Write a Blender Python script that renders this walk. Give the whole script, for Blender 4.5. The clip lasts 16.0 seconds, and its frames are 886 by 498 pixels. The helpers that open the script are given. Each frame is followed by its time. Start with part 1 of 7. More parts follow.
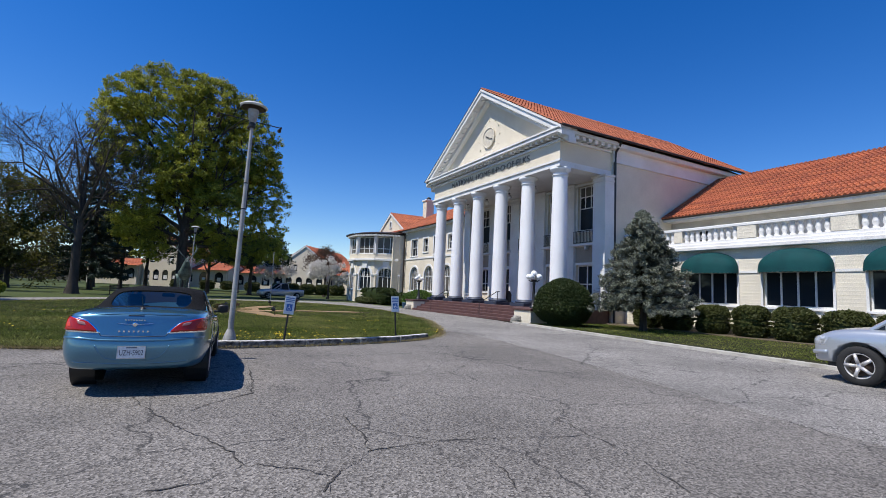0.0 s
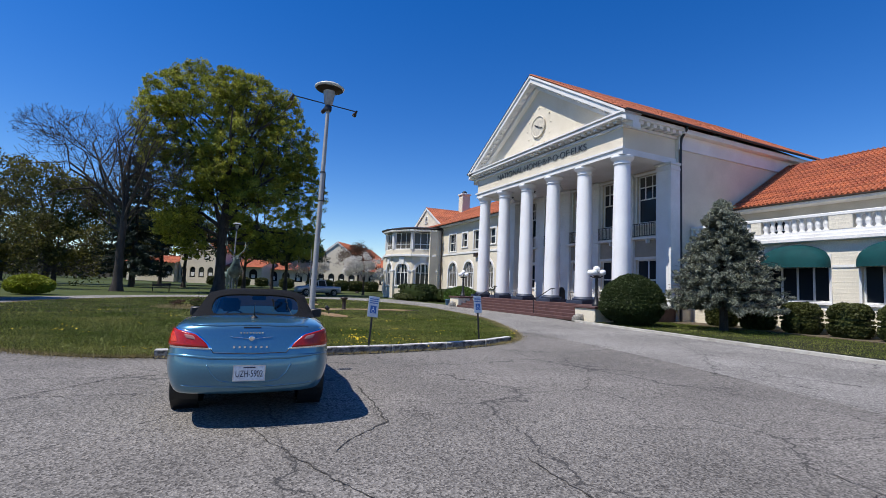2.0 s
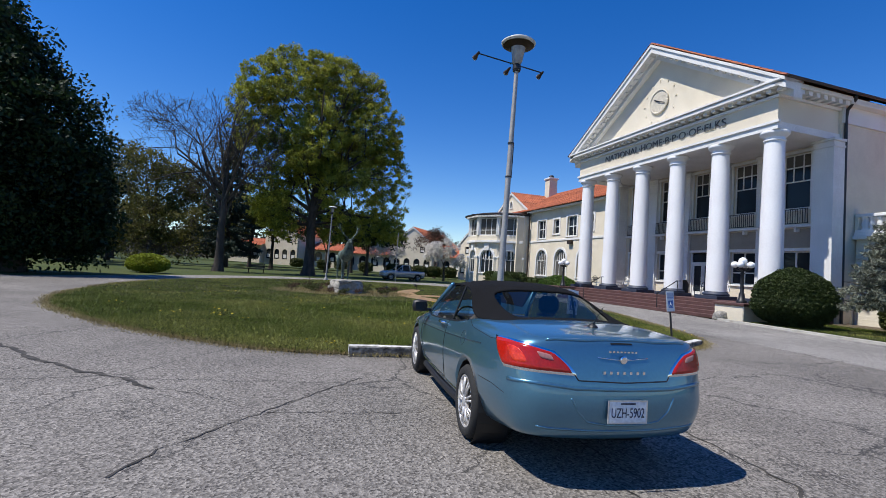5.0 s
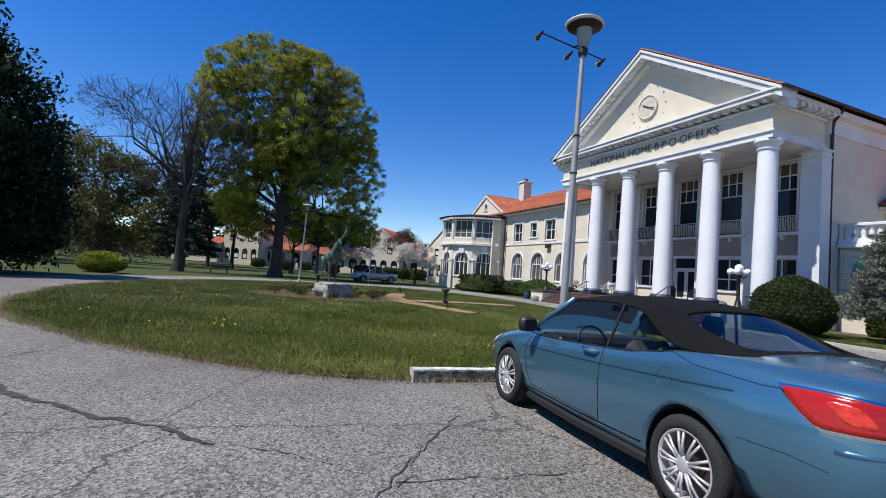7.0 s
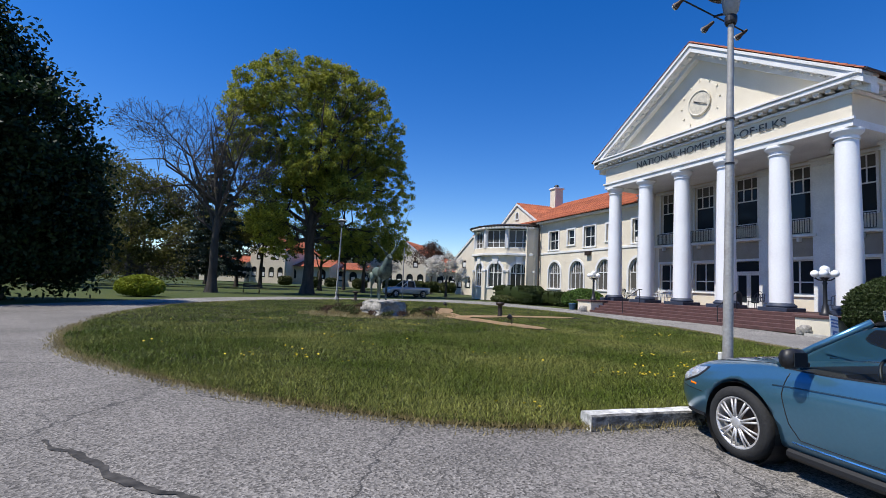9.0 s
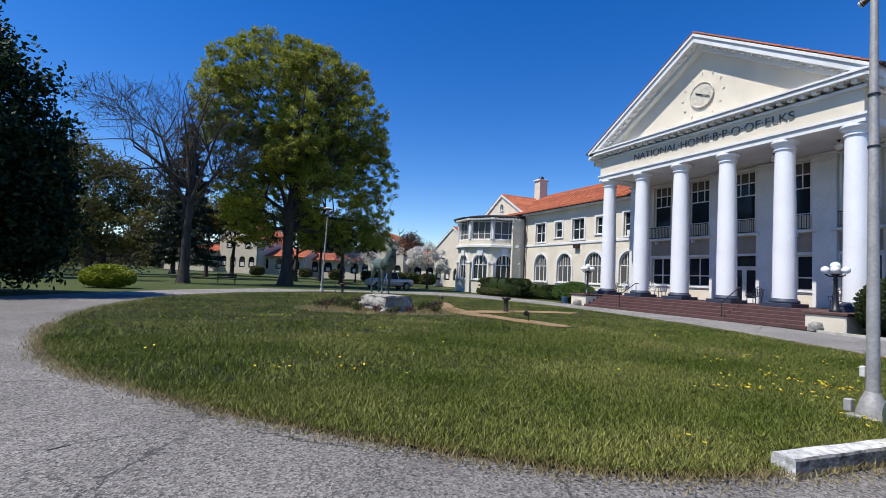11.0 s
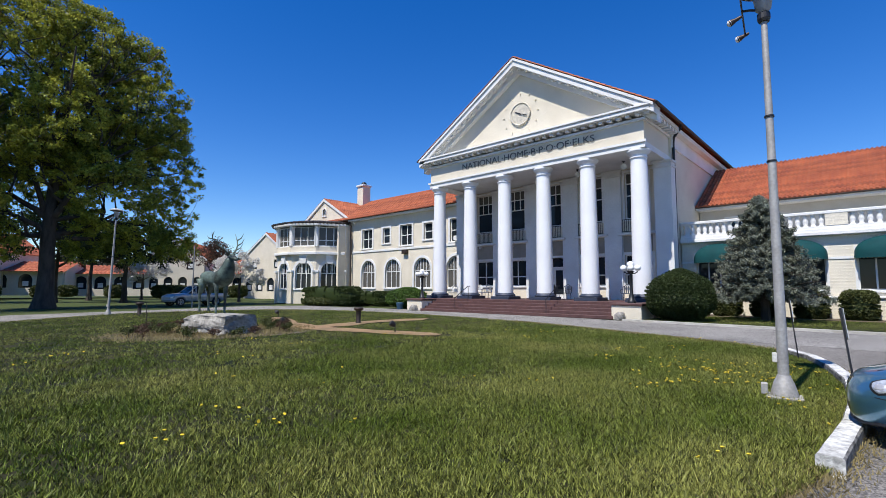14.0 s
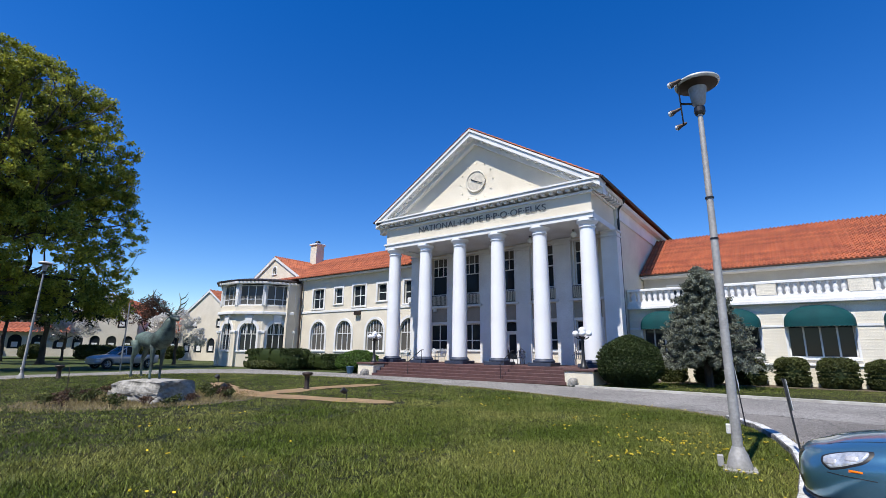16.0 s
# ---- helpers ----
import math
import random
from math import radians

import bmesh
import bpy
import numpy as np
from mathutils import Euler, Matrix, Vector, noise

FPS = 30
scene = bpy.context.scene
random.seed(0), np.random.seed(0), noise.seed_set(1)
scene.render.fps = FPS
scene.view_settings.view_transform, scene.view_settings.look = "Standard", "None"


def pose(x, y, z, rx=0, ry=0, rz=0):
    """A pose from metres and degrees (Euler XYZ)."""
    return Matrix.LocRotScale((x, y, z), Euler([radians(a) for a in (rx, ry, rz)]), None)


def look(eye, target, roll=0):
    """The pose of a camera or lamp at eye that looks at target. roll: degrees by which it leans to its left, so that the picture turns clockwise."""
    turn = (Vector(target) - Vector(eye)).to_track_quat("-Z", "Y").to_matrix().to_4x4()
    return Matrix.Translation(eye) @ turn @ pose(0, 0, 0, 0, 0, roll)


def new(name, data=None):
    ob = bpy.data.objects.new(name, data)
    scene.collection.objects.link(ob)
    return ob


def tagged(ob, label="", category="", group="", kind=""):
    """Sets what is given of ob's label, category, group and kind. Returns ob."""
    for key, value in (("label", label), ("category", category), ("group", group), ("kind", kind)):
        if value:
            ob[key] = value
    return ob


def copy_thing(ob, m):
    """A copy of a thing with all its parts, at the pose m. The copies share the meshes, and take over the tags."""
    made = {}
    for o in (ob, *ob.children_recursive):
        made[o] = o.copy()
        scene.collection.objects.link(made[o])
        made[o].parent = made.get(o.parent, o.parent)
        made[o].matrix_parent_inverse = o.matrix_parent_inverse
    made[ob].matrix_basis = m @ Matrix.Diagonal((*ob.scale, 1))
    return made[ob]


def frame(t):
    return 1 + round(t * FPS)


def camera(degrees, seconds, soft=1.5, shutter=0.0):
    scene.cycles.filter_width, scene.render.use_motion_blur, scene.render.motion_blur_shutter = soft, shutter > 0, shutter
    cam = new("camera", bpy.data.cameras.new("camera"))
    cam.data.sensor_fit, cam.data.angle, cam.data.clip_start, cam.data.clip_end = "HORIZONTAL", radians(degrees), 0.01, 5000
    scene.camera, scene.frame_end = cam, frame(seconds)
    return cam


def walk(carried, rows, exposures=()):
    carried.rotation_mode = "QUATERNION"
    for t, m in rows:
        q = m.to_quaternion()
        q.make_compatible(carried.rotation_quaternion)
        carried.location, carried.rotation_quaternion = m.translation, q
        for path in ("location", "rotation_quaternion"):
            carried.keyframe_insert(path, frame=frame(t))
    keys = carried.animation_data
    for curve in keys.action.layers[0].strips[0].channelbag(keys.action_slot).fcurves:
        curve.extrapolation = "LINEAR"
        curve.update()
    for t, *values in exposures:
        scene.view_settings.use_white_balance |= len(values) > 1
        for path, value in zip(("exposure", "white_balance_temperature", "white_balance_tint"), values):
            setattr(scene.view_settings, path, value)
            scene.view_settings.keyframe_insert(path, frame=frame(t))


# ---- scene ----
cam = camera(86.7, 16.0, soft=0.6)
METRES, EYE, TILT, LEAN, TURN = 14.2, 1.5, 0.4, 0.0, -28.3
ROWS = [
    (0.0, 0.0, 0.0, 0.0, -0.21, 4.92, -2.42),
    (0.5, -0.0307, 0.0244, -0.0018, 0.45, 4.53, -2.56),
    (1.0, -0.0614, 0.0455, -0.0009, 3.48, 4.32, -2.94),
    (1.5, -0.0906, 0.0662, 0.0022, 3.41, 4.2, -2.6),
    (2.0, -0.1223, 0.0901, 0.0019, 2.7, 4.23, -2.18),
    (2.5, -0.156, 0.1053, -0.0007, 3.01, 3.94, -3.39),
    (3.0, -0.1914, 0.1231, -0.0034, 4.45, 3.63, -4.67),
    (3.5, -0.2234, 0.1381, -0.003, 8.99, 2.35, -3.92),
    (4.0, -0.2601, 0.1531, -0.0019, 10.91, 2.36, -3.31),
    (6.5, -0.4302, 0.2301, -0.0025, 6.45, 2.01, -4.35),
    (7.0, -0.4637, 0.2489, -0.0041, 5.12, 2.71, -4.22),
    (7.5, -0.4941, 0.2649, -0.0057, 5.55, 3.24, -3.22),
    (8.0, -0.527, 0.2843, -0.0032, 5.97, 3.22, -2.53),
    (8.5, -0.5568, 0.307, -0.0025, 6.85, 3.73, -1.58),
    (9.0, -0.5912, 0.3266, -0.0047, 7.35, 4.01, -2.29),
    (11.5, -0.7413, 0.4221, -0.0015, 0.28, 3.04, -2.9),
    (12.0, -0.7681, 0.4401, -0.0023, -6.23, 4.72, -2.94),
    (12.5, -0.7924, 0.4619, -0.0025, -11.22, 4.3, -2.79),
    (13.0, -0.819, 0.4779, -0.001, -13.42, 4.03, -1.48),
    (13.5, -0.8312, 0.4934, -0.0007, -16.8, 4.65, -0.46),
    (14.0, -0.8384, 0.5049, 0.0012, -19.46, 4.42, -0.19),
    (14.5, -0.8462, 0.5084, 0.0047, -23.29, 6.02, -0.69),
    (15.0, -0.8477, 0.5096, 0.0061, -26.0, 8.33, -1.3),
    (15.5, -0.8475, 0.5099, 0.0073, -26.01, 10.24, -1.24),
    (16.0, -0.8479, 0.5102, 0.0074, -25.32, 11.9, -0.74),
]
walk(cam, [(t, pose(0, 0, EYE, TILT, LEAN, TURN) @ pose(METRES * x, METRES * y, METRES * z, 90 + pitch, roll, yaw)) for t, x, y, z, yaw, pitch, roll in ROWS],
     [(0.0, 0.16, 6500, 10), (4.0, 0.18, 6500, 10), (6.5, 0.20, 6470, 10), (9.0, 0.25, 6440, 10), (12.5, 0.27, 6380, 10), (16.0, 0.35, 6380, 10)])

# ---- world, sun and exposure ----
SUN_ELEV = 60.0      # the sun stands over the open lawn side
world = bpy.data.worlds.new("sky")
scene.world = world
world.use_nodes = True
wn = world.node_tree
sky = wn.nodes.new("ShaderNodeTexSky")
sky.sky_type, sky.sun_disc = 'NISHITA', False
sky.sun_elevation, sky.sun_rotation = radians(SUN_ELEV), radians(-90)
sky.air_density, sky.dust_density, sky.ozone_density = 1.0, 0.0, 4.0
wn.nodes["Background"].inputs[1].default_value = 0.115
deep = wn.nodes.new("ShaderNodeHueSaturation")      # a very clear, deep blue spring sky
deep.inputs["Hue"].default_value, deep.inputs["Saturation"].default_value, deep.inputs["Value"].default_value = 0.514, 1.37, 1.12
wn.links.new(sky.outputs[0], deep.inputs["Color"])
wn.links.new(deep.outputs[0], wn.nodes["Background"].inputs[0])
sun = new("sun", bpy.data.lights.new("sun", 'SUN'))
sun.data.energy, sun.data.angle, sun.data.color = 5.0, radians(0.55), (1.0, 0.955, 0.88)
sun.matrix_world = look((-40, 0, 80), (-40 + 80 / math.tan(radians(SUN_ELEV)), -1.0, 0))
scene.view_settings.exposure = 0.22

# ---- materials ----
def mat(name, color, rough=0.7, var=0.15, scale=3.0, bump=0.0, bump_scale=40.0, metal=0.0, tint=None, coat=0.0,
        rand=0.0, island=0.0, spec=0.5, stretch=(1, 1, 1), fine=0.08):
    """Surface with variation at two scales: broad blotches and fine grain, in metres."""
    m = bpy.data.materials.new(name)
    m.use_nodes = True
    nt = m.node_tree
    n, l = nt.nodes, nt.links
    b = n["Principled BSDF"]
    tc = n.new("ShaderNodeTexCoord")
    mp = n.new("ShaderNodeMapping")
    mp.inputs["Scale"].default_value = stretch
    l.new(tc.outputs["Object"], mp.inputs[0])
    big = n.new("ShaderNodeTexNoise")
    big.inputs["Scale"].default_value, big.inputs["Detail"].default_value = scale, 5
    l.new(mp.outputs[0], big.inputs["Vector"])
    small = n.new("ShaderNodeTexNoise")
    small.inputs["Scale"].default_value, small.inputs["Detail"].default_value = bump_scale, 3
    l.new(mp.outputs[0], small.inputs["Vector"])
    dark = tint or tuple(c * (1 - var * 1.6) for c in color)
    ramp = n.new("ShaderNodeMixRGB")
    ramp.inputs[1].default_value, ramp.inputs[2].default_value = (*dark, 1), (*color, 1)
    rng = n.new("ShaderNodeMapRange")
    rng.inputs[1].default_value, rng.inputs[2].default_value = 0.32, 0.62
    l.new(big.outputs[0], rng.inputs[0])
    l.new(rng.outputs[0], ramp.inputs[0])
    hsv = n.new("ShaderNodeHueSaturation")
    l.new(ramp.outputs[0], hsv.inputs["Color"])
    val = n.new("ShaderNodeMapRange")
    val.inputs[1].default_value, val.inputs[2].default_value = 0.3, 0.7
    val.inputs[3].default_value, val.inputs[4].default_value = 1 - fine * 2, 1 + fine
    l.new(small.outputs[0], val.inputs[0])
    last = val.outputs[0]
    for amount, kind in ((rand, "ShaderNodeObjectInfo"), (island, "ShaderNodeNewGeometry")):
        if amount:
            src = n.new(kind)
            mr = n.new("ShaderNodeMapRange")
            mr.inputs[3].default_value, mr.inputs[4].default_value = 1 - amount, 1 + amount
            l.new(src.outputs["Random" if kind.endswith("Info") else "Random Per Island"], mr.inputs[0])
            mu = n.new("ShaderNodeMath")
            mu.operation = 'MULTIPLY'
            l.new(last, mu.inputs[0])
            l.new(mr.outputs[0], mu.inputs[1])
            last = mu.outputs[0]
    l.new(last, hsv.inputs["Value"])
    l.new(hsv.outputs[0], b.inputs["Base Color"])
    b.inputs["Roughness"].default_value = rough
    b.inputs["Metallic"].default_value = metal
    b.inputs["Coat Weight"].default_value = coat
    b.inputs["Coat Roughness"].default_value = 0.04
    b.inputs["Specular IOR Level"].default_value = spec
    if bump:
        bp = n.new("ShaderNodeBump")
        bp.inputs["Strength"].default_value, bp.inputs["Distance"].default_value = min(1, bump), 0.02
        l.new(small.outputs[0], bp.inputs["Height"])
        l.new(bp.outputs[0], b.inputs["Normal"])
    return m


def brick_mat(name, color):
    """Painted brick: shallow courses under the paint."""
    m = mat(name, color, 0.8, 0.08, 1.2, 0.25, 20, fine=0.10)
    n, l = m.node_tree.nodes, m.node_tree.links
    br = n.new("ShaderNodeTexBrick")
    br.inputs["Scale"].default_value = 1.0
    br.inputs["Brick Width"].default_value, br.inputs["Row Height"].default_value = 0.23, 0.08
    br.inputs["Mortar Size"].default_value = 0.012
    br.inputs["Color1"].default_value, br.inputs["Color2"].default_value = (1, 1, 1, 1), (0.8, 0.8, 0.8, 1)
    br.inputs["Mortar"].default_value = (0, 0, 0, 1)
    tc = n.new("ShaderNodeTexCoord")
    sep, com = n.new("ShaderNodeSeparateXYZ"), n.new("ShaderNodeCombineXYZ")
    l.new(tc.outputs["Object"], sep.inputs[0])
    l.new(sep.outputs[0], com.inputs[0])
    l.new(sep.outputs[2], com.inputs[1])
    l.new(com.outputs[0], br.inputs["Vector"])
    bp = n.new("ShaderNodeBump")
    bp.inputs["Strength"].default_value, bp.inputs["Distance"].default_value = 0.7, 0.02
    l.new(br.outputs["Color"], bp.inputs["Height"])
    l.new(bp.outputs[0], n["Principled BSDF"].inputs["Normal"])
    return m


def asphalt_mat(name="asphalt", base_tone=(0.156, 0.144, 0.130)):
    """Old asphalt: pale aggregate, patches, and a net of dark cracks."""
    m = bpy.data.materials.new(name)
    m.use_nodes = True
    n, l = m.node_tree.nodes, m.node_tree.links
    b = n["Principled BSDF"]
    tc = n.new("ShaderNodeTexCoord")
    P = tc.outputs["Object"]

    def noise_tex(scale, detail=4, rough=0.55):
        t = n.new("ShaderNodeTexNoise")
        t.inputs["Scale"].default_value, t.inputs["Detail"].default_value, t.inputs["Roughness"].default_value = scale, detail, rough
        l.new(P, t.inputs["Vector"])
        return t

    def ranged(sock, a, c, lo, hi):
        r = n.new("ShaderNodeMapRange")
        for i, v in enumerate((a, c, lo, hi)):
            r.inputs[1 + i].default_value = v
        l.new(sock, r.inputs[0])
        return r.outputs[0]

    def times(a, c):
        t = n.new("ShaderNodeMath")
        t.operation = 'MULTIPLY'
        l.new(a, t.inputs[0])
        l.new(c, t.inputs[1])
        return t.outputs[0]
    stones = n.new("ShaderNodeTexVoronoi")
    stones.inputs["Scale"].default_value = 55
    l.new(P, stones.inputs["Vector"])
    tone = ranged(stones.outputs["Color"], 0, 1, 0.2, 1.95)
    grit = ranged(noise_tex(28, 4, 0.8).outputs[0], 0.3, 0.7, 0.6, 1.4)
    patch = ranged(noise_tex(0.35, 5).outputs[0], 0.35, 0.65, 0.8, 1.15)
    # cracks: cell edges of two sizes, wobbling, broken up by a mask
    warp = n.new("ShaderNodeMixRGB")
    warp.blend_type = 'ADD'
    warp.inputs[0].default_value = 1.0
    wob = noise_tex(1.6, 6, 0.7)
    sc = n.new("ShaderNodeVectorMath")
    sc.operation = 'SCALE'
    sc.inputs["Scale"].default_value = 0.55
    l.new(wob.outputs["Color"], sc.inputs[0])
    l.new(P, warp.inputs[1])
    l.new(sc.outputs[0], warp.inputs[2])
    cracks = None
    for scale, width, lo, hi in ((0.34, 0.006, 0.36, 0.46), (0.85, 0.007, 0.53, 0.60)):
        v = n.new("ShaderNodeTexVoronoi")
        v.feature = 'DISTANCE_TO_EDGE'
        v.inputs["Scale"].default_value = scale
        l.new(warp.outputs[0], v.inputs["Vector"])
        line = ranged(v.outputs["Distance"], width * 0.35, width, 1, 0)
        keep = ranged(noise_tex(0.5 + scale * 0.3, 2).outputs[0], lo, hi, 0, 1)
        c = times(line, keep)
        if cracks is None:
            cracks = c
        else:
            mx = n.new("ShaderNodeMath")
            mx.operation = 'MAXIMUM'
            l.new(cracks, mx.inputs[0])
            l.new(c, mx.inputs[1])
            cracks = mx.outputs[0]
    col = n.new("ShaderNodeMixRGB")
    col.blend_type = 'MULTIPLY'
    col.inputs[0].default_value = 1
    col.inputs[1].default_value = (*base_tone, 1)
    l.new(times(times(tone, grit), patch), col.inputs[2])
    fin = n.new("ShaderNodeMixRGB")
    fin.inputs[2].default_value = (0.035, 0.034, 0.033, 1)
    l.new(ranged(cracks, 0, 1, 0, 0.85), fin.inputs[0])
    l.new(col.outputs[0], fin.inputs[1])
    l.new(fin.outputs[0], b.inputs["Base Color"])
    b.inputs["Roughness"].default_value = 0.85
    b.inputs["Specular IOR Level"].default_value = 0.3
    bp = n.new("ShaderNodeBump")
    bp.inputs["Strength"].default_value, bp.inputs["Distance"].default_value = 0.6, 0.01
    l.new(stones.outputs["Distance"], bp.inputs["Height"])
    l.new(bp.outputs[0], b.inputs["Normal"])
    return m


def glass_mat(name, color=(0.02, 0.025, 0.03), rough=0.03):
    m = bpy.data.materials.new(name)
    m.use_nodes = True
    b = m.node_tree.nodes["Principled BSDF"]
    b.inputs["Base Color"].default_value = (*color, 1)
    b.inputs["Roughness"].default_value = rough
    b.inputs["IOR"].default_value = 1.38
    b.inputs["Specular IOR Level"].default_value = 0.3
    return m


def clear_glass(name, tint=(0.75, 0.85, 0.85), ior=1.28):
    """See-through glass: mostly transparent, with a mirror sheen."""
    m = bpy.data.materials.new(name)
    m.use_nodes = True
    n, l = m.node_tree.nodes, m.node_tree.links
    n.remove(n["Principled BSDF"])
    tr, gl, mix, fr = (n.new(k) for k in ("ShaderNodeBsdfTransparent", "ShaderNodeBsdfGlossy", "ShaderNodeMixShader", "ShaderNodeFresnel"))
    tr.inputs[0].default_value = (*tint, 1)
    gl.inputs["Roughness"].default_value = 0.02
    fr.inputs["IOR"].default_value = ior
    l.new(fr.outputs[0], mix.inputs[0])
    l.new(tr.outputs[0], mix.inputs[1])
    l.new(gl.outputs[0], mix.inputs[2])
    l.new(mix.outputs[0], n["Material Output"].inputs[0])
    return m


def leaf_mat(name, color, tint, through_light=0.35, island=0.28):
    m = mat(name, color, 0.55, 0.2, 0.35, tint=tint, island=island, fine=0.1)
    n, l = m.node_tree.nodes, m.node_tree.links
    tl, mix = n.new("ShaderNodeBsdfTranslucent"), n.new("ShaderNodeMixShader")
    hs = [x for x in n if x.type == 'HUE_SAT'][0]
    l.new(hs.outputs[0], tl.inputs[0])
    mix.inputs[0].default_value = through_light
    l.new(n["Principled BSDF"].outputs[0], mix.inputs[1])
    l.new(tl.outputs[0], mix.inputs[2])
    l.new(mix.outputs[0], n["Material Output"].inputs[0])
    n["Principled BSDF"].inputs["Specular IOR Level"].default_value = 0.25
    return m


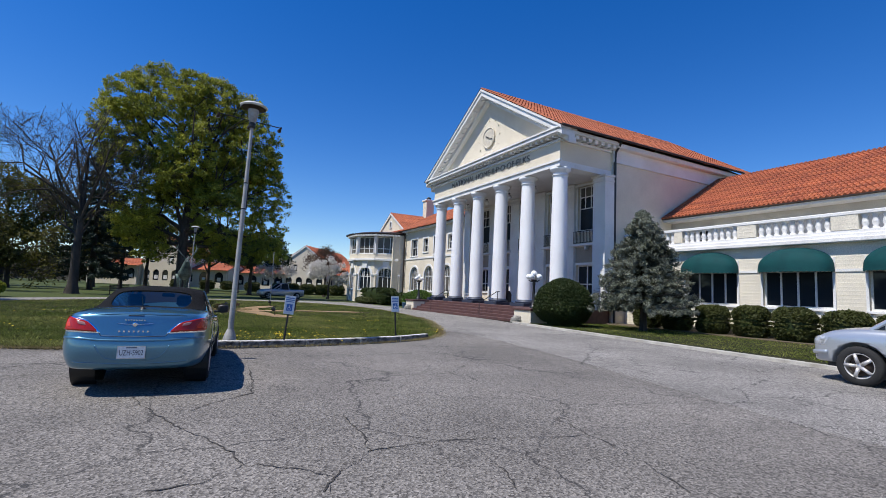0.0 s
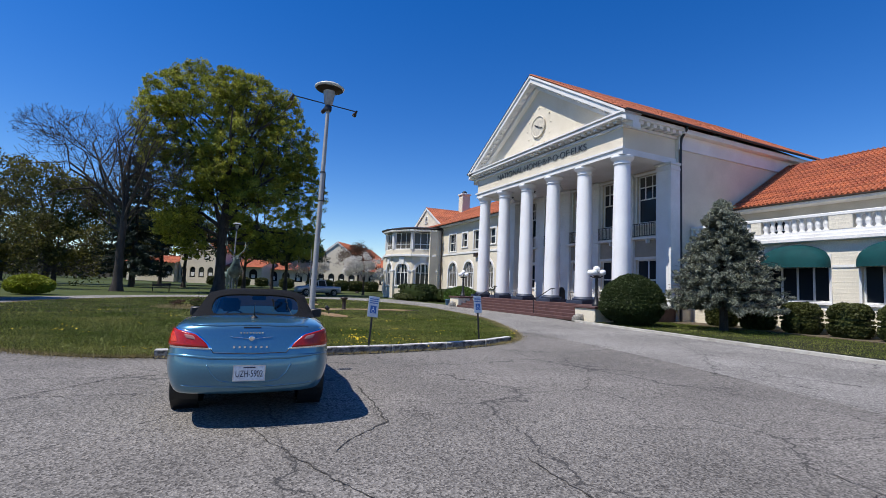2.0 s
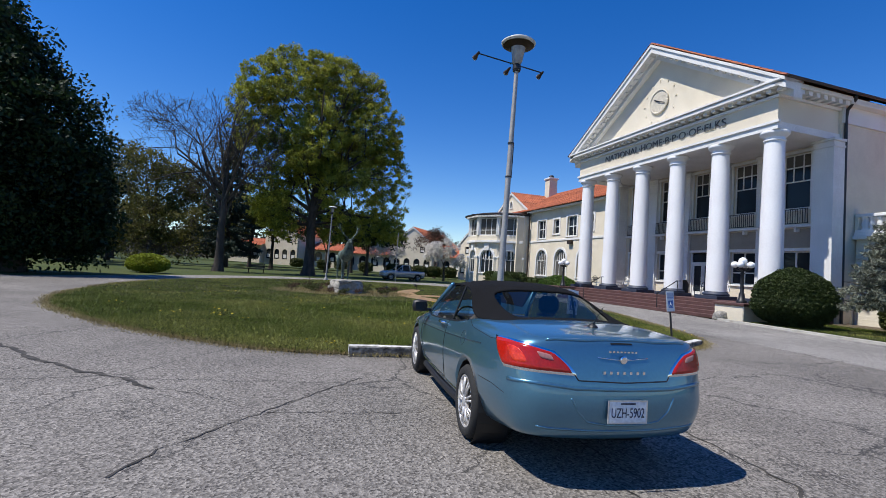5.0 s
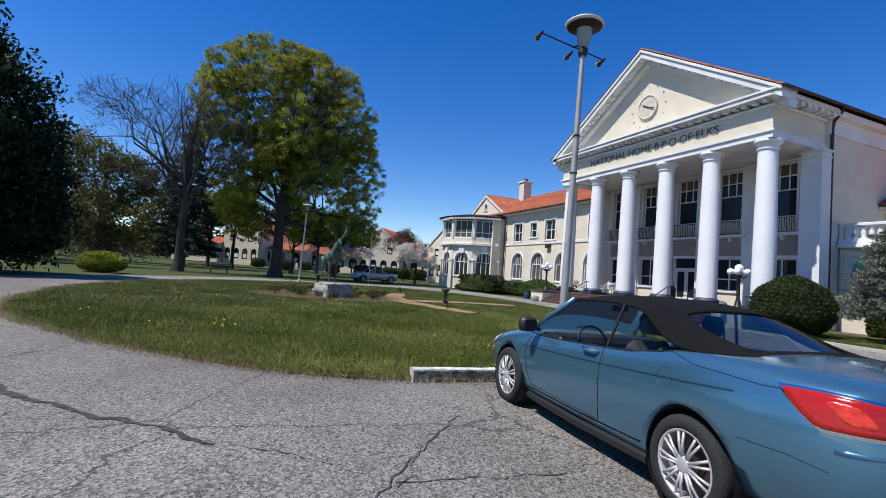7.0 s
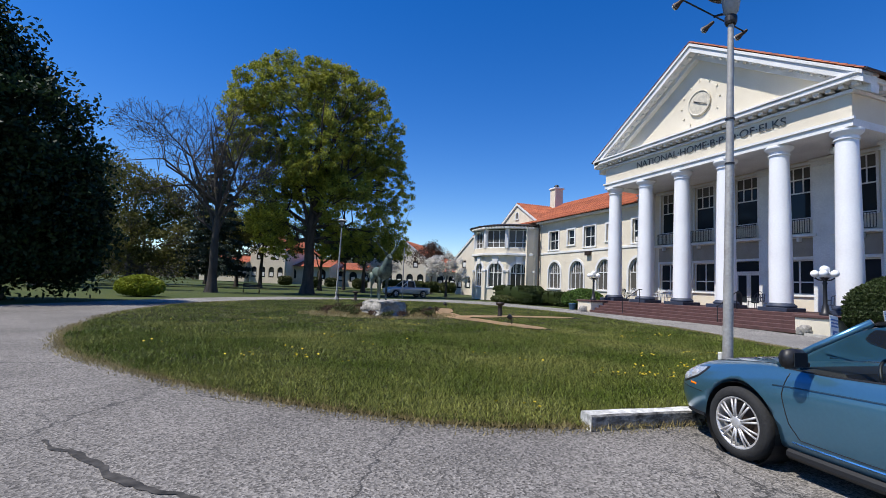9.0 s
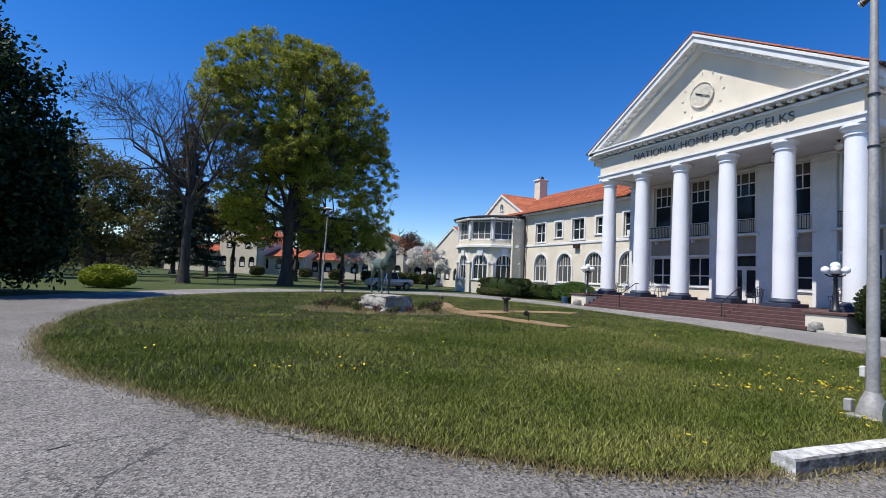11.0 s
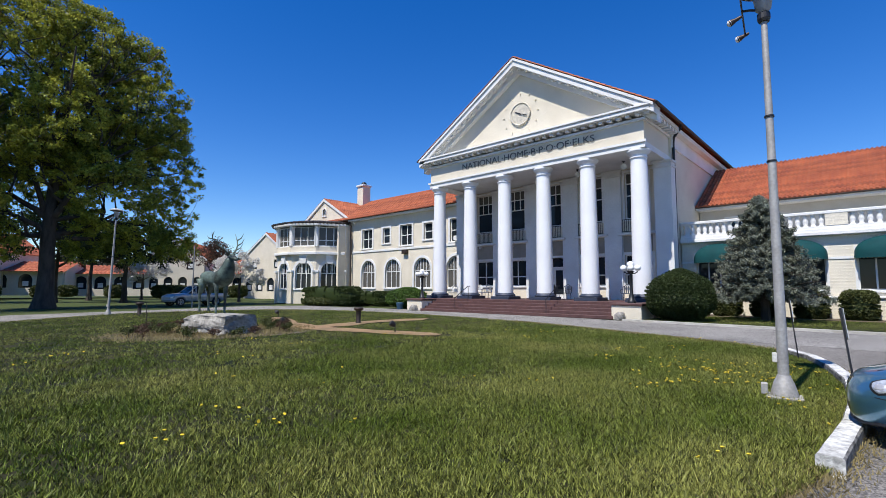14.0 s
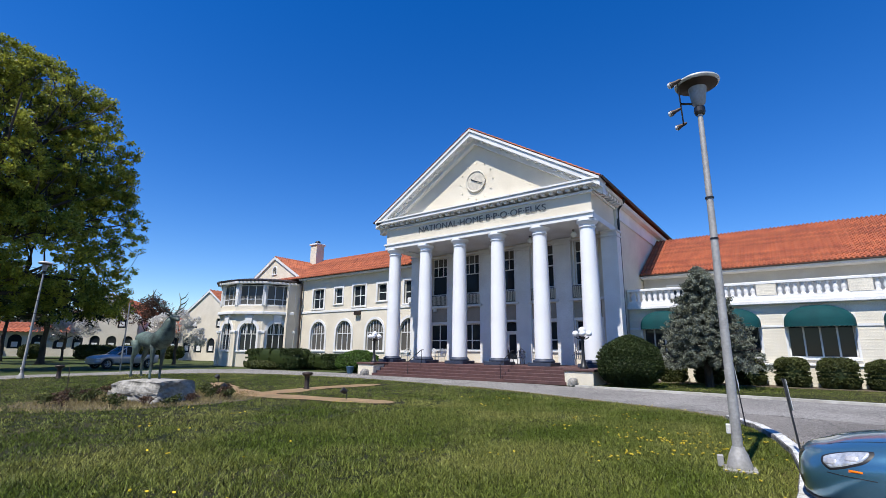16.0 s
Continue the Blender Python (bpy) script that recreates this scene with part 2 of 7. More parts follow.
M = dict(
    stucco=mat("cream_stucco", (0.735, 0.665, 0.535), 0.88, 0.10, 0.7, 0.7, 30, tint=(0.66, 0.59, 0.465)),
    brick=brick_mat("cream_painted_brick", (0.76, 0.70, 0.575)),
    white=mat("white_paint", (0.77, 0.765, 0.745), 0.6, 0.06, 0.9, 0.08, 20, tint=(0.67, 0.66, 0.635)),
    column=mat("white_column_paint", (0.81, 0.81, 0.81), 0.5, 0.03, 0.5, 0.0, 12, fine=0.02, tint=(0.76, 0.75, 0.75)),
    tile=mat("terracotta_tile", (0.40, 0.115, 0.045), 0.8, 0.2, 1.3, 0.3, 30, tint=(0.27, 0.07, 0.032), island=0.25),
    tile_edge=mat("weathered_tile_edge", (0.32, 0.12, 0.07), 0.85, 0.3, 4, 0.3, 30),
    gutter=mat("bronze_gutter", (0.075, 0.055, 0.045), 0.5, 0.2, 3, metal=0.6),
    dark_pipe=mat("dark_downpipe", (0.03, 0.032, 0.035), 0.5, 0.2, 3),
    black=mat("black_iron", (0.015, 0.015, 0.017), 0.45, 0.2, 5),
    brickstep=mat("maroon_painted_steps", (0.105, 0.05, 0.045), 0.6, 0.2, 3, 0.2, 30),
    navy=mat("navy_plinth_paint", (0.035, 0.045, 0.075), 0.55, 0.2, 3),
    awning=mat("teal_awning_canvas", (0.002, 0.055, 0.058), 0.8, 0.15, 1.5, 0.1, 90, tint=(0.0015, 0.040, 0.044), spec=0.25),
    window_glass=glass_mat("dark_window_glass"),
    warm_glass=glass_mat("curtained_window_glass", (0.10, 0.095, 0.085), 0.06),
    # duller copy of the wall cream: the shade under the eave is in the colour
    upper=mat("eave_shade_upper_wall", (0.58, 0.55, 0.49), 0.9, 0.15, 0.8, 0.4, 30, tint=(0.48, 0.45, 0.40)),
    curtain=mat("pale_curtain", (0.45, 0.44, 0.40), 0.9, 0.1, 3),
    asphalt=asphalt_mat(),
    drive=asphalt_mat("pale_drive_asphalt", (0.205, 0.193, 0.178)),
    concrete=mat("old_concrete", (0.50, 0.48, 0.43), 0.9, 0.25, 2.0, 0.5, 40, tint=(0.33, 0.31, 0.27)),
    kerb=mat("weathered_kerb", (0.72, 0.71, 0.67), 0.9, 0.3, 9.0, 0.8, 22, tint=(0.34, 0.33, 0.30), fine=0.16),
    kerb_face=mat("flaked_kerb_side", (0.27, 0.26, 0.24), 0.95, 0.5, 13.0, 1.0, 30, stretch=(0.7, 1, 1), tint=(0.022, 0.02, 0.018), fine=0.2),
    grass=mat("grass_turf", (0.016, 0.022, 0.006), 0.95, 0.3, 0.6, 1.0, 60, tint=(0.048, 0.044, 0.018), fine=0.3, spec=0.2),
    field=mat("far_grass", (0.052, 0.074, 0.018), 0.9, 0.35, 0.12, 0.6, 20, tint=(0.075, 0.09, 0.028), fine=0.25, spec=0.2),
    blade=leaf_mat("grass_blade", (0.092, 0.126, 0.013), (0.225, 0.228, 0.056), 0.15, 0.95),
    dead=leaf_mat("dry_grass_blade", (0.33, 0.27, 0.12), (0.22, 0.17, 0.07), 0.2),
    path=mat("worn_orange_path", (0.55, 0.37, 0.21), 0.9, 0.25, 1.5, 0.4, 30, tint=(0.40, 0.29, 0.17)),
    mulch=mat("bark_mulch", (0.14, 0.105, 0.07), 0.95, 0.4, 6, 1.0, 25, tint=(0.09, 0.065, 0.042), fine=0.3),
    bark=mat("tree_bark", (0.075, 0.06, 0.048), 0.95, 0.35, 3, 1.0, 14, stretch=(1, 1, 0.3)),
    greybark=mat("grey_bark", (0.070, 0.058, 0.047), 0.95, 0.3, 3, 0.8, 14, stretch=(1, 1, 0.3)),
    leaf=leaf_mat("spring_leaf", (0.40, 0.40, 0.05), (0.15, 0.185, 0.028), 0.36, 0.5),
    leaf_dark=leaf_mat("dark_leaf", (0.020, 0.042, 0.012), (0.012, 0.026, 0.008), 0.2),
    leaf_bud=leaf_mat("olive_bud_leaf", (0.15, 0.14, 0.03), (0.08, 0.085, 0.025), 0.3),
    spruce=leaf_mat("spruce_needles", (0.045, 0.065, 0.05), (0.025, 0.04, 0.03), 0.15),
    bluespruce=leaf_mat("blue_spruce_needles", (0.25, 0.265, 0.205), (0.11, 0.125, 0.09), 0.15, 0.6),
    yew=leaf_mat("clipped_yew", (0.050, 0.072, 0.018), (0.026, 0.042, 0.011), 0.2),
    hedge=leaf_mat("clipped_hedge", (0.085, 0.095, 0.025), (0.05, 0.06, 0.016), 0.2),
    midgreen=leaf_mat("mid_green_shrub", (0.10, 0.17, 0.03), (0.06, 0.11, 0.02), 0.25),
    farwood=leaf_mat("far_brown_wood", (0.055, 0.05, 0.028), (0.035, 0.034, 0.02), 0.2),
    lime=leaf_mat("lime_shrub", (0.30, 0.34, 0.03), (0.20, 0.24, 0.03), 0.3),
    blossom=leaf_mat("white_blossom", (0.75, 0.72, 0.68), (0.6, 0.58, 0.52), 0.3),
    redbud=leaf_mat("red_bud_leaf", (0.12, 0.06, 0.04), (0.07, 0.05, 0.03), 0.3),
    flower=mat("yellow_flower", (0.75, 0.55, 0.02), 0.7, 0.1, 9),
    steel=mat("weathered_grey_steel", (0.40, 0.385, 0.36), 0.6, 0.15, 2.5, 0.1, 25, metal=0.25),
    lampshade=mat("white_enamel_dish", (0.70, 0.68, 0.62), 0.4, 0.15, 5),
    bronze=mat("verdigris_bronze", (0.13, 0.18, 0.15), 0.6, 0.3, 2.5, 0.4, 20, metal=0.35, tint=(0.03, 0.034, 0.03)),
    rock=mat("grey_rock", (0.36, 0.34, 0.30), 0.9, 0.45, 2.2, 1.0, 9, tint=(0.20, 0.19, 0.17), fine=0.15),
    globe=mat("milk_glass_globe", (0.86, 0.86, 0.85), 0.2, 0.02, 3),
    signface=mat("sign_white", (0.72, 0.75, 0.76), 0.4, 0.05, 8),
    signblue=mat("sign_blue", (0.03, 0.14, 0.42), 0.4, 0.05, 8),
    bluetub=mat("blue_plastic", (0.03, 0.09, 0.16), 0.5, 0.1, 5),
)

# ---- mesh helpers ----
def part(name, bm, material, parent=None, label="", smooth=False):
    me = bpy.data.meshes.new(name)
    if smooth:
        for f in bm.faces:
            f.smooth = True
    bm.to_mesh(me)
    bm.free()
    me.materials.append(material)
    ob = new(name, me)
    if parent:
        ob.parent = parent
    return tagged(ob, label)


def mesh_part(name, verts, faces, material, parent=None, label="", smooth=False):
    me = bpy.data.meshes.new(name)
    me.from_pydata([tuple(v) for v in verts], [], [tuple(f) for f in faces])
    if smooth:
        me.polygons.foreach_set("use_smooth", [True] * len(me.polygons))
    me.materials.append(material)
    ob = new(name, me)
    if parent:
        ob.parent = parent
    return tagged(ob, label)


def thing(name, m, label, category, group="", kind=""):
    ob = new(name)
    ob.matrix_world = m
    ob.empty_display_size = 0.2
    return tagged(ob, label, category, group, kind)


def box(bm, x0, x1, y0, y1, z0, z1, bevel=0.0, m=None):
    r = bmesh.ops.create_cube(bm, size=1)
    vs = r["verts"]
    for v in vs:
        v.co = Vector((x0 + (v.co.x + .5) * (x1 - x0), y0 + (v.co.y + .5) * (y1 - y0), z0 + (v.co.z + .5) * (z1 - z0)))
    if m is not None:
        bmesh.ops.transform(bm, matrix=m, verts=vs)
    if bevel:
        es = {e for v in vs for e in v.link_edges}
        bmesh.ops.bevel(bm, geom=list(es), offset=bevel, segments=1, affect='EDGES')
    return bm


def B(*a, **k):
    return box(bmesh.new(), *a, **k)


def lathe(profile, seg=24, bm=None, m=None, cap=True, arc=None):
    """Turned solid from (radius, height) pairs."""
    bm = bm or bmesh.new()
    rings = []
    for r, z in profile:
        ring = []
        for i in range(seg):
            a = 2 * math.pi * i / seg
            v = Vector((r * math.cos(a), r * math.sin(a), z))
            ring.append(bm.verts.new(m @ v if m is not None else v))
        rings.append(ring)
    for p, q in zip(rings, rings[1:]):
        for i in range(seg):
            j = (i + 1) % seg
            bm.faces.new((p[i], p[j], q[j], q[i]))
    if cap:
        for ring in (list(reversed(rings[0])), rings[-1]):      # caps keep their own sharp edge
            bm.faces.new([bm.verts.new(v.co) for v in ring])
    return bm


def tube(points, radii, seg=8, bm=None, cap=True):
    """A round bar along points."""
    bm = bm or bmesh.new()
    pts = [Vector(p) for p in points]
    if not hasattr(radii, "__len__"):
        radii = [radii] * len(pts)
    rings = []
    up = Vector((0.12, 0.31, 0.94))
    for i, p in enumerate(pts):
        d = (pts[min(i + 1, len(pts) - 1)] - pts[max(i - 1, 0)]).normalized()
        u = d.cross(up)
        if u.length < 1e-3:
            u = d.cross(Vector((1, 0, 0)))
        u.normalize()
        w = d.cross(u)
        rings.append([bm.verts.new(p + radii[i] * (math.cos(2 * math.pi * k / seg) * u + math.sin(2 * math.pi * k / seg) * w)) for k in range(seg)])
    for p, q in zip(rings, rings[1:]):
        for i in range(seg):
            j = (i + 1) % seg
            bm.faces.new((p[i], p[j], q[j], q[i]))
    if cap:
        bm.faces.new(list(reversed(rings[0])))
        bm.faces.new(rings[-1])
    return bm


def prism(poly, y0, y1, bm=None, m=None):
    """Polygon of (x, z) pushed from y0 to y1."""
    bm = bm or bmesh.new()
    a = [bm.verts.new(Vector((x, y0, z))) for x, z in poly]
    b = [bm.verts.new(Vector((x, y1, z))) for x, z in poly]
    n = len(poly)
    bm.faces.new(a)
    bm.faces.new(list(reversed(b)))
    for i in range(n):
        j = (i + 1) % n
        bm.faces.new((a[j], a[i], b[i], b[j]))
    if m is not None:
        bmesh.ops.transform(bm, matrix=m, verts=a + b)
    bmesh.ops.recalc_face_normals(bm, faces=bm.faces)
    return bm


def slab(poly, z0, z1, bm=None):
    """Plan polygon of (x, y) from z0 to z1."""
    bm = bm or bmesh.new()
    a = [bm.verts.new((x, y, z1)) for x, y in poly]
    b = [bm.verts.new((x, y, z0)) for x, y in poly]
    bm.faces.new(a)
    n = len(poly)
    for i in range(n):
        j = (i + 1) % n
        bm.faces.new((a[i], b[i], b[j], a[j]))
    bmesh.ops.recalc_face_normals(bm, faces=bm.faces)
    return bm


def rect_hole(u, v, w, h):
    return [(u - w / 2, v), (u + w / 2, v), (u + w / 2, v + h), (u - w / 2, v + h)]


def arch_hole(u, v, w, h, rise=None, n=12):
    """Opening with a rounded head; h is the height to the crown."""
    rise = w / 2 if rise is None else rise
    s = v + h - rise
    pts = [(u - w / 2, v), (u + w / 2, v)]
    for i in range(n + 1):
        a = math.pi * i / n
        pts.append((u + w / 2 * math.cos(a), s + rise * math.sin(a)))
    return pts


def pierced(outer, holes, thick, bm=None, y0=0.0):
    """A wall panel in (x, z) with openings through it; outside at y0, inside at y0 + thick."""
    bm = bm or bmesh.new()
    loops = [outer] + holes
    edges, fronts = [], []
    for lp in loops:
        vs = [bm.verts.new((x, y0, z)) for x, z in lp]
        fronts.append(vs)
        edges += [bm.edges.new((vs[i], vs[(i + 1) % len(vs)])) for i in range(len(vs))]
    res = bmesh.ops.triangle_fill(bm, use_beauty=True, use_dissolve=False, edges=edges)
    faces = [g for g in res["geom"] if isinstance(g, bmesh.types.BMFace)]
    back = {}
    for vs in fronts:
        for v in vs:
            back[v] = bm.verts.new(v.co + Vector((0, thick, 0)))
    for f in faces:
        bm.faces.new([back[v] for v in reversed(f.verts)])
    for vs in fronts:
        for i in range(len(vs)):
            a, b = vs[i], vs[(i + 1) % len(vs)]
            bm.faces.new((a, b, back[b], back[a]))
    bmesh.ops.recalc_face_normals(bm, faces=bm.faces)
    return bm


def ring_band(outer, inner, y0, y1, bm=None):
    """Frame between two outlines of equally many (x, z) points."""
    bm = bm or bmesh.new()
    n = len(outer)
    o0, i0 = [[bm.verts.new((x, y0, z)) for x, z in lp] for lp in (outer, inner)]
    o1, i1 = [[bm.verts.new((x, y1, z)) for x, z in lp] for lp in (outer, inner)]
    for k in range(n):
        j = (k + 1) % n
        for q in ((o0[k], o0[j], i0[j], i0[k]), (o1[j], o1[k], i1[k], i1[j]), (o0[j], o0[k], o1[k], o1[j]), (i0[k], i0[j], i1[j], i1[k])):
            bm.faces.new(q)
    bmesh.ops.recalc_face_normals(bm, faces=bm.faces)
    return bm


WINDOW_NO = [0]


def window(parent_pose, u, v, w, h, arch=False, mull=2, rows=(0.5,), trim=0.12, depth=0.18, glass=None, sill=True, label="", small_top=0, top_glass=None):
    """A window set back in its opening: trim, frame, glazing bars, pane and sill."""
    WINDOW_NO[0] += 1
    ob = thing("window_%d" % WINDOW_NO[0], parent_pose @ pose(u, 0, v), label or "white-framed dark window in cream wall", "window", kind="structure")
    mk = arch_hole if arch else rect_hole
    if trim:
        a = arch_hole(0, -0.002, w, h, w / 2) if arch else rect_hole(0, 0, w, h)
        b = arch_hole(0, -0.002, w + 2 * trim, h + trim, w / 2 + trim) if arch else rect_hole(0, -trim * .3, w + 2 * trim, h + trim * 1.3)
        part("trim", ring_band(b, a, -0.05, 0.02), M["white"], ob)
    a, b = mk(0, 0.003, w - 0.006, h - 0.006), mk(0, 0.07, w - 0.14, h - 0.14)
    part("window_frame", ring_band(a, b, depth - 0.05, depth + 0.04), M["white"], ob)
    bm = bmesh.new()
    vs = [bm.verts.new((x, depth + 0.01, z)) for x, z in mk(0, 0.04, w - 0.08, h - 0.08)]
    bm.faces.new(vs)
    part("pane", bm, glass or M["window_glass"], ob)
    if top_glass:
        part("upper_pane", B(-w / 2 + .06, w / 2 - .06, depth + .002, depth + .006, h * max(rows), h - .06), top_glass, ob, "upper sash with pale curtain behind")
    for i in range(1, mull):
        x = -w / 2 + w * i / mull
        top = h - 0.03
        if arch:
            top = h - w / 2 + math.sqrt(max(0, (w / 2) ** 2 - x * x)) - 0.03
        part("mullion", B(x - 0.04, x + 0.04, depth - 0.03, depth + 0.03, 0.02, top), M["white"], ob)
    for r in rows:
        part("glazing_bar", B(-w / 2 + 0.03, w / 2 - 0.03, depth - 0.026, depth + 0.026, h * r - 0.035, h * r + 0.035), M["white"], ob)
    if small_top:
        r0 = max(rows)
        for i in range(1, small_top):
            x = -w / 2 + w * i / small_top
            top = h - 0.02 if not arch else h - w / 2 + math.sqrt(max(0, (w / 2) ** 2 - x * x)) - 0.02
            part("glazing_bar", B(x - 0.022, x + 0.022, depth - 0.02, depth + 0.02, h * r0, top), M["white"], ob)
    if sill:
        part("window_sill", B(-w / 2 - trim, w / 2 + trim, -0.09, depth, -0.12, -0.004, 0.012), M["white"], ob)
    return ob


def tile_roof(name, parent, corners, along=0.26, course=0.38, label=""):
    """Barrel tiles over a sloping quad: eave start, eave end, ridge end, ridge start."""
    e0, e1, r1, r0 = [Vector(c) for c in corners]
    nx = max(2, int((e1 - e0).length / along))
    ny = max(2, int((r0 - e0).length / course))
    nrm = (e1 - e0).cross(r0 - e0).normalized()
    if nrm.z < 0:
        nrm = -nrm
    prof = [(0.0, -0.02), (0.18, 0.045), (0.36, 0.062), (0.54, 0.045), (0.72, -0.02), (0.86, -0.03)]
    verts, faces = [], []
    cols = [((i + p) / nx, h) for i in range(nx) for p, h in prof] + [(1.0, -0.02)]
    n = len(cols)
    for j in range(ny):
        base = len(verts)
        for k, lift in ((j / ny, 0.03), ((j + 1) / ny, 0.0)):
            for s, h in cols:
                p = e0.lerp(e1, s).lerp(r0.lerp(r1, s), k)
                verts.append(p + nrm * (h + lift))
        for i in range(n - 1):
            faces.append((base + i, base + i + 1, base + n + i + 1, base + n + i))
        front = len(verts)
        for s, h in cols:
            verts.append(e0.lerp(e1, s).lerp(r0.lerp(r1, s), j / ny) + nrm * -0.03)
        for i in range(n - 1):
            faces.append((front + i, front + i + 1, base + i + 1, base + i))
    return tagged(mesh_part(name, verts, faces, M["tile"], parent, label, smooth=False), kind="stuff")


def facing(x, y, z=0.0, turn=0.0):
    """Pose of a facade that looks towards -x: its own x runs along -y, its y into the wall."""
    return pose(x, y, z, 0, 0, -90 + turn)


# ---- ground ----
bm = bmesh.new()
bmesh.ops.create_circle(bm, cap_ends=True, segments=96, radius=1500)
ground = part("ground", bm, M["field"])
ground.location = (0, 60, -0.06)
tagged(ground, "broad grassy parkland with worn green turf", "ground", kind="structure")

ASPHALT = [(-60, -40), (14.0, -40), (14.0, 4), (14.35, 8), (14.65, 11.5), (14.95, 14.5), (15.3, 17.5), (15.55, 19.5), (15.8, 21), (16.3, 23), (16.45, 26), (16.5, 31), (17.1, 36), (17.0, 42), (16.0, 50), (12, 52.5), (6, 50.5), (1.4, 49.4), (-3.7, 48.6), (-8.8, 42.6), (-12, 37), (-14.5, 31.5), (-24, 28), (-60, 24)]
road = part("road", slab(ASPHALT, -0.3, 0.0), M["asphalt"])
tagged(road, "cracked pale grey asphalt parking court and drive", "asphalt drive", kind="structure")

DRIVE = [(6, -40), (14.0, -40), (14.0, 4), (14.35, 8), (14.65, 11.5), (14.95, 14.5), (15.3, 17.5), (15.55, 19.5), (15.8, 21), (16.3, 23), (16.45, 26), (16.5, 31), (17.1, 36), (17.0, 42), (16.0, 50), (12, 52.5), (6, 50.5), (1.4, 49.4), (-3.7, 48.6), (-8.8, 42.6), (-12, 37),
         (-7, 34), (0, 42), (8, 41), (10.5, 32), (9.7, 24), (8.6, 17.5), (9.4, 16.0), (9.2, 13.0), (8.7, 10.0), (8.0, 7.0), (7.0, 3.0)]
drive = part("drive", slab(DRIVE, -0.1, 0.004), M["drive"])
tagged(drive, "pale worn asphalt drive along the facade", "asphalt drive", kind="structure")

LAWN = [(-1.9, 12.30), (-0.4, 12.2), (1.0, 12.18), (2.2, 12.2), (3.2, 12.35), (4.4, 12.6), (5.6, 12.95), (6.9, 13.6), (8.0, 15.0), (9.6, 18.3), (11.2, 22.5), (12.0, 26.5),
        (12.6, 31.5), (12.5, 36.5), (11.6, 41), (9.5, 43.8), (5, 45.2), (0.6, 44.9), (-4.4, 41), (-8.2, 35.6), (-9.6, 30), (-9.9, 25.7), (-9.2, 21), (-8.3, 18.3), (-7.1, 16.55), (-5.7, 14.8), (-4.2, 13.4), (-3.1, 12.65)]


def smooth_loop(pts, n=6):
    out, k = [], len(pts)
    for i in range(k):
        p0, p1, p2, p3 = (Vector(pts[(i + d) % k]) for d in (-1, 0, 1, 2))
        for j in range(n):
            t = j / n
            out.append(tuple(0.5 * (2 * p1 + (p2 - p0) * t + (2 * p0 - 5 * p1 + 4 * p2 - p3) * t * t + (3 * p1 - p0 - 3 * p2 + p3) * t ** 3)))
    return out


LAWN_EDGE = smooth_loop(LAWN)


def lawn_h(x, y):
    """Height of the turf: a low swell, thin at the rim."""
    return 0.045 + 0.05 * noise.noise((x * 0.16, y * 0.16, 0)) * 0.6


def lawn_mesh():
    """Turf island: rings shrinking from the rim to the middle."""
    bm = bmesh.new()
    c = Vector((1.5, 29.0))
    rings = []
    for k, s in enumerate((1.0, 0.996, 0.97, 0.9, 0.8, 0.65, 0.5, 0.3, 0.12)):
        ring = []
        for i, (x, y) in enumerate(LAWN_EDGE):
            q = c + (Vector((x, y)) - c) * s
            if k < 2:
                d = (Vector((x, y)) - c).normalized() * 0.06 * noise.noise((x * 2.1, y * 2.1, 3))
                q += d
            ring.append(bm.verts.new((q.x, q.y, -0.05 if k == 0 else 0.022 if k == 1 else lawn_h(q.x, q.y))))
        rings.append(ring)
    n = len(LAWN_EDGE)
    for a, b in zip(rings, rings[1:]):
        for i in range(n):
            j = (i + 1) % n
            bm.faces.new((a[i], a[j], b[j], b[i]))
    bm.faces.new(rings[-1])
    bmesh.ops.recalc_face_normals(bm, faces=bm.faces)
    return bm


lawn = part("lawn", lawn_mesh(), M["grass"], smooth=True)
tagged(lawn, "oval mown lawn island inside the drive", "lawn", kind="structure")

KERB_LINE = [(14.0, 4), (14.35, 8), (14.65, 11.5), (14.95, 14.5), (15.3, 17.5), (15.55, 19.5), (15.8, 21)]
VERGE = [(14.15, -40)] + [(x + 0.15, y) for x, y in KERB_LINE[:-1]] + [(15.9, 20.3), (24, 20.3), (24, -40)]
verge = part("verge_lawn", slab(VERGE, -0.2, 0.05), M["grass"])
tagged(verge, "grass verge along the low wing", "lawn", kind="structure")
bm = bmesh.new()
edge = [(14.0, -40)] + KERB_LINE
inner = [(x + 0.3, y) for x, y in edge]
slab(edge + inner[::-1], -0.2, 0.09, bm)
tagged(part("kerb", bm, M["concrete"]), "yellowed low concrete kerb beside the drive", "kerb", kind="structure")

bm = slab(smooth_loop([(22.0, 3.0), (21.9, 8), (21.8, 12), (21.7, 16), (21.6, 19.6), (23.9, 20.1), (23.95, 12), (23.95, 3.0)], 4), 0.0, 0.075)
tagged(part("mulch_bed", bm, M["mulch"]), "dark mulch strip under the clipped bushes", "flower bed", kind="structure")

# ---- main block with the temple front ----
AX = 28.6                     # middle of the portico
WALL = 22.85                  # back wall of the portico
COLX = 19.15
FLOOR = 0.85
house = thing("portico_building", pose(WALL, AX, 0), "cream temple-fronted hall with white columns and terracotta roof", "building")
house_inv = house.matrix_world.inverted()


def hpart(name, bm, material, label="", smooth=False, m=None, owner=None):
    """A part given in world metres, under its building."""
    owner = owner or house
    bmesh.ops.transform(bm, matrix=owner.matrix_world.inverted() @ (m or Matrix()), verts=bm.verts)
    return part(name, bm, material, owner, label, smooth)


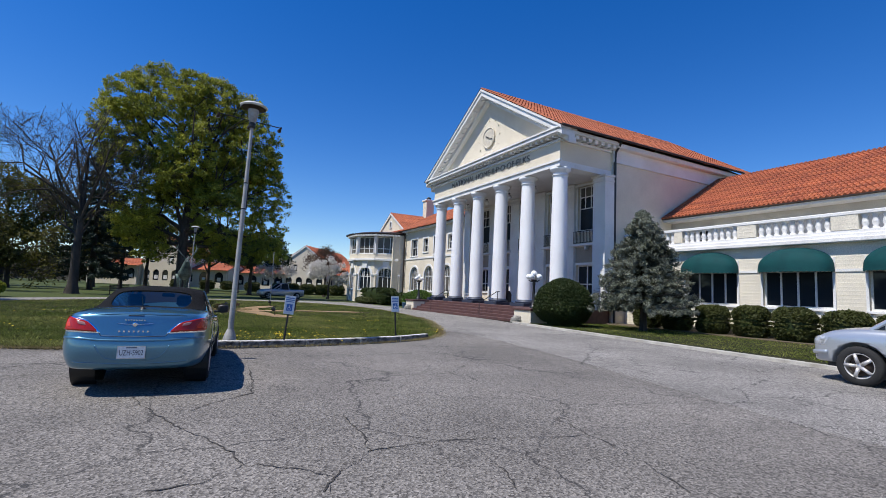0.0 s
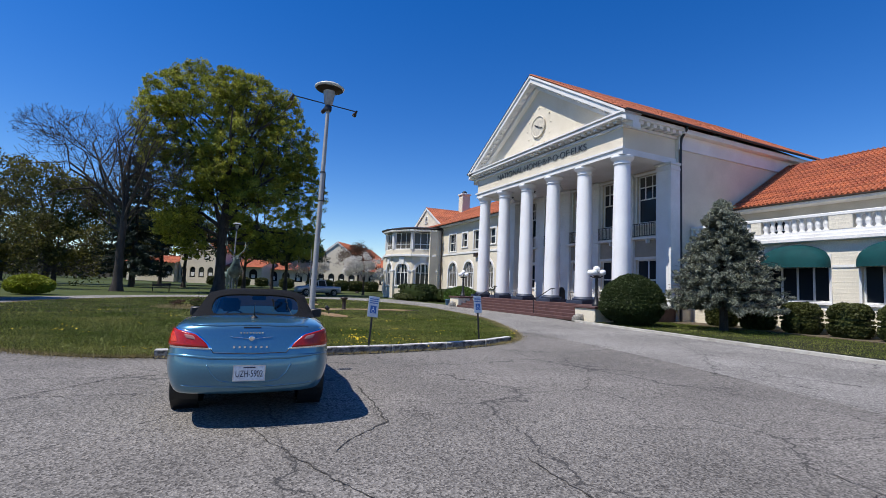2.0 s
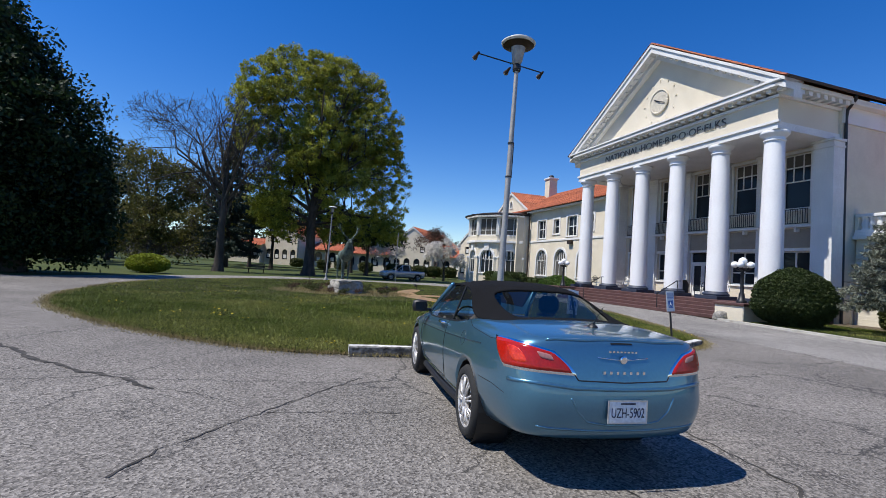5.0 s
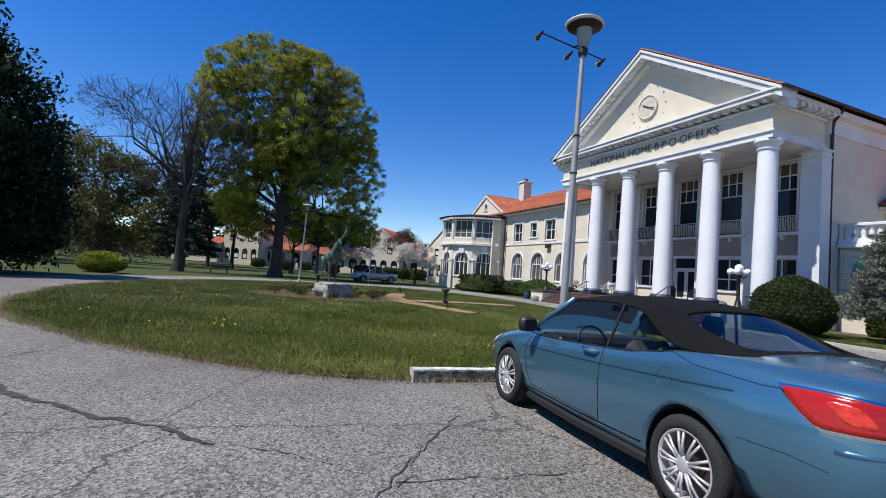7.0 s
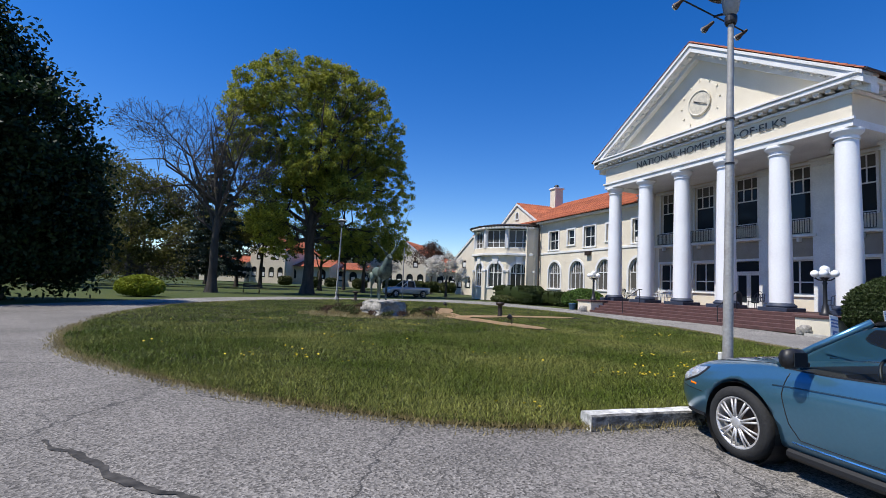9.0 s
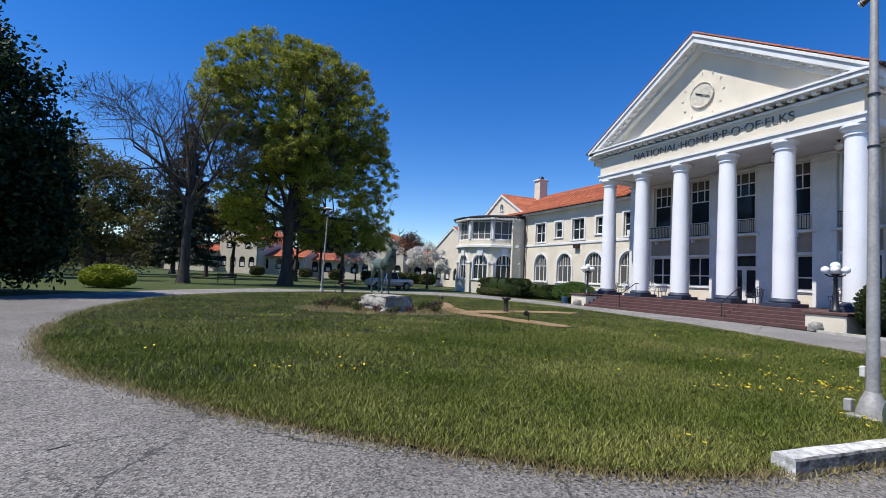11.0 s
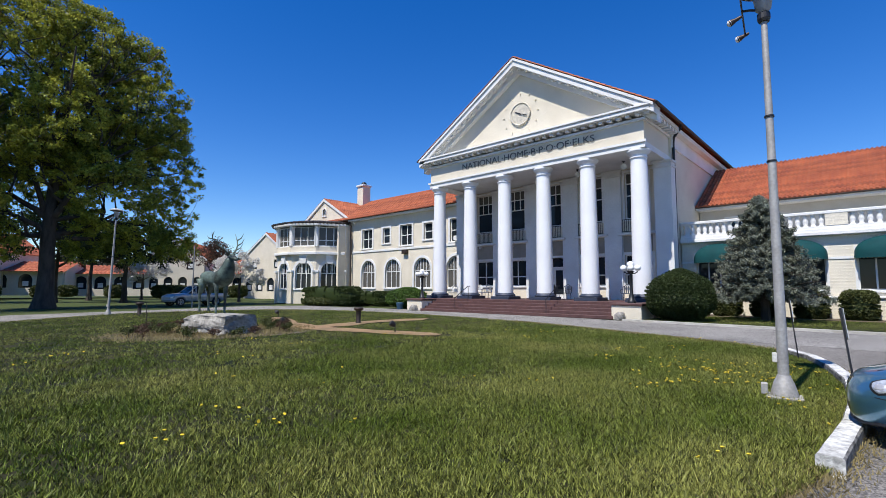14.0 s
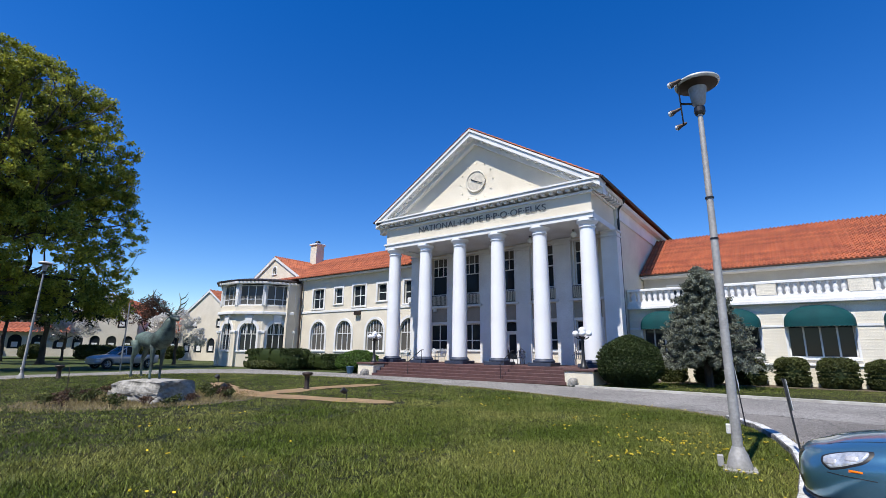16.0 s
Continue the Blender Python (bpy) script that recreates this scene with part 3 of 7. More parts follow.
F0 = facing(WALL, AX)
holes = []
BAYS = [-6.0, -3.0, 0.0, 3.0, 6.0]      # along the facade, to the right as one faces it
for u in BAYS:
    if u:
        holes.append(rect_hole(u, 1.75, 1.7, 1.95))
    else:
        holes.append(rect_hole(u, FLOOR, 1.9, 2.95))
    holes.append(rect_hole(u, 6.0, 1.5, 3.0))
hpart("front_wall", pierced([(-8.0, 0), (8.0, 0), (8.0, 11.2), (-8.0, 11.2)], holes, 0.4), M["stucco"], "cream stucco wall in the shade of the portico", m=F0)
for u in BAYS:
    if u:
        window(F0, u, 1.75, 1.7, 1.95, mull=2, rows=(0.36,), trim=0.14, label="pale-framed ground floor window under the portico")
    window(F0, u, 6.0, 1.5, 3.0, mull=1, rows=(0.5, 0.76), trim=0.12, label="tall window with curtained upper sash above a balcony rail", small_top=0, top_glass=M["warm_glass"])
    for x in (-.26, .26):
        hpart("sash_bar", B(u + x - .03, u + x + .03, .15, .2, 7.5, 8.94), M["white"], m=F0)
for s, yy in ((1, AX - 7.95), (-1, AX + 7.95)):
    # side walls
    hpart("side_wall", B(WALL, 39.0, yy - 0.2, yy + 0.2, 0, 11.4), M["stucco"], "tall plain stucco side wall")
hpart("rear_wall", B(38.6, 39.0, AX - 7.7, AX + 7.7, 0, 11.4), M["stucco"])
hpart("portico_floor", B(17.9, WALL + .3, AX - 8.0, AX + 8.0, 0.0, FLOOR, 0.015), M["brickstep"])
hpart("portico_ceiling", B(18.7, WALL, AX - 7.75, AX + 7.75, 9.25, 9.4), M["white"])
for i in range(4):
    top = FLOOR - 0.17 * (i + 1)
    hpart("step", B(17.9 - 0.36 * (i + 1), 17.9 - 0.36 * i + 0.02, AX - 6.9, AX + 6.9, 0, top, 0.012), M["brickstep"], "maroon painted step")
# shafts with slight entasis
for k in range(6):
    y = AX - 7.5 + 3.0 * k
    col = new("column")
    col.parent = house
    col.matrix_local = house_inv @ pose(COLX, y, FLOOR)
    tagged(col, "round white column with moulded capital")
    part("plinth", B(-.72, .72, -.72, .72, 0, 0.2, 0.015), M["navy"], col, "navy painted square plinth")
    part("base_ring", lathe([(0.62, 0.2), (0.66, 0.25), (0.64, 0.32), (0.56, 0.36), (0.53, 0.42)], 32), M["navy"], col, smooth=True)
    prof = [(0.515, 0.42)] + [(0.515 - 0.085 * (t ** 1.7), 0.42 + t * 7.45) for t in (0.1, .25, .4, .55, .7, .85, 1.0)]
    part("shaft", lathe(prof, 40, cap=False), M["column"], col, smooth=True)
    part("capital", lathe([(0.43, 7.87), (0.49, 7.9), (0.49, 7.95), (0.44, 7.98), (0.44, 8.06), (0.56, 8.16), (0.61, 8.22)], 32), M["column"], col)
    part("abacus", lathe([(0.61, 8.22), (0.63, 8.25), (0.63, 8.33), (0.60, 8.36)], 32), M["column"], col)
# pilasters on the back wall
for u in (-7.55, -4.5, -1.5, 1.5, 4.5, 7.55):
    end = abs(u) > 7
    w = 0.5 if end else 0.575
    c = math.copysign(7.82, u) if end else u
    deep = 0.8 if end else 0.22
    hpart("pilaster", B(c - w, c + w, -deep, 0.0, FLOOR, 8.78, 0.012), M["white"], "pale square pilaster", m=F0)
    hpart("pilaster_cap", B(c - w - .05, c + w + .05, -deep - .05, 0.0, 8.78, 8.9, 0.012), M["white"], m=F0)
    hpart("pilaster_neck", B(c - w, c + w, -deep, 0.0, 8.9, 9.08, 0.008), M["white"], m=F0)
    hpart("pilaster_crown", B(c - w - .09, c + w + .09, -deep - .09, 0.0, 9.08, 9.21, 0.015), M["white"], m=F0)
# entablature: a hollow beam on three sides
for nm, z0, z1, out, mt in (("architrave", 9.21, 9.55, 0.56, "white"), ("frieze", 9.55, 10.72, 0.50, "stucco"), ("bed_moulding", 10.72, 10.86, 0.62, "white")):
    bm = bmesh.new()
    box(bm, COLX - out, COLX + out, AX - 7.5 - out, AX + 7.5 + out, z0, z1)
    for yy in (AX - 7.5, AX + 7.5):
        box(bm, COLX + out, WALL - 0.002, yy - out, yy + out, z0, z1)
    hpart(nm, bm, M[mt])
hpart("architrave_moulding", B(COLX - 0.64, COLX - 0.5, AX - 8.14, AX + 8.14, 9.50, 9.62), M["white"])
EAVE, APEX = 11.45, 16.75
HALF = 8.62
CF = 18.1                    # front of the cornice
hpart("cornice", B(CF, WALL, AX - HALF, AX + HALF, 11.08, 11.3, 0.02), M["white"])
hpart("cornice_moulding", B(CF - 0.07, COLX + .2, AX - HALF - .06, AX + HALF + .06, 11.3, 11.42, 0.02), M["white"])
# blocks under the cornice
for i in range(33):
    y = AX - 8.3 + i * (16.6 / 32)
    hpart("modillion", B(CF + 0.18, COLX - 0.5, y - 0.11, y + 0.11, 10.92, 11.08), M["white"])
for yy, sg in ((AX - HALF, 1), (AX + HALF, -1)):
    for i in range(8):
        x = CF + 0.9 + i * 0.52
        hpart("modillion", B(x - 0.13, x + 0.13, min(yy + sg * .1, yy + sg * .6), max(yy + sg * .1, yy + sg * .6), 10.87, 11.08), M["white"])
# pediment
TX = 18.95
hpart("tympanum", prism([(-7.9, 11.4), (7.9, 11.4), (0, APEX - 0.55)], 0, 0.3), M["stucco"], m=facing(TX, AX))
rise = APEX - EAVE
ang = math.atan2(rise, HALF)
for sg in (-1, 1):
    def rake(y0, y1, t0, t1):
        """Bar that follows the slope between two offsets below the roof line."""
        top = Vector((0, APEX))
        end = Vector((sg * (HALF + 0.1), EAVE - 0.06))
        off0, off1 = Vector((0, -t0 / math.cos(ang))), Vector((0, -t1 / math.cos(ang)))
        poly = [top + off0, end + off0, end + off1, top + off1]
        return prism([tuple(p) for p in poly], y0, y1)
    hpart("raking_cornice", rake(CF - 18.5, 0.6, 0.14, 0.46), M["white"], m=facing(18.5, AX))
    hpart("raking_moulding", rake(CF - 18.58, 0.3, 0.02, 0.16), M["white"], m=facing(18.5, AX))
    hpart("raking_soffit", rake(0.12, 0.7, 0.46, 0.76), M["white"], m=facing(18.5, AX))
    for i in range(18):
        s = (i + 0.7) / 18.2
        u, z = sg * HALF * s, APEX - rise * s - 0.46 / math.cos(ang)
        bm = B(-0.1, 0.1, CF - 18.3, 0.05, -0.11, 0.0)
        bmesh.ops.transform(bm, matrix=facing(18.5, AX) @ Matrix.Translation((u, 0, z)) @ Matrix.Rotation(sg * ang, 4, 'Y'), verts=bm.verts)
        hpart("modillion", bm, M["white"])
    # roof slopes
    e0, e1 = Vector((CF - 0.1, AX - sg * (HALF + 0.15), EAVE - 0.05)), Vector((39.2, AX - sg * (HALF + 0.15), EAVE - 0.05))
    r0, r1 = Vector((CF - 0.1, AX, APEX + 0.05)), Vector((39.2, AX, APEX + 0.05))
    rf = tile_roof("roof_tiles", None, (e0, e1, r1, r0), label="terracotta barrel tile roof slope")
    rf.parent = house
    rf.matrix_parent_inverse = house_inv
    hpart("gutter", B(CF - 0.1, 39.2, AX - sg * (HALF + 0.25) - 0.07, AX - sg * (HALF + 0.25) + 0.07, EAVE - 0.16, EAVE - 0.04, 0.03), M["gutter"])
    hpart("side_cornice", B(WALL, 39.0, AX - sg * 8.38 - 0.24, AX - sg * 8.38 + 0.24, EAVE - 0.5, EAVE - 0.2, 0.03), M["white"])
    hpart("side_frieze", B(WALL, 39.0, AX - sg * 8.2 - 0.045, AX - sg * 8.2 + 0.045, EAVE - 1.35, EAVE - 0.5), M["white"])
hpart("rear_gable", prism([(-8.1, 11.3), (8.1, 11.3), (0, APEX - 0.1)], 0, 0.3), M["stucco"], m=facing(38.8, AX))
# downpipe at the corner
hpart("downpipe", tube([(22.95, 19.86, 11.45), (22.97, 19.95, 11.15), (23.0, 20.3, 10.75), (23.0, 20.36, 10.4), (23.0, 20.36, 0.1)], 0.075), M["dark_pipe"], "dark rain downpipe")

# ---- low wing with awnings ----
WX = 24.0
low = thing("awning_wing", pose(WX, 8, 0), "low cream brick wing with balustrade and red tile roof", "building")
LOWF = facing(WX, 20.4)
AWN = [2.0, 5.45, 9.4, 13.35, 17.3, 21.25, 25.2]
W_AWN = 2.75
holes = [rect_hole(u, 1.5, W_AWN if u > 3 else 2.4, 2.1) for u in AWN]
hpart("front_wall", pierced([(0, 0), (28, 0), (28, 4.3), (0, 4.3)], holes, 0.35), M["brick"], "cream painted brick wall", m=LOWF, owner=low)
for u in AWN:
    w = W_AWN if u > 3 else 2.4
    window(LOWF, u, 1.5, w, 2.1, mull=4, rows=(), trim=0.1, label="wide dark four-light window under an awning")
hpart("string_course", B(0, 28, -0.04, 0, 3.08, 3.2), M["white"], m=LOWF, owner=low)
hpart("ledge", B(0, 28, -0.32, 0.35, 4.3, 4.5, 0.03), M["white"], m=LOWF, owner=low)
hpart("ledge_moulding", B(0, 28, -0.2, 0.35, 4.5, 4.66, 0.02), M["white"], m=LOWF, owner=low)
hpart("terrace_floor", B(0, 28, 0.35, 4.6, 4.3, 4.6), M["concrete"], m=LOWF, owner=low)
hpart("balustrade_rail", B(0, 28, -0.14, 0.24, 5.42, 5.58, 0.025), M["white"], "white balustrade rail", m=LOWF, owner=low)
hpart("balustrade_foot", B(0, 28, -0.1, 0.2, 4.66, 4.8, 0.01), M["white"], m=LOWF, owner=low)
SECT = [(0.15, 3.45), (3.95, 6.9), (7.8, 10.8), (11.75, 14.75), (15.7, 18.7), (19.65, 22.65), (23.6, 26.6)]
last = 0.0
for a, b in SECT + [(28, 28)]:
    hpart("balustrade_pier", B(last, a, -0.12, 0.22, 4.8, 5.42, 0.012), M["brick"], "cream parapet block between baluster runs", m=LOWF, owner=low)
    last = b
bal_mesh = part("baluster", lathe([(0.115, 0), (0.115, 0.06), (0.075, 0.1), (0.13, 0.24), (0.115, 0.34), (0.075, 0.5), (0.12, 0.56), (0.12, 0.62)], 10), M["white"], low, smooth=True)
bal_mesh.matrix_local = low.matrix_world.inverted() @ LOWF @ pose(0.4, 0.05, 4.8)
for a, b in SECT:
    n = int((b - a) / 0.31)
    for i in range(n):
        o = new("baluster", bal_mesh.data)
        o.parent = low
        o.matrix_local = low.matrix_world.inverted() @ LOWF @ pose(a + (i + 0.5) * (b - a) / n, 0.05, 4.8)
for u in (3.5, 5.3, 7.1, 8.9, 10.7, 12.5, 14.3, 16.1):
    hpart("pier_base", prism([(u - .42, 0), (u + .42, 0), (u + .24, .75), (u + .24, 1.1), (u - .24, 1.1), (u - .24, .75)], -0.35, 0.0), M["brick"], "flared cream pier base", m=LOWF, owner=low)
    hpart("pier_cap", B(u - .32, u + .32, -0.42, 0.0, 1.1, 1.2, .02), M["white"], m=LOWF, owner=low)
# upper storey set back behind the terrace
UPX = 28.5
UPF = facing(UPX, 20.4)
# wall colour already darkened for the eave's shade
hpart("upper_wall", pierced([(0, 4.5), (28, 4.5), (28, 7.0), (0, 7.0)], [rect_hole(2.2, 5.0, 1.2, 1.2)], 0.3), M["upper"], "cream upper wall with eave shade in its colour", m=UPF, owner=low)
for u in (2.2,):
    window(UPF, u, 5.0, 1.2, 1.2, label="small upper window behind the balustrade")
hpart("eave_soffit", B(0, 28, -0.9, 0.1, 6.78, 6.98, 0.02), M["white"], m=UPF, owner=low)
hpart("gutter", B(0, 28, -1.04, -0.89, 6.92, 7.02, 0.03), M["gutter"], m=UPF, owner=low)
rf = tile_roof("roof_tiles", None, ((27.45, 20.4, 7.02), (27.45, -7.6, 7.02), (33.8, -7.6, 10.7), (33.8, 20.4, 10.7)), along=0.24, label="terracotta barrel tile roof slope")
rf.parent = low
rf.matrix_parent_inverse = low.matrix_world.inverted()
hpart("roof_back", prism([(0.1, 6.98), (6.05, 10.6), (12.2, 6.98)], 0, 28), M["tile_edge"], m=pose(27.75, -7.6, 0), owner=low)
hpart("body", B(24.35, 40, -7.6, -7.2, 0, 7.0), M["stucco"], owner=low)


def awning(u, w):
    """Dome-shaped canvas awning on a wall that faces -x."""
    ob = thing("window_awning", LOWF @ pose(u, 0, 3.05), "rounded teal canvas awning over a window", "awning", "awnings on the low wing")
    bm = bmesh.new()
    nu, nv = 20, 7
    H, D = 1.0, 0.85
    grid = []
    for j in range(nv + 1):
        b = math.pi / 2 * j / nv
        row = []
        for i in range(nu + 1):
            a = math.pi * i / nu
            row.append(bm.verts.new((-math.cos(a) * w / 2, -D * math.sin(b) * math.sin(a) ** 0.6, 0.14 + H * math.sin(a) ** 0.75 * math.cos(b) ** 0.8)))
        grid.append(row)
    for p, q in zip(grid, grid[1:]):
        for i in range(nu):
            try:
                bm.faces.new((p[i], p[i + 1], q[i + 1], q[i]))
            except ValueError:
                pass
    bmesh.ops.remove_doubles(bm, verts=bm.verts, dist=1e-4)
    bmesh.ops.recalc_face_normals(bm, faces=bm.faces)
    part("canopy", bm, M["awning"], ob, smooth=True)
    bm = bmesh.new()
    ring = []
    for i in range(nu * 2 + 1):
        a = math.pi * i / (nu * 2)
        x, y = -math.cos(a) * w / 2, -D * math.sin(a) ** 0.6
        ring.append((bm.verts.new((x, y, 0.15)), bm.verts.new((x, y - 0.012, 0.0 + 0.035 * (i % 2)))))
    for p, q in zip(ring, ring[1:]):
        bm.faces.new((p[0], q[0], q[1], p[1]))
    part("valance", bm, M["awning"], ob, "scalloped canvas edge")
    for sx in (-1, 1):
        part("arm", tube([(sx * (w / 2 - 0.05), -0.02, 0.15), (sx * w * 0.3, -D * 0.85, 0.14)], 0.014, 6), M["steel"], ob)
    return ob


for u in AWN:
    awning(u, 2.95 if u > 3 else 2.6)

# ---- left wing ----
LX = 23.0
lw = thing("guest_wing", pose(LX, 44, 0), "two-storey cream wing with arched windows and red roof", "building")
LWF = facing(LX, 52.4)
UP = [(2.7, 5.6, 1.6, 1.95), (5.65, 5.95, 1.05, 1.5), (8.45, 5.6, 1.6, 1.95), (11.35, 5.95, 1.1, 1.5), (14.75, 5.55, 1.6, 2.0)]
LO = [(2.9, 1.6), (6.6, 1.6), (10.6, 1.6), (14.6, 1.6)]
holes = [rect_hole(u, v, w, h) for u, v, w, h in UP] + [arch_hole(u, v, 2.1, 2.75) for u, v in LO]
hpart("front_wall", pierced([(0, 0), (15.8, 0), (15.8, 8.7), (0, 8.7)], holes, 0.35), M["stucco"], "cream stucco wall", m=LWF, owner=lw)
for u, v, w, h in UP:
    window(LWF, u, v, w, h, mull=2 if w > 1.2 else 1, rows=(0.5,), trim=0.2, label="white-framed upper sash window")
for u, v in LO:
    window(LWF, u, v, 2.1, 2.75, arch=True, mull=3, rows=(0.57,), trim=0.22, glass=M["warm_glass"], label="tall round-headed white window", small_top=6)
hpart("string_course", B(0, 15.8, -0.07, 0, 5.2, 5.4, 0.01), M["white"], m=LWF, owner=lw)
hpart("eave_soffit", B(0, 15.8, -0.5, 0.2, 8.55, 8.72, 0.02), M["white"], m=LWF, owner=lw)
hpart("gutter", B(0, 15.8, -0.62, -0.49, 8.70, 8.8, 0.03), M["gutter"], m=LWF, owner=lw)
rf = tile_roof("roof_tiles", None, ((22.3, 57.5, 8.75), (22.3, 36.7, 8.75), (29.0, 36.7, 12.15), (29.0, 57.5, 12.15)), along=0.3, course=0.42, label="terracotta tile roof slope")
rf.parent = lw
rf.matrix_parent_inverse = lw.matrix_world.inverted()
hpart("roof_core", prism([(0.15, 8.6), (6.6, 12.0), (13, 8.6)], 0, 25.5), M["tile_edge"], m=pose(22.4, 36.8, 0), owner=lw)
for u in (8.45, 14.9):
    hpart("air_conditioner", B(u - 0.33, u + 0.33, -0.3, 0.1, 4.78 if u < 10 else 5.6, 5.15 if u < 10 else 6.0, 0.02), M["gutter"] if u < 10 else M["white"], "boxy wall air conditioner", m=LWF, owner=lw)
# gabled pavilion and its chimney
pav = thing("gabled_pavilion", pose(LX, 57.5, 0), "gabled cream pavilion with a rounded glazed bay", "building")
PF = facing(LX, 57.5)
hpart("gable_wall", pierced([(-5.1, 0), (5.1, 0), (5.1, 8.8), (0, 11.5), (-5.1, 8.8)], [arch_hole(0, 9.75, 0.6, 0.8, 0.3)], 0.35), M["stucco"], m=PF, owner=pav)
window(PF, 0, 9.75, 0.6, 0.8, arch=True, mull=1, rows=(), trim=0.12, label="small louvred gable window")
for sg in (-1, 1):
    rf = tile_roof("roof_tiles", None, ((22.85, 57.5 - sg * 5.6, 8.62), (34, 57.5 - sg * 5.6, 8.62), (34, 57.5, 11.75), (22.85, 57.5, 11.75)), along=0.3, course=0.42, label="terracotta tile roof slope")
    rf.parent = pav
    rf.matrix_parent_inverse = pav.matrix_world.inverted()
    hpart("bargeboard", prism([(0, 11.72), (sg * 5.65, 8.56), (sg * 5.65, 8.26), (0, 11.42)], -0.14, 0.05), M["white"], m=PF, owner=pav)
hpart("side_wall", B(LX, 34, 52.4, 52.7, 0, 8.7), M["stucco"], owner=pav)
hpart("side_wall", B(LX, 34, 62.3, 62.6, 0, 8.7), M["stucco"], owner=pav)
hpart("downpipe", tube([(22.6, 52.2, 8.6), (22.75, 52.15, 8.0), (22.8, 52.15, 0.1)], 0.09), M["gutter"], owner=pav)
chim = thing("chimney", pose(28.1, 56.9, 11.2), "cream stucco chimney with a dark cowl", "chimney")
part("stack", B(-.55, .55, -.55, .55, -1.5, 2.6), M["stucco"], chim)
part("cap", B(-.68, .68, -.68, .68, 2.6, 2.8, 0.03), M["white"], chim)
part("cowl", lathe([(0.3, 2.8), (0.34, 2.95), (0.3, 3.1), (0.15, 3.22)], 14), M["black"], chim, smooth=True)
# rounded bay in facets
BR = 5.0
for th in (-64, -32, 0, 32, 64):
    a = radians(th)
    half = BR * math.sin(radians(16))
    apo = BR * math.cos(radians(16))
    fm = pose(LX - apo * math.cos(a), 57.5 - apo * math.sin(a), 0, 0, 0, -90 + th)
    hpart("bay_wall", pierced([(-half, 0), (half, 0), (half, 5.0), (-half, 5.0)], [arch_hole(0, 1.5, 1.75, 2.75)], 0.3), M["stucco"], m=fm, owner=pav)
    window(fm, 0, 1.5, 1.75, 2.75, arch=True, mull=3, rows=(0.58,), trim=0.28, label="tall round-headed white bay window", small_top=5)
    hpart("keystone", prism([(-0.3, 4.1), (0.3, 4.1), (0.42, 4.95), (-0.42, 4.95)], -0.16, 0.0), M["white"], "carved white keystone", m=fm, owner=pav)
    hpart("cornice_facet", B(-half - .12, half + .12, -0.35, 0.3, 5.0, 5.28, 0.03), M["white"], m=fm, owner=pav)
    hpart("parapet_facet", B(-half - .03, half + .03, -0.1, 0.3, 5.28, 5.85, 0.01), M["stucco"], m=fm, owner=pav)
    window(fm, 0, 5.9, 2.35, 2.0, mull=3, rows=(0.3,), trim=0.0, depth=0.12, glass=M["warm_glass"], label="sunroom window with white mullions", sill=True)
    for sx in (-1, 1):
        hpart("bay_post", B(sx * half - 0.2, sx * half + 0.2, -0.12, 0.25, 5.85, 8.0, 0.02), M["white"], m=fm, owner=pav)
        hpart("bay_pilaster", B(sx * half - 0.32, sx * half + 0.32, -0.09, 0.02, 0, 3.2, 0.02), M["stucco"], m=fm, owner=pav)
        hpart("impost_block", B(sx * half - 0.36, sx * half + 0.36, -0.15, 0.02, 3.2, 3.42, 0.02), M["white"], m=fm, owner=pav)
    hpart("roof_edge", B(-half - .16, half + .16, -0.45, 0.5, 8.0, 8.2, 0.02), M["white"], m=fm, owner=pav)
    for i in range(7):
        x = -half + (i + .5) * 2 * half / 7
        hpart("rafter_tail", B(x - 0.06, x + 0.06, -0.75, 0.4, 8.2, 8.36), M["greybark"], m=fm, owner=pav)
hpart("bay_roof", lathe([(5.1, 8.36), (5.1, 8.42), (4.5, 8.6)], 40), M["gutter"], m=pose(LX, 57.5, 0), owner=pav)
for th in (-80, 80):
    a = radians(th)
    hpart("bay_return", B(LX - 1.6, LX, 57.5 - math.copysign(4.95, th) - 0.15, 57.5 - math.copysign(4.95, th) + 0.15, 0, 8.2), M["stucco"], owner=pav)


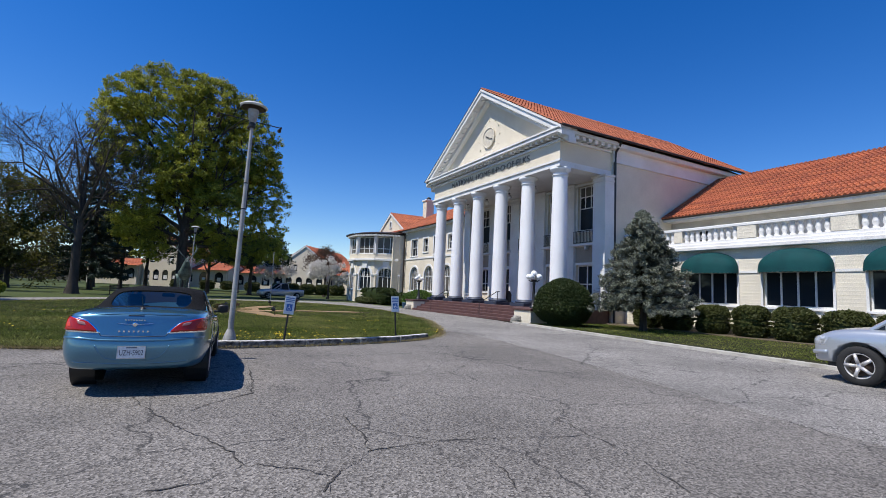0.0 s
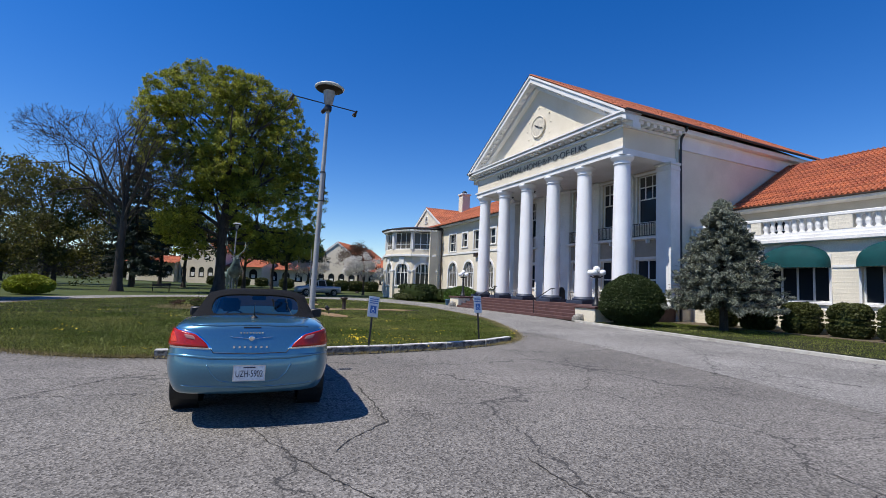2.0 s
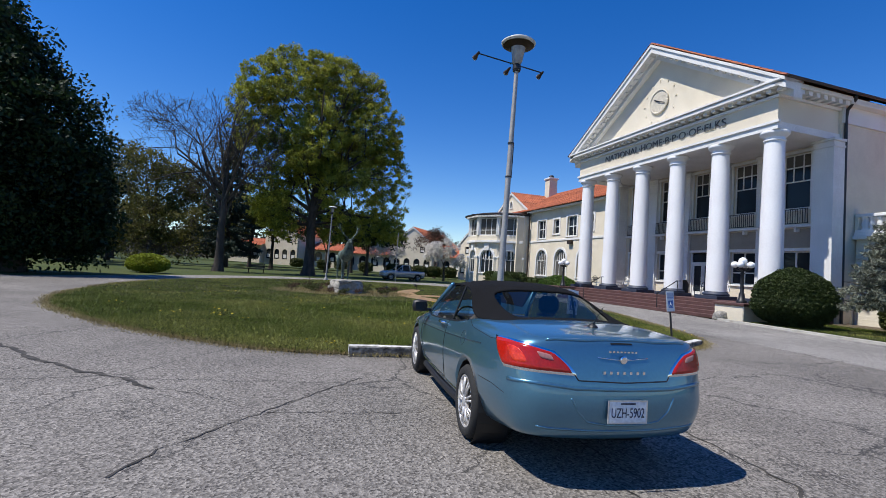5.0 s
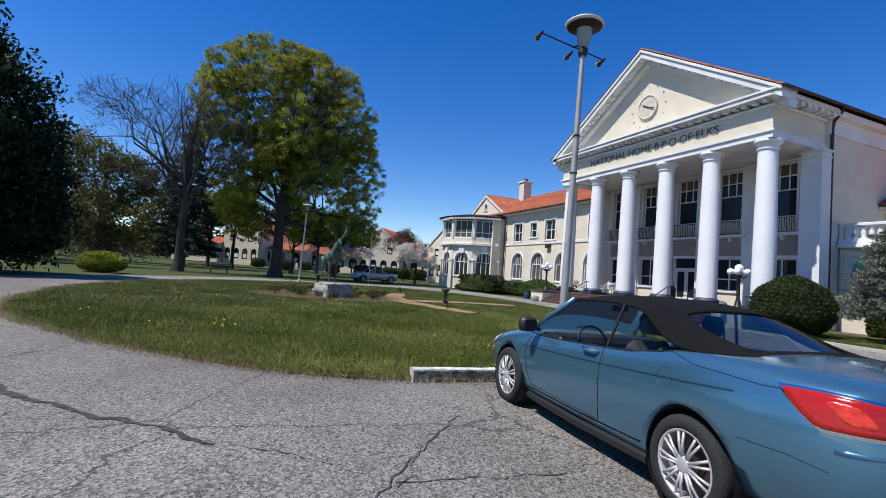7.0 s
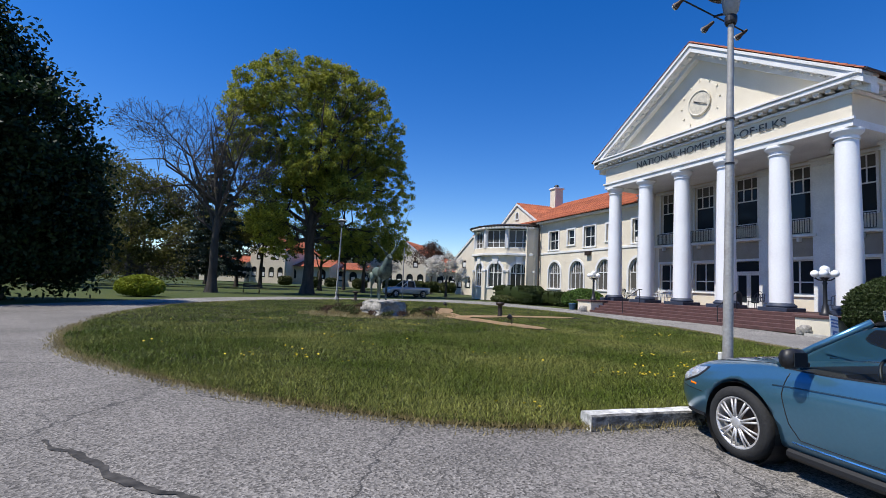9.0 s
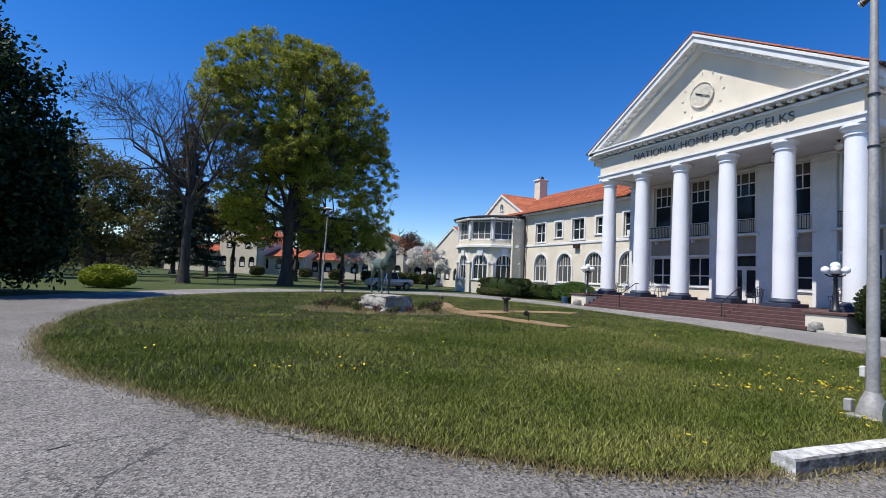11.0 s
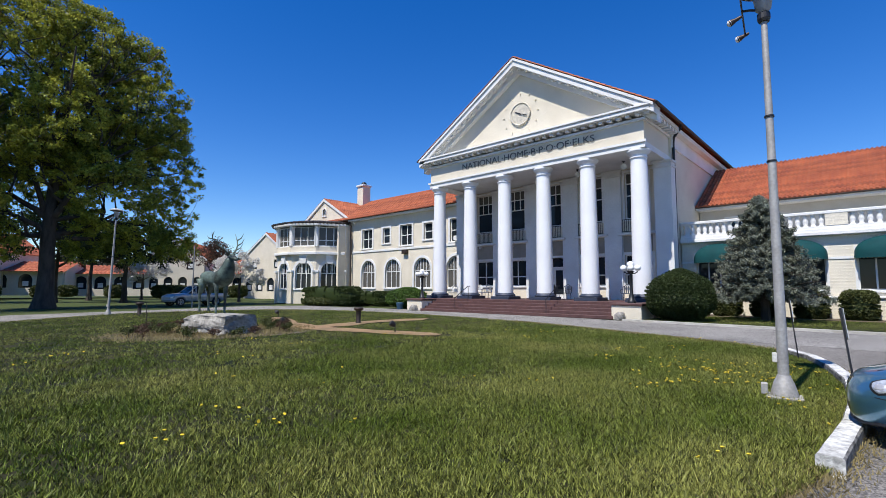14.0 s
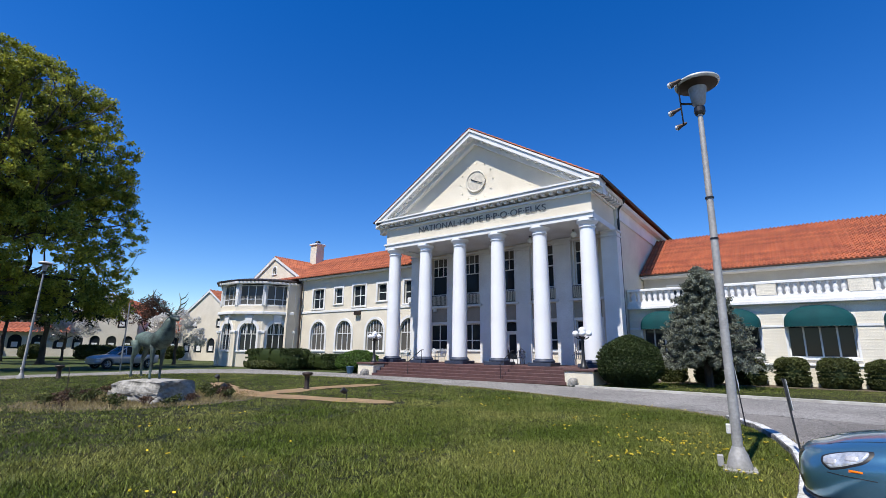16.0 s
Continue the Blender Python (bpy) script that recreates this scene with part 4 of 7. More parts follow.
# ---- distant cottages of the same estate ----
def cottage(m, length, depth, eave, ridge, n_arch, label, gable_front=False, upper=True):
    """Low arcaded house: its front looks along its own -y; ridge along x, or along y with a front gable."""
    ob = thing("cottage", m, label, "house", "estate cottages")
    holes = [arch_hole(-length / 2 + (i + 0.5) * length / n_arch, 1.1, min(1.7, length / n_arch * 0.62), 2.0) for i in range(n_arch)]
    ups = [rect_hole(-length / 2 + (i + 0.5) * length / max(1, n_arch // 2), eave - 1.9, 1.1, 1.3) for i in range(max(1, n_arch // 2))] if upper else []
    outline = [(-length / 2, 0), (length / 2, 0), (length / 2, eave), (-length / 2, eave)]
    if gable_front:
        outline = outline[:3] + [(0, ridge - 0.1)] + outline[3:]
    part("front_wall", pierced(outline, holes + ups, 0.3), M["stucco"], ob)
    for h in holes + ups:
        xs, zs = [p[0] for p in h], [p[1] for p in h]
        w = part("window", B(min(xs) + .02, max(xs) - .02, 0.15, 0.2, min(zs), max(zs)), M["window_glass"], ob)
        part("window_frame", B((min(xs) + max(xs)) / 2 - .35, (min(xs) + max(xs)) / 2 + .35, 0.08, 0.14, min(zs) + .25, min(zs) + .95), M["white"], w)
    for sx in (-1, 1):
        part("side_wall", B(sx * length / 2 - 0.15, sx * length / 2 + 0.15, 0.3, depth, 0, eave), M["stucco"], ob)
    part("rear_wall", B(-length / 2, length / 2, depth - 0.2, depth, 0, eave), M["stucco"], ob)
    if gable_front:
        for sg in (-1, 1):
            tile_roof("roof_tiles", ob, ((sg * (length / 2 + .4), -.15, eave - .15), (sg * (length / 2 + .4), depth + .4, eave - .15), (0, depth + .4, ridge), (0, -.15, ridge)), along=0.6, course=0.8)
            part("bargeboard", prism([(0, ridge - .05), (sg * (length / 2 + .4), eave - .2), (sg * (length / 2 + .4), eave - .5), (0, ridge - .35)], -0.16, -0.02), M["white"], ob)
    else:
        tile_roof("roof_tiles", ob, ((-length / 2 - .4, -.6, eave - .15), (length / 2 + .4, -.6, eave - .15), (length / 2 + .4, depth / 2, ridge), (-length / 2 - .4, depth / 2, ridge)), along=0.6, course=0.8)
        tile_roof("roof_tiles", ob, ((-length / 2 - .4, depth + .6, eave - .15), (length / 2 + .4, depth + .6, eave - .15), (length / 2 + .4, depth / 2, ridge), (-length / 2 - .4, depth / 2, ridge)), along=0.6, course=0.8)
        for sx in (-1, 1):
            part("gable_wall", prism([(0.3, eave - .05), (depth - .1, eave - .05), (depth / 2, ridge - .15)], -0.15, 0.15, m=Matrix.Translation((sx * length / 2, 0, 0)) @ Matrix.Rotation(radians(90), 4, 'Z')), M["stucco"], ob)
    return ob


cottage(pose(27.1, 79, 0, 0, 0, -76), 9.4, 14, 6.4, 9.95, 4, "cream gabled house behind a blossoming tree", gable_front=True)
cottage(pose(20.4, 96, 0.3, 0, 0, -36), 8.6, 20, 6.2, 9.5, 4, "cream gabled house with arched porch and red roof", gable_front=True)
cottage(pose(30.0, 92, 0.3, 0, 0, -44), 15, 9, 3.9, 6.4, 6, "low arcaded cottage under a red tile roof", upper=False)
cottage(pose(12.6, 101, 0.3, 0, 0, -30), 10.5, 9, 3.6, 5.0, 4, "low arcaded cottage under a red tile roof", upper=False)
cottage(pose(-4.6, 103, 0.5, 0, 0, -34), 7.4, 13, 6.3, 9.6, 4, "white two-storey cottage with a gable and porch", gable_front=True)
cottage(pose(2.6, 102, 0.5, 0, 0, -30), 9.0, 9, 3.6, 5.1, 3, "low arcaded cottage with wide arches under a red roof", upper=False)
cottage(pose(-12.6, 107, 0.6, 0, 0, -30), 9.5, 9, 3.7, 5.1, 4, "low arcaded cottage under a red tile roof", upper=False)

# ---- plants ----
def leaf_cloud(name, centres, radii, n, size, material, parent, rng, label="", flat=0.75, droop=0.0, slim=0.55):
    """Many small leaves scattered in clumps; each leaf is a bent pair of triangles."""
    centres, radii = np.asarray(centres, float), np.asarray(radii, float)
    k = rng.integers(0, len(centres), n)
    d = rng.normal(size=(n, 3))
    d /= np.linalg.norm(d, axis=1)[:, None]
    r = radii[k] * rng.random(n) ** 0.45
    pos = centres[k] + d * r[:, None] * np.array([1, 1, flat])
    u = rng.normal(size=(n, 3))
    u /= np.linalg.norm(u, axis=1)[:, None]
    w = rng.normal(size=(n, 3))
    w[:, 2] += 0.6
    v = np.cross(u, w)
    v /= np.linalg.norm(v, axis=1)[:, None] + 1e-9
    s = size * (0.6 + 0.8 * rng.random(n))[:, None]
    q = np.stack([pos - u * s, pos - v * s * slim + np.array([0, 0, -droop]) * s, pos + u * s, pos + v * s * slim], 1).reshape(-1, 3)
    me = bpy.data.meshes.new(name)
    me.vertices.add(4 * n)
    me.vertices.foreach_set("co", q.ravel())
    me.loops.add(4 * n)
    me.loops.foreach_set("vertex_index", np.arange(4 * n))
    me.polygons.add(n)
    me.polygons.foreach_set("loop_start", np.arange(n) * 4)
    me.polygons.foreach_set("loop_total", np.full(n, 4))
    me.update()
    me.materials.append(material)
    ob = new(name, me)
    if parent:
        ob.parent = parent
    return tagged(ob, label)


def grow(rng, start, way, length, radius, depth, spread, lift, out, tips, wob=0.18, steps=4, kids=(2, 4), inside=None):
    """Recursive limbs: lists of points with radii go to out, ends to tips."""
    pts, rad = [Vector(start)], [radius]
    d = Vector(way).normalized()
    for i in range(steps):
        d = (d + Vector(rng.normal(size=3)) * wob + Vector((0, 0, lift * 0.15))).normalized()
        pts.append(pts[-1] + d * length / steps)
        rad.append(radius * (1 - 0.55 * (i + 1) / steps))
    if inside and len(out) > 1 and radius < 0.12:      # twigs end at the crown's edge
        keep = 1
        while keep < len(pts) and inside(pts[keep]):
            keep += 1
        pts, rad = pts[:keep], rad[:keep]
        if keep < 2:
            return
    rad = [max(r, 0.014) for r in rad]
    out.append((pts, rad, depth))
    if depth == 0 or len(pts) <= steps:
        tips.append(pts[-1])
        return
    for k in range(int(rng.integers(*kids)) + 1):
        t = 0.35 + 0.65 * rng.random() if k else 1.0
        i = min(steps, max(1, int(round(t * steps))))
        side = Vector(rng.normal(size=3))
        side = (side - side.dot(d) * d).normalized()
        nd = (d * (1 - spread) + side * spread * 1.25 + Vector((0, 0, lift * 0.3))).normalized()
        grow(rng, pts[i], nd, length * (0.62 + 0.22 * rng.random()), rad[i] * 0.72, depth - 1, spread, lift, out, tips, wob, steps, kids, inside)


def limbs_mesh(out, min_seg=4):
    bm = bmesh.new()
    for pts, rad, depth in out:
        tube(pts, rad, 9 if rad[0] > 0.25 else 6 if rad[0] > 0.08 else min_seg, bm, cap=False)
    return bm


def broadleaf(base, height, trunk_r, crown, seed, leaf, n_leaf, leaf_size, label, bark="bark", fork=0.22, first=None, depth=4, clump=1.1, spread=0.5, lift=0.4, category="tree", wob=0.18, kids=(2, 4)):
    """Deciduous tree. crown: list of (x, y, z, radius) lobes in metres from the base."""
    rng = np.random.default_rng(seed)
    ob = thing("tree", pose(*base), label, category, "trees of the park")
    out, tips = [], []
    trunk = [Vector((0, 0, -0.1)), Vector((0.03, 0, height * 0.04)), Vector((0.05, 0.05, height * fork * .5)), Vector((0, 0.1, height * fork)), Vector((0.15, 0, height * 0.45)), Vector((0.1, .2, height * 0.66))]
    out.append((trunk, [trunk_r * 1.55, trunk_r * 1.05, trunk_r * .9, trunk_r * .85, trunk_r * .5, trunk_r * .22], 9))
    lobes = [(Vector(c[:3]), c[3]) for c in crown]
    inside = lambda p: any((p - c).length < r * 1.05 for c, r in lobes)
    for i, (c, r) in enumerate(lobes):
        z = height * (fork + (0.5 - fork) * rng.random())
        z = min(z, max(height * fork, c.z - r * 0.6))
        st = Vector((0, 0.05, z))
        way = c - st
        grow(rng, st, way + Vector((0, 0, 0.2 * way.length)), way.length * 0.8, trunk_r * (0.35 + 0.12 * rng.random()), depth, spread, lift, out, tips, wob=wob, inside=inside, kids=kids)
    part("trunk", limbs_mesh(out), M[bark], ob, "dark bark trunk with spreading limbs", smooth=True)
    if n_leaf:
        cs, rs = [], []
        for t in tips:
            if not inside(t):
                continue
            cs.append(t)
            rs.append(clump * (0.6 + 0.7 * rng.random()))
        for c, r in lobes:
            for _ in range(int((16 if n_leaf < 100000 else 44) * r)):
                d = Vector(rng.normal(size=3)).normalized()
                if d.z < -0.5 and rng.random() < 0.5:
                    continue
                cs.append(c + d * r * (0.55 + 0.47 * rng.random()))
                rs.append(clump * (0.5 + 0.6 * rng.random()))
        leaf_cloud("crown", cs, rs, n_leaf, leaf_size, M[leaf], ob, rng, "uneven leafy crown")
    return ob


# big spring-green tree over the far drive
broadleaf((-0.8, 59.6, 0), 25.4, 0.58, [(-2.8, 0, 20.6, 4.5), (2.1, 1, 20.9, 4.2), (6.0, 0, 17.5, 3.8), (-6.2, 0, 16, 3.4), (0, -1, 15, 4.5), (7.6, 0, 11.8, 3.6), (-4.2, 1, 10, 3.2), (3.5, -2, 9, 3.6), (8.6, 1, 8.6, 2.4), (-4.6, -1, 7.0, 2.2), (0.5, 2, 11, 4), (4.5, 3, 13.5, 4), (6.2, 0, 5.6, 2.3), (9.3, 0.5, 5.4, 1.9), (2.6, 1, 5.6, 2.0), (-3.0, 1, 5.0, 1.8),
                                           (-6.9, 0, 18.4, 2.7), (-6.4, 0.5, 14.6, 2.4), (5.2, 0.5, 20.8, 3.3), (-5.6, 0, 20.6, 3.2), (7.9, 0, 15.2, 2.2), (-0.4, 0, 22.3, 2.9)],
          11, "leaf", 240000, 0.105, "tall spreading tree in fresh yellow-green leaf", depth=4, clump=0.52)
# bare-topped old tree
broadleaf((-9.6, 56.0, 0), 19.6, 0.42, [(-3.8, 0, 13.0, 3.4), (2.4, 0, 14.6, 3.6), (-0.6, 1, 13.5, 3.6), (3.6, 0, 11, 2.6), (-4.6, 0, 9, 3.2), (0.5, -1, 10, 3.2), (-6.4, 0, 14.5, 2.6), (-1.5, 0, 15.5, 2.6), (-7.4, 0, 11.5, 2.4), (-2.5, 1, 7, 2.6), (2.5, 1, 8, 2.6), (-5.5, -1, 11.5, 2.8), (1, 0, 16.4, 2)],
          12, "leaf_bud", 3000, 0.06, "old half-bare tree with budding branches", bark="greybark", depth=5, clump=0.4, fork=0.2, spread=0.5, lift=0.38, wob=0.10)
# dense dark tree at the drive's bend
broadleaf((-17.2, 36.0, 0), 17, 0.55, [(-3.0, 0, 12.8, 2.6), (-1.2, 0, 10.6, 2.9), (0.8, 0, 8.0, 3.1), (1.8, 0, 5.2, 2.9), (2.5, 0, 3.4, 2.2), (-4, 0, 8, 3.6), (-4, 0, 12, 3.2), (-4, 0, 4.5, 3.4), (-2, -2, 6.5, 3.4), (-5, 0, 14.6, 2.4), (-1, -2, 3.8, 2.6), (-8, 0, 7, 4), (0.4, -1, 2.0, 2.0), (-3.2, -1.5, 2.0, 2.2), (2.4, .5, 1.9, 1.6), (-6.5, 0, 2.4, 2.4)],
          13, "leaf_dark", 150000, 0.125, "dense dark green tree with foliage low to the ground", depth=2, clump=1.1)
# mid trees in the park
broadleaf((-23.5, 88, 0), 19, 0.5, [(-2, 0, 14, 4.5), (3, 0, 12, 4), (-5, 0, 9, 4), (5, 0, 8, 3.5), (0, 0, 8, 4)],
          14, "leaf_bud", 16000, 0.2, "olive-green budding park tree", depth=3, clump=1.3)
broadleaf((-31, 70, 0), 17, 0.45, [(-2, 0, 12, 4), (3, 0, 10, 4), (0, 0, 7, 4)], 15, "leaf_bud", 14000, 0.2, "olive-green budding park tree", depth=3, clump=1.2)
broadleaf((-14.5, 100, 0), 15, 0.4, [(-2, 0, 10, 3.5), (2.5, 0, 9, 3.5), (0, 0, 6, 3.5)], 16, "leaf_bud", 12000, 0.2, "olive-green budding park tree", depth=3, clump=1.2)
broadleaf((-42, 105, 0), 20, 0.5, [(-3, 0, 14, 5), (4, 0, 12, 5), (0, 0, 8, 5)], 17, "leaf_bud", 12000, 0.25, "olive-green budding park tree", depth=3, clump=1.5)
broadleaf((8.0, 74, 0), 10, 0.3, [(-2.4, 0, 7, 2.6), (2, 0, 6.8, 2.7), (0, 0, 5.9, 2.3), (3.9, 0, 5.6, 1.9), (-4.2, 0, 6.0, 1.9)], 18, "leaf_dark", 17000, 0.13, "small dark-leaved tree before the cottages", depth=3, clump=0.9)
broadleaf((21, 82, 0), 8, 0.22, [(-1.6, 0, 5.4, 2.3), (1.8, 0, 5.2, 2.2), (0, 0, 6.4, 2.0)], 19, "redbud", 6000, 0.11, "small tree in dark red bud", depth=3, clump=0.8)
broadleaf((17.6, 66.5, 0), 6, 0.16, [(-1.5, 0, 3.6, 1.5), (1.6, 0, 3.6, 1.5), (0, 0, 4.6, 1.5), (2.2, 0.5, 2.6, 1.2)], 20, "blossom", 7000, 0.10, "small tree covered in white blossom", depth=3, clump=0.6)
broadleaf((13.5, 88, 0), 6, 0.16, [(-1.5, 0, 4, 1.8), (1.6, 0, 4, 1.8), (0, 0, 5, 1.7)], 21, "blossom", 5000, 0.12, "small tree covered in white blossom", depth=3, clump=0.7)


def conifer(base, height, radius, seed, needles, label, n=24000, size=0.07, skirt=0.5, layered=0.0, droop=0.2, tight=1.0):
    """Cone of whorled boughs with short sprays of needles."""
    rng = np.random.default_rng(seed)
    ob = thing("conifer", pose(*base), label, "conifer")
    out = [([Vector((0, 0, -0.1)), Vector((0, 0, height * .5)), Vector((0, 0, height * .97))], [radius * .07 + .05, radius * .05, 0.015], 9)]
    cs, rs = [], []
    z = skirt
    while z < height * 0.985:
        f = 1 - (z - skirt) / (height - skirt)
        reach = radius * (f ** 0.72) * (0.86 + 0.3 * rng.random())
        for k in range(max(4, int(6 + 9 * f))):
            a = 2 * math.pi * rng.random()
            rr = reach * (0.75 + 0.35 * rng.random())
            d = Vector((math.cos(a), math.sin(a), 0))
            tip = d * rr + Vector((0, 0, z - droop * rr + 0.12 * rr))
            out.append(([Vector((0, 0, z)), d * rr * .5 + Vector((0, 0, z - droop * rr * .35)), tip], [0.03, 0.02, 0.008], 1))
            for s in np.linspace(0.35, 1.0, 5):
                cs.append(d * rr * s + Vector((0, 0, z - droop * rr * s + rng.normal() * 0.05)))
                rs.append((0.10 + 0.12 * s) * radius / 2.2 * (1.1 if layered == 0 else 0.8) * tight)
        z += (0.16 + layered) * height / 6 * 0.55
    part("trunk", limbs_mesh(out), M["bark"], ob)
    leaf_cloud("crown", cs, rs, n, size, M[needles], ob, rng, "needled boughs", flat=0.8, slim=0.2)
    return ob


conifer((19.75, 15.7, 0), 6.0, 2.3, 31, "bluespruce", "broad grey-blue spruce on the verge", n=130000, size=0.085, skirt=1.15, tight=0.6, droop=0.06)
conifer((-11.5, 78, 0), 20, 4.6, 32, "spruce", "tall dark spruce with layered boughs", n=26000, size=0.3, skirt=2.5, layered=0.3)


def clipped(base, shape, seed, leaf, label, n, size, category="shrub", flat_top=False, name="shrub"):
    """Clipped bush: a lumpy leafy shell round a dark core. shape: half sizes x, y and height."""
    rng = np.random.default_rng(seed)
    ob = thing(name, pose(*base), label, category)
    ax, ay, h = shape
    bm = bmesh.new()
    bmesh.ops.create_icosphere(bm, subdivisions=4, radius=1)
    pw = 0.4 if name == "hedge" else 0.66 if flat_top else 0.97
    for v in bm.verts:
        c = v.co.copy()
        for i in range(3):
            c[i] = math.copysign(abs(c[i]) ** pw, c[i])
        k = 0.95 + 0.11 * noise.noise(c * 2.1 + Vector((seed, 0, 0)))
        tp = 1 if flat_top else 1 - 0.14 * c.z
        v.co = Vector((c.x * ax * k * tp, c.y * ay * k * tp, h * 0.5 + c.z * h * 0.5 * k))
    shell = np.array([tuple(v.co) for v in bm.verts])
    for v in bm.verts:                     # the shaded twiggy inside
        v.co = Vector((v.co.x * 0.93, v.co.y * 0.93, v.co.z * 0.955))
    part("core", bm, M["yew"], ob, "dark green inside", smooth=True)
    leaf_cloud("foliage", shell, np.full(len(shell), 0.07 + 0.03 * min(ax, ay)), n, size, M[leaf], ob, rng, "close clipped leaves")
    part("stem", lathe([(0.09, -0.1), (0.06, h * 0.3)], 7), M["bark"], ob)
    return ob


clipped((17.4, 18.75, 0), (1.5, 1.5, 2.5), 41, "yew", "big dome of clipped dark green yew", 60000, 0.036)
clipped((18.9, 39.4, 0), (1.4, 2.0, 1.65), 42, "midgreen", "wide bright green clipped shrub", 12000, 0.06)
for i, (x, y, w, h) in enumerate([(22.95, 12.4, .72, 1.5), (22.95, 10.6, .80, 1.5), (23.0, 8.8, .78, 1.45), (22.95, 7.0, .80, 1.5), (22.95, 5.2, .80, 1.5), (23.0, 3.4, .8, 1.5), (22.9, 17.9, .7, 1.2), (22.9, 16.1, .7, 1.35), (22.95, 14.2, .72, 1.45)]):
    tagged(clipped((x, y, 0), (0.62, w, h), 50 + i, "hedge", "rounded clipped hedge bush against the wall", 12000, 0.05, flat_top=True), group="hedge bushes")
clipped((18.7, 49.6, 0), (0.8, 4.4, 1.75), 60, "yew", "long square-clipped dark hedge before the bay", 12000, 0.07, flat_top=True, name="hedge")
clipped((21.0, 46.3, 0), (0.9, 3.0, 1.3), 61, "yew", "low square-clipped hedge under the windows", 8000, 0.07, flat_top=True, name="hedge")
clipped((17.2, 49.8, 0), (0.7, 2.2, 0.7), 62, "hedge", "low loose grey-green bedding plants", 2500, 0.08)
clipped((-12.6, 43.6, 0), (1.4, 1.0, 1.3), 63, "lime", "rounded yellow-green shrub beside the drive", 9000, 0.09)
for i, (x, y) in enumerate([(12.5, 76), (14.5, 77), (17, 77), (19.4, 77), (21.3, 75), (9.5, 84), (3.0, 90), (-1.5, 96), (6.5, 96)]):
    tagged(clipped((x, y, 0.35), (1.2, 1.0, 1.6), 70 + i, "hedge", "dark clipped hedge tub near the cottages", 1600, 0.12, flat_top=True), group="cottage hedges")


broadleaf((-9, 86, 0), 12, 0.3, [(-2, 0, 9, 2.8), (2.5, 0, 8.6, 2.8), (0, 0, 7.2, 2.4)], 22, "leaf_bud", 9000, 0.16, "olive-green budding park tree", depth=3, clump=1.0)
broadleaf((7.5, 88, 0), 11, 0.28, [(-2, 0, 8.2, 2.8), (2.2, 0, 7.6, 2.6), (0, 0, 6.4, 2.2)], 23, "leaf_dark", 9000, 0.16, "small dark-leaved tree before the cottages", depth=3, clump=1.0)
broadleaf((-24, 60, 0), 15, 0.4, [(-2.5, 0, 10.5, 4), (3, 0, 10, 3.8), (0, 0, 12, 3), (-4.5, 0, 7.5, 3), (4.6, 0, 6.6, 2.8), (0, 0, 7, 3)], 24, "leaf_bud", 9000, 0.13, "spreading park tree in olive-yellow bud", bark="greybark", depth=4, clump=0.8)
for i, (x, y, h) in enumerate([(-19, 74, 9), (-35, 62, 11), (-26, 78, 10), (-40, 84, 12), (-31, 96, 11)]):
    broadleaf((x, y, 0), h, 0.3, [(-2.2, 0, h * .62, 2.9), (2.4, 0, h * .58, 2.8), (0, 0, h * .36, 2.8), (-2.6, 0, 1.9, 2.0), (2.5, 0, 1.8, 2.0)], 110 + i, "leaf_bud", 6000, 0.15, "olive-brown budding tree at the edge of the park", bark="greybark", depth=4, clump=0.9)
broadleaf((2.6, 79, 0), 11, 0.3, [(-2.4, 0, 7.4, 2.5), (2.2, 0, 7.0, 2.4), (0, 0, 8.4, 2.4), (-4.6, 0, 6.2, 1.9), (4.2, 0, 6.0, 1.8)], 25, "leaf_dark", 15000, 0.13, "dark-leaved spreading tree before the cottages", depth=3, clump=0.8)
broadleaf((-5.6, 83, 0), 12, 0.3, [(-2.4, 0, 7.8, 2.6), (2.4, 0, 7.4, 2.5), (0, 0, 9, 2.4), (0.5, 0, 6.2, 2.0)], 26, "leaf_bud", 12000, 0.13, "olive-green budding park tree", depth=4, clump=0.8)
# far woods and hill
def far_woods():
    rng = np.random.default_rng(5)
    cs, rs = [], []
    for i in range(330):
        a = radians(-78 + 150 * rng.random())
        d = 135 + 90 * rng.random()
        x, y = -d * math.sin(a) * 1.0, d * math.cos(a) * 1.0 + 20
        if x > 30 and y < 120:
            continue
        hgt = 9 + 8 * rng.random()
        for k in range(5):
            cs.append((x + rng.normal() * 3, y + rng.normal() * 3, hgt * (0.15 + 0.75 * rng.random())))
            rs.append(2.6)
    ob = leaf_cloud("far_woods", cs, rs, 70000, 0.6, M["farwood"], None, rng)
    return tagged(ob, "hazy band of far budding woods", "woods", kind="stuff")


far_woods()
bm = bmesh.new()
ring = []
for i in range(80):
    a = math.pi * i / 79
    x, y = 240 * math.cos(a), 60 + 240 * math.sin(a)
    ring.append((bm.verts.new((x, y, -1)), bm.verts.new((x * 1.05, y * 1.05, 13 + 6 * noise.noise((i * 0.13, 2, 0)) + 3 * noise.noise((i * .9, 5, 0))))))
for p, q in zip(ring, ring[1:]):
    bm.faces.new((p[0], q[0], q[1], p[1]))
tagged(part("backdrop", bm, M["farwood"], smooth=True), "low wooded ridge on the horizon", "hill", kind="structure")

# ---- vehicles ----
from mathutils.bvhtree import BVHTree

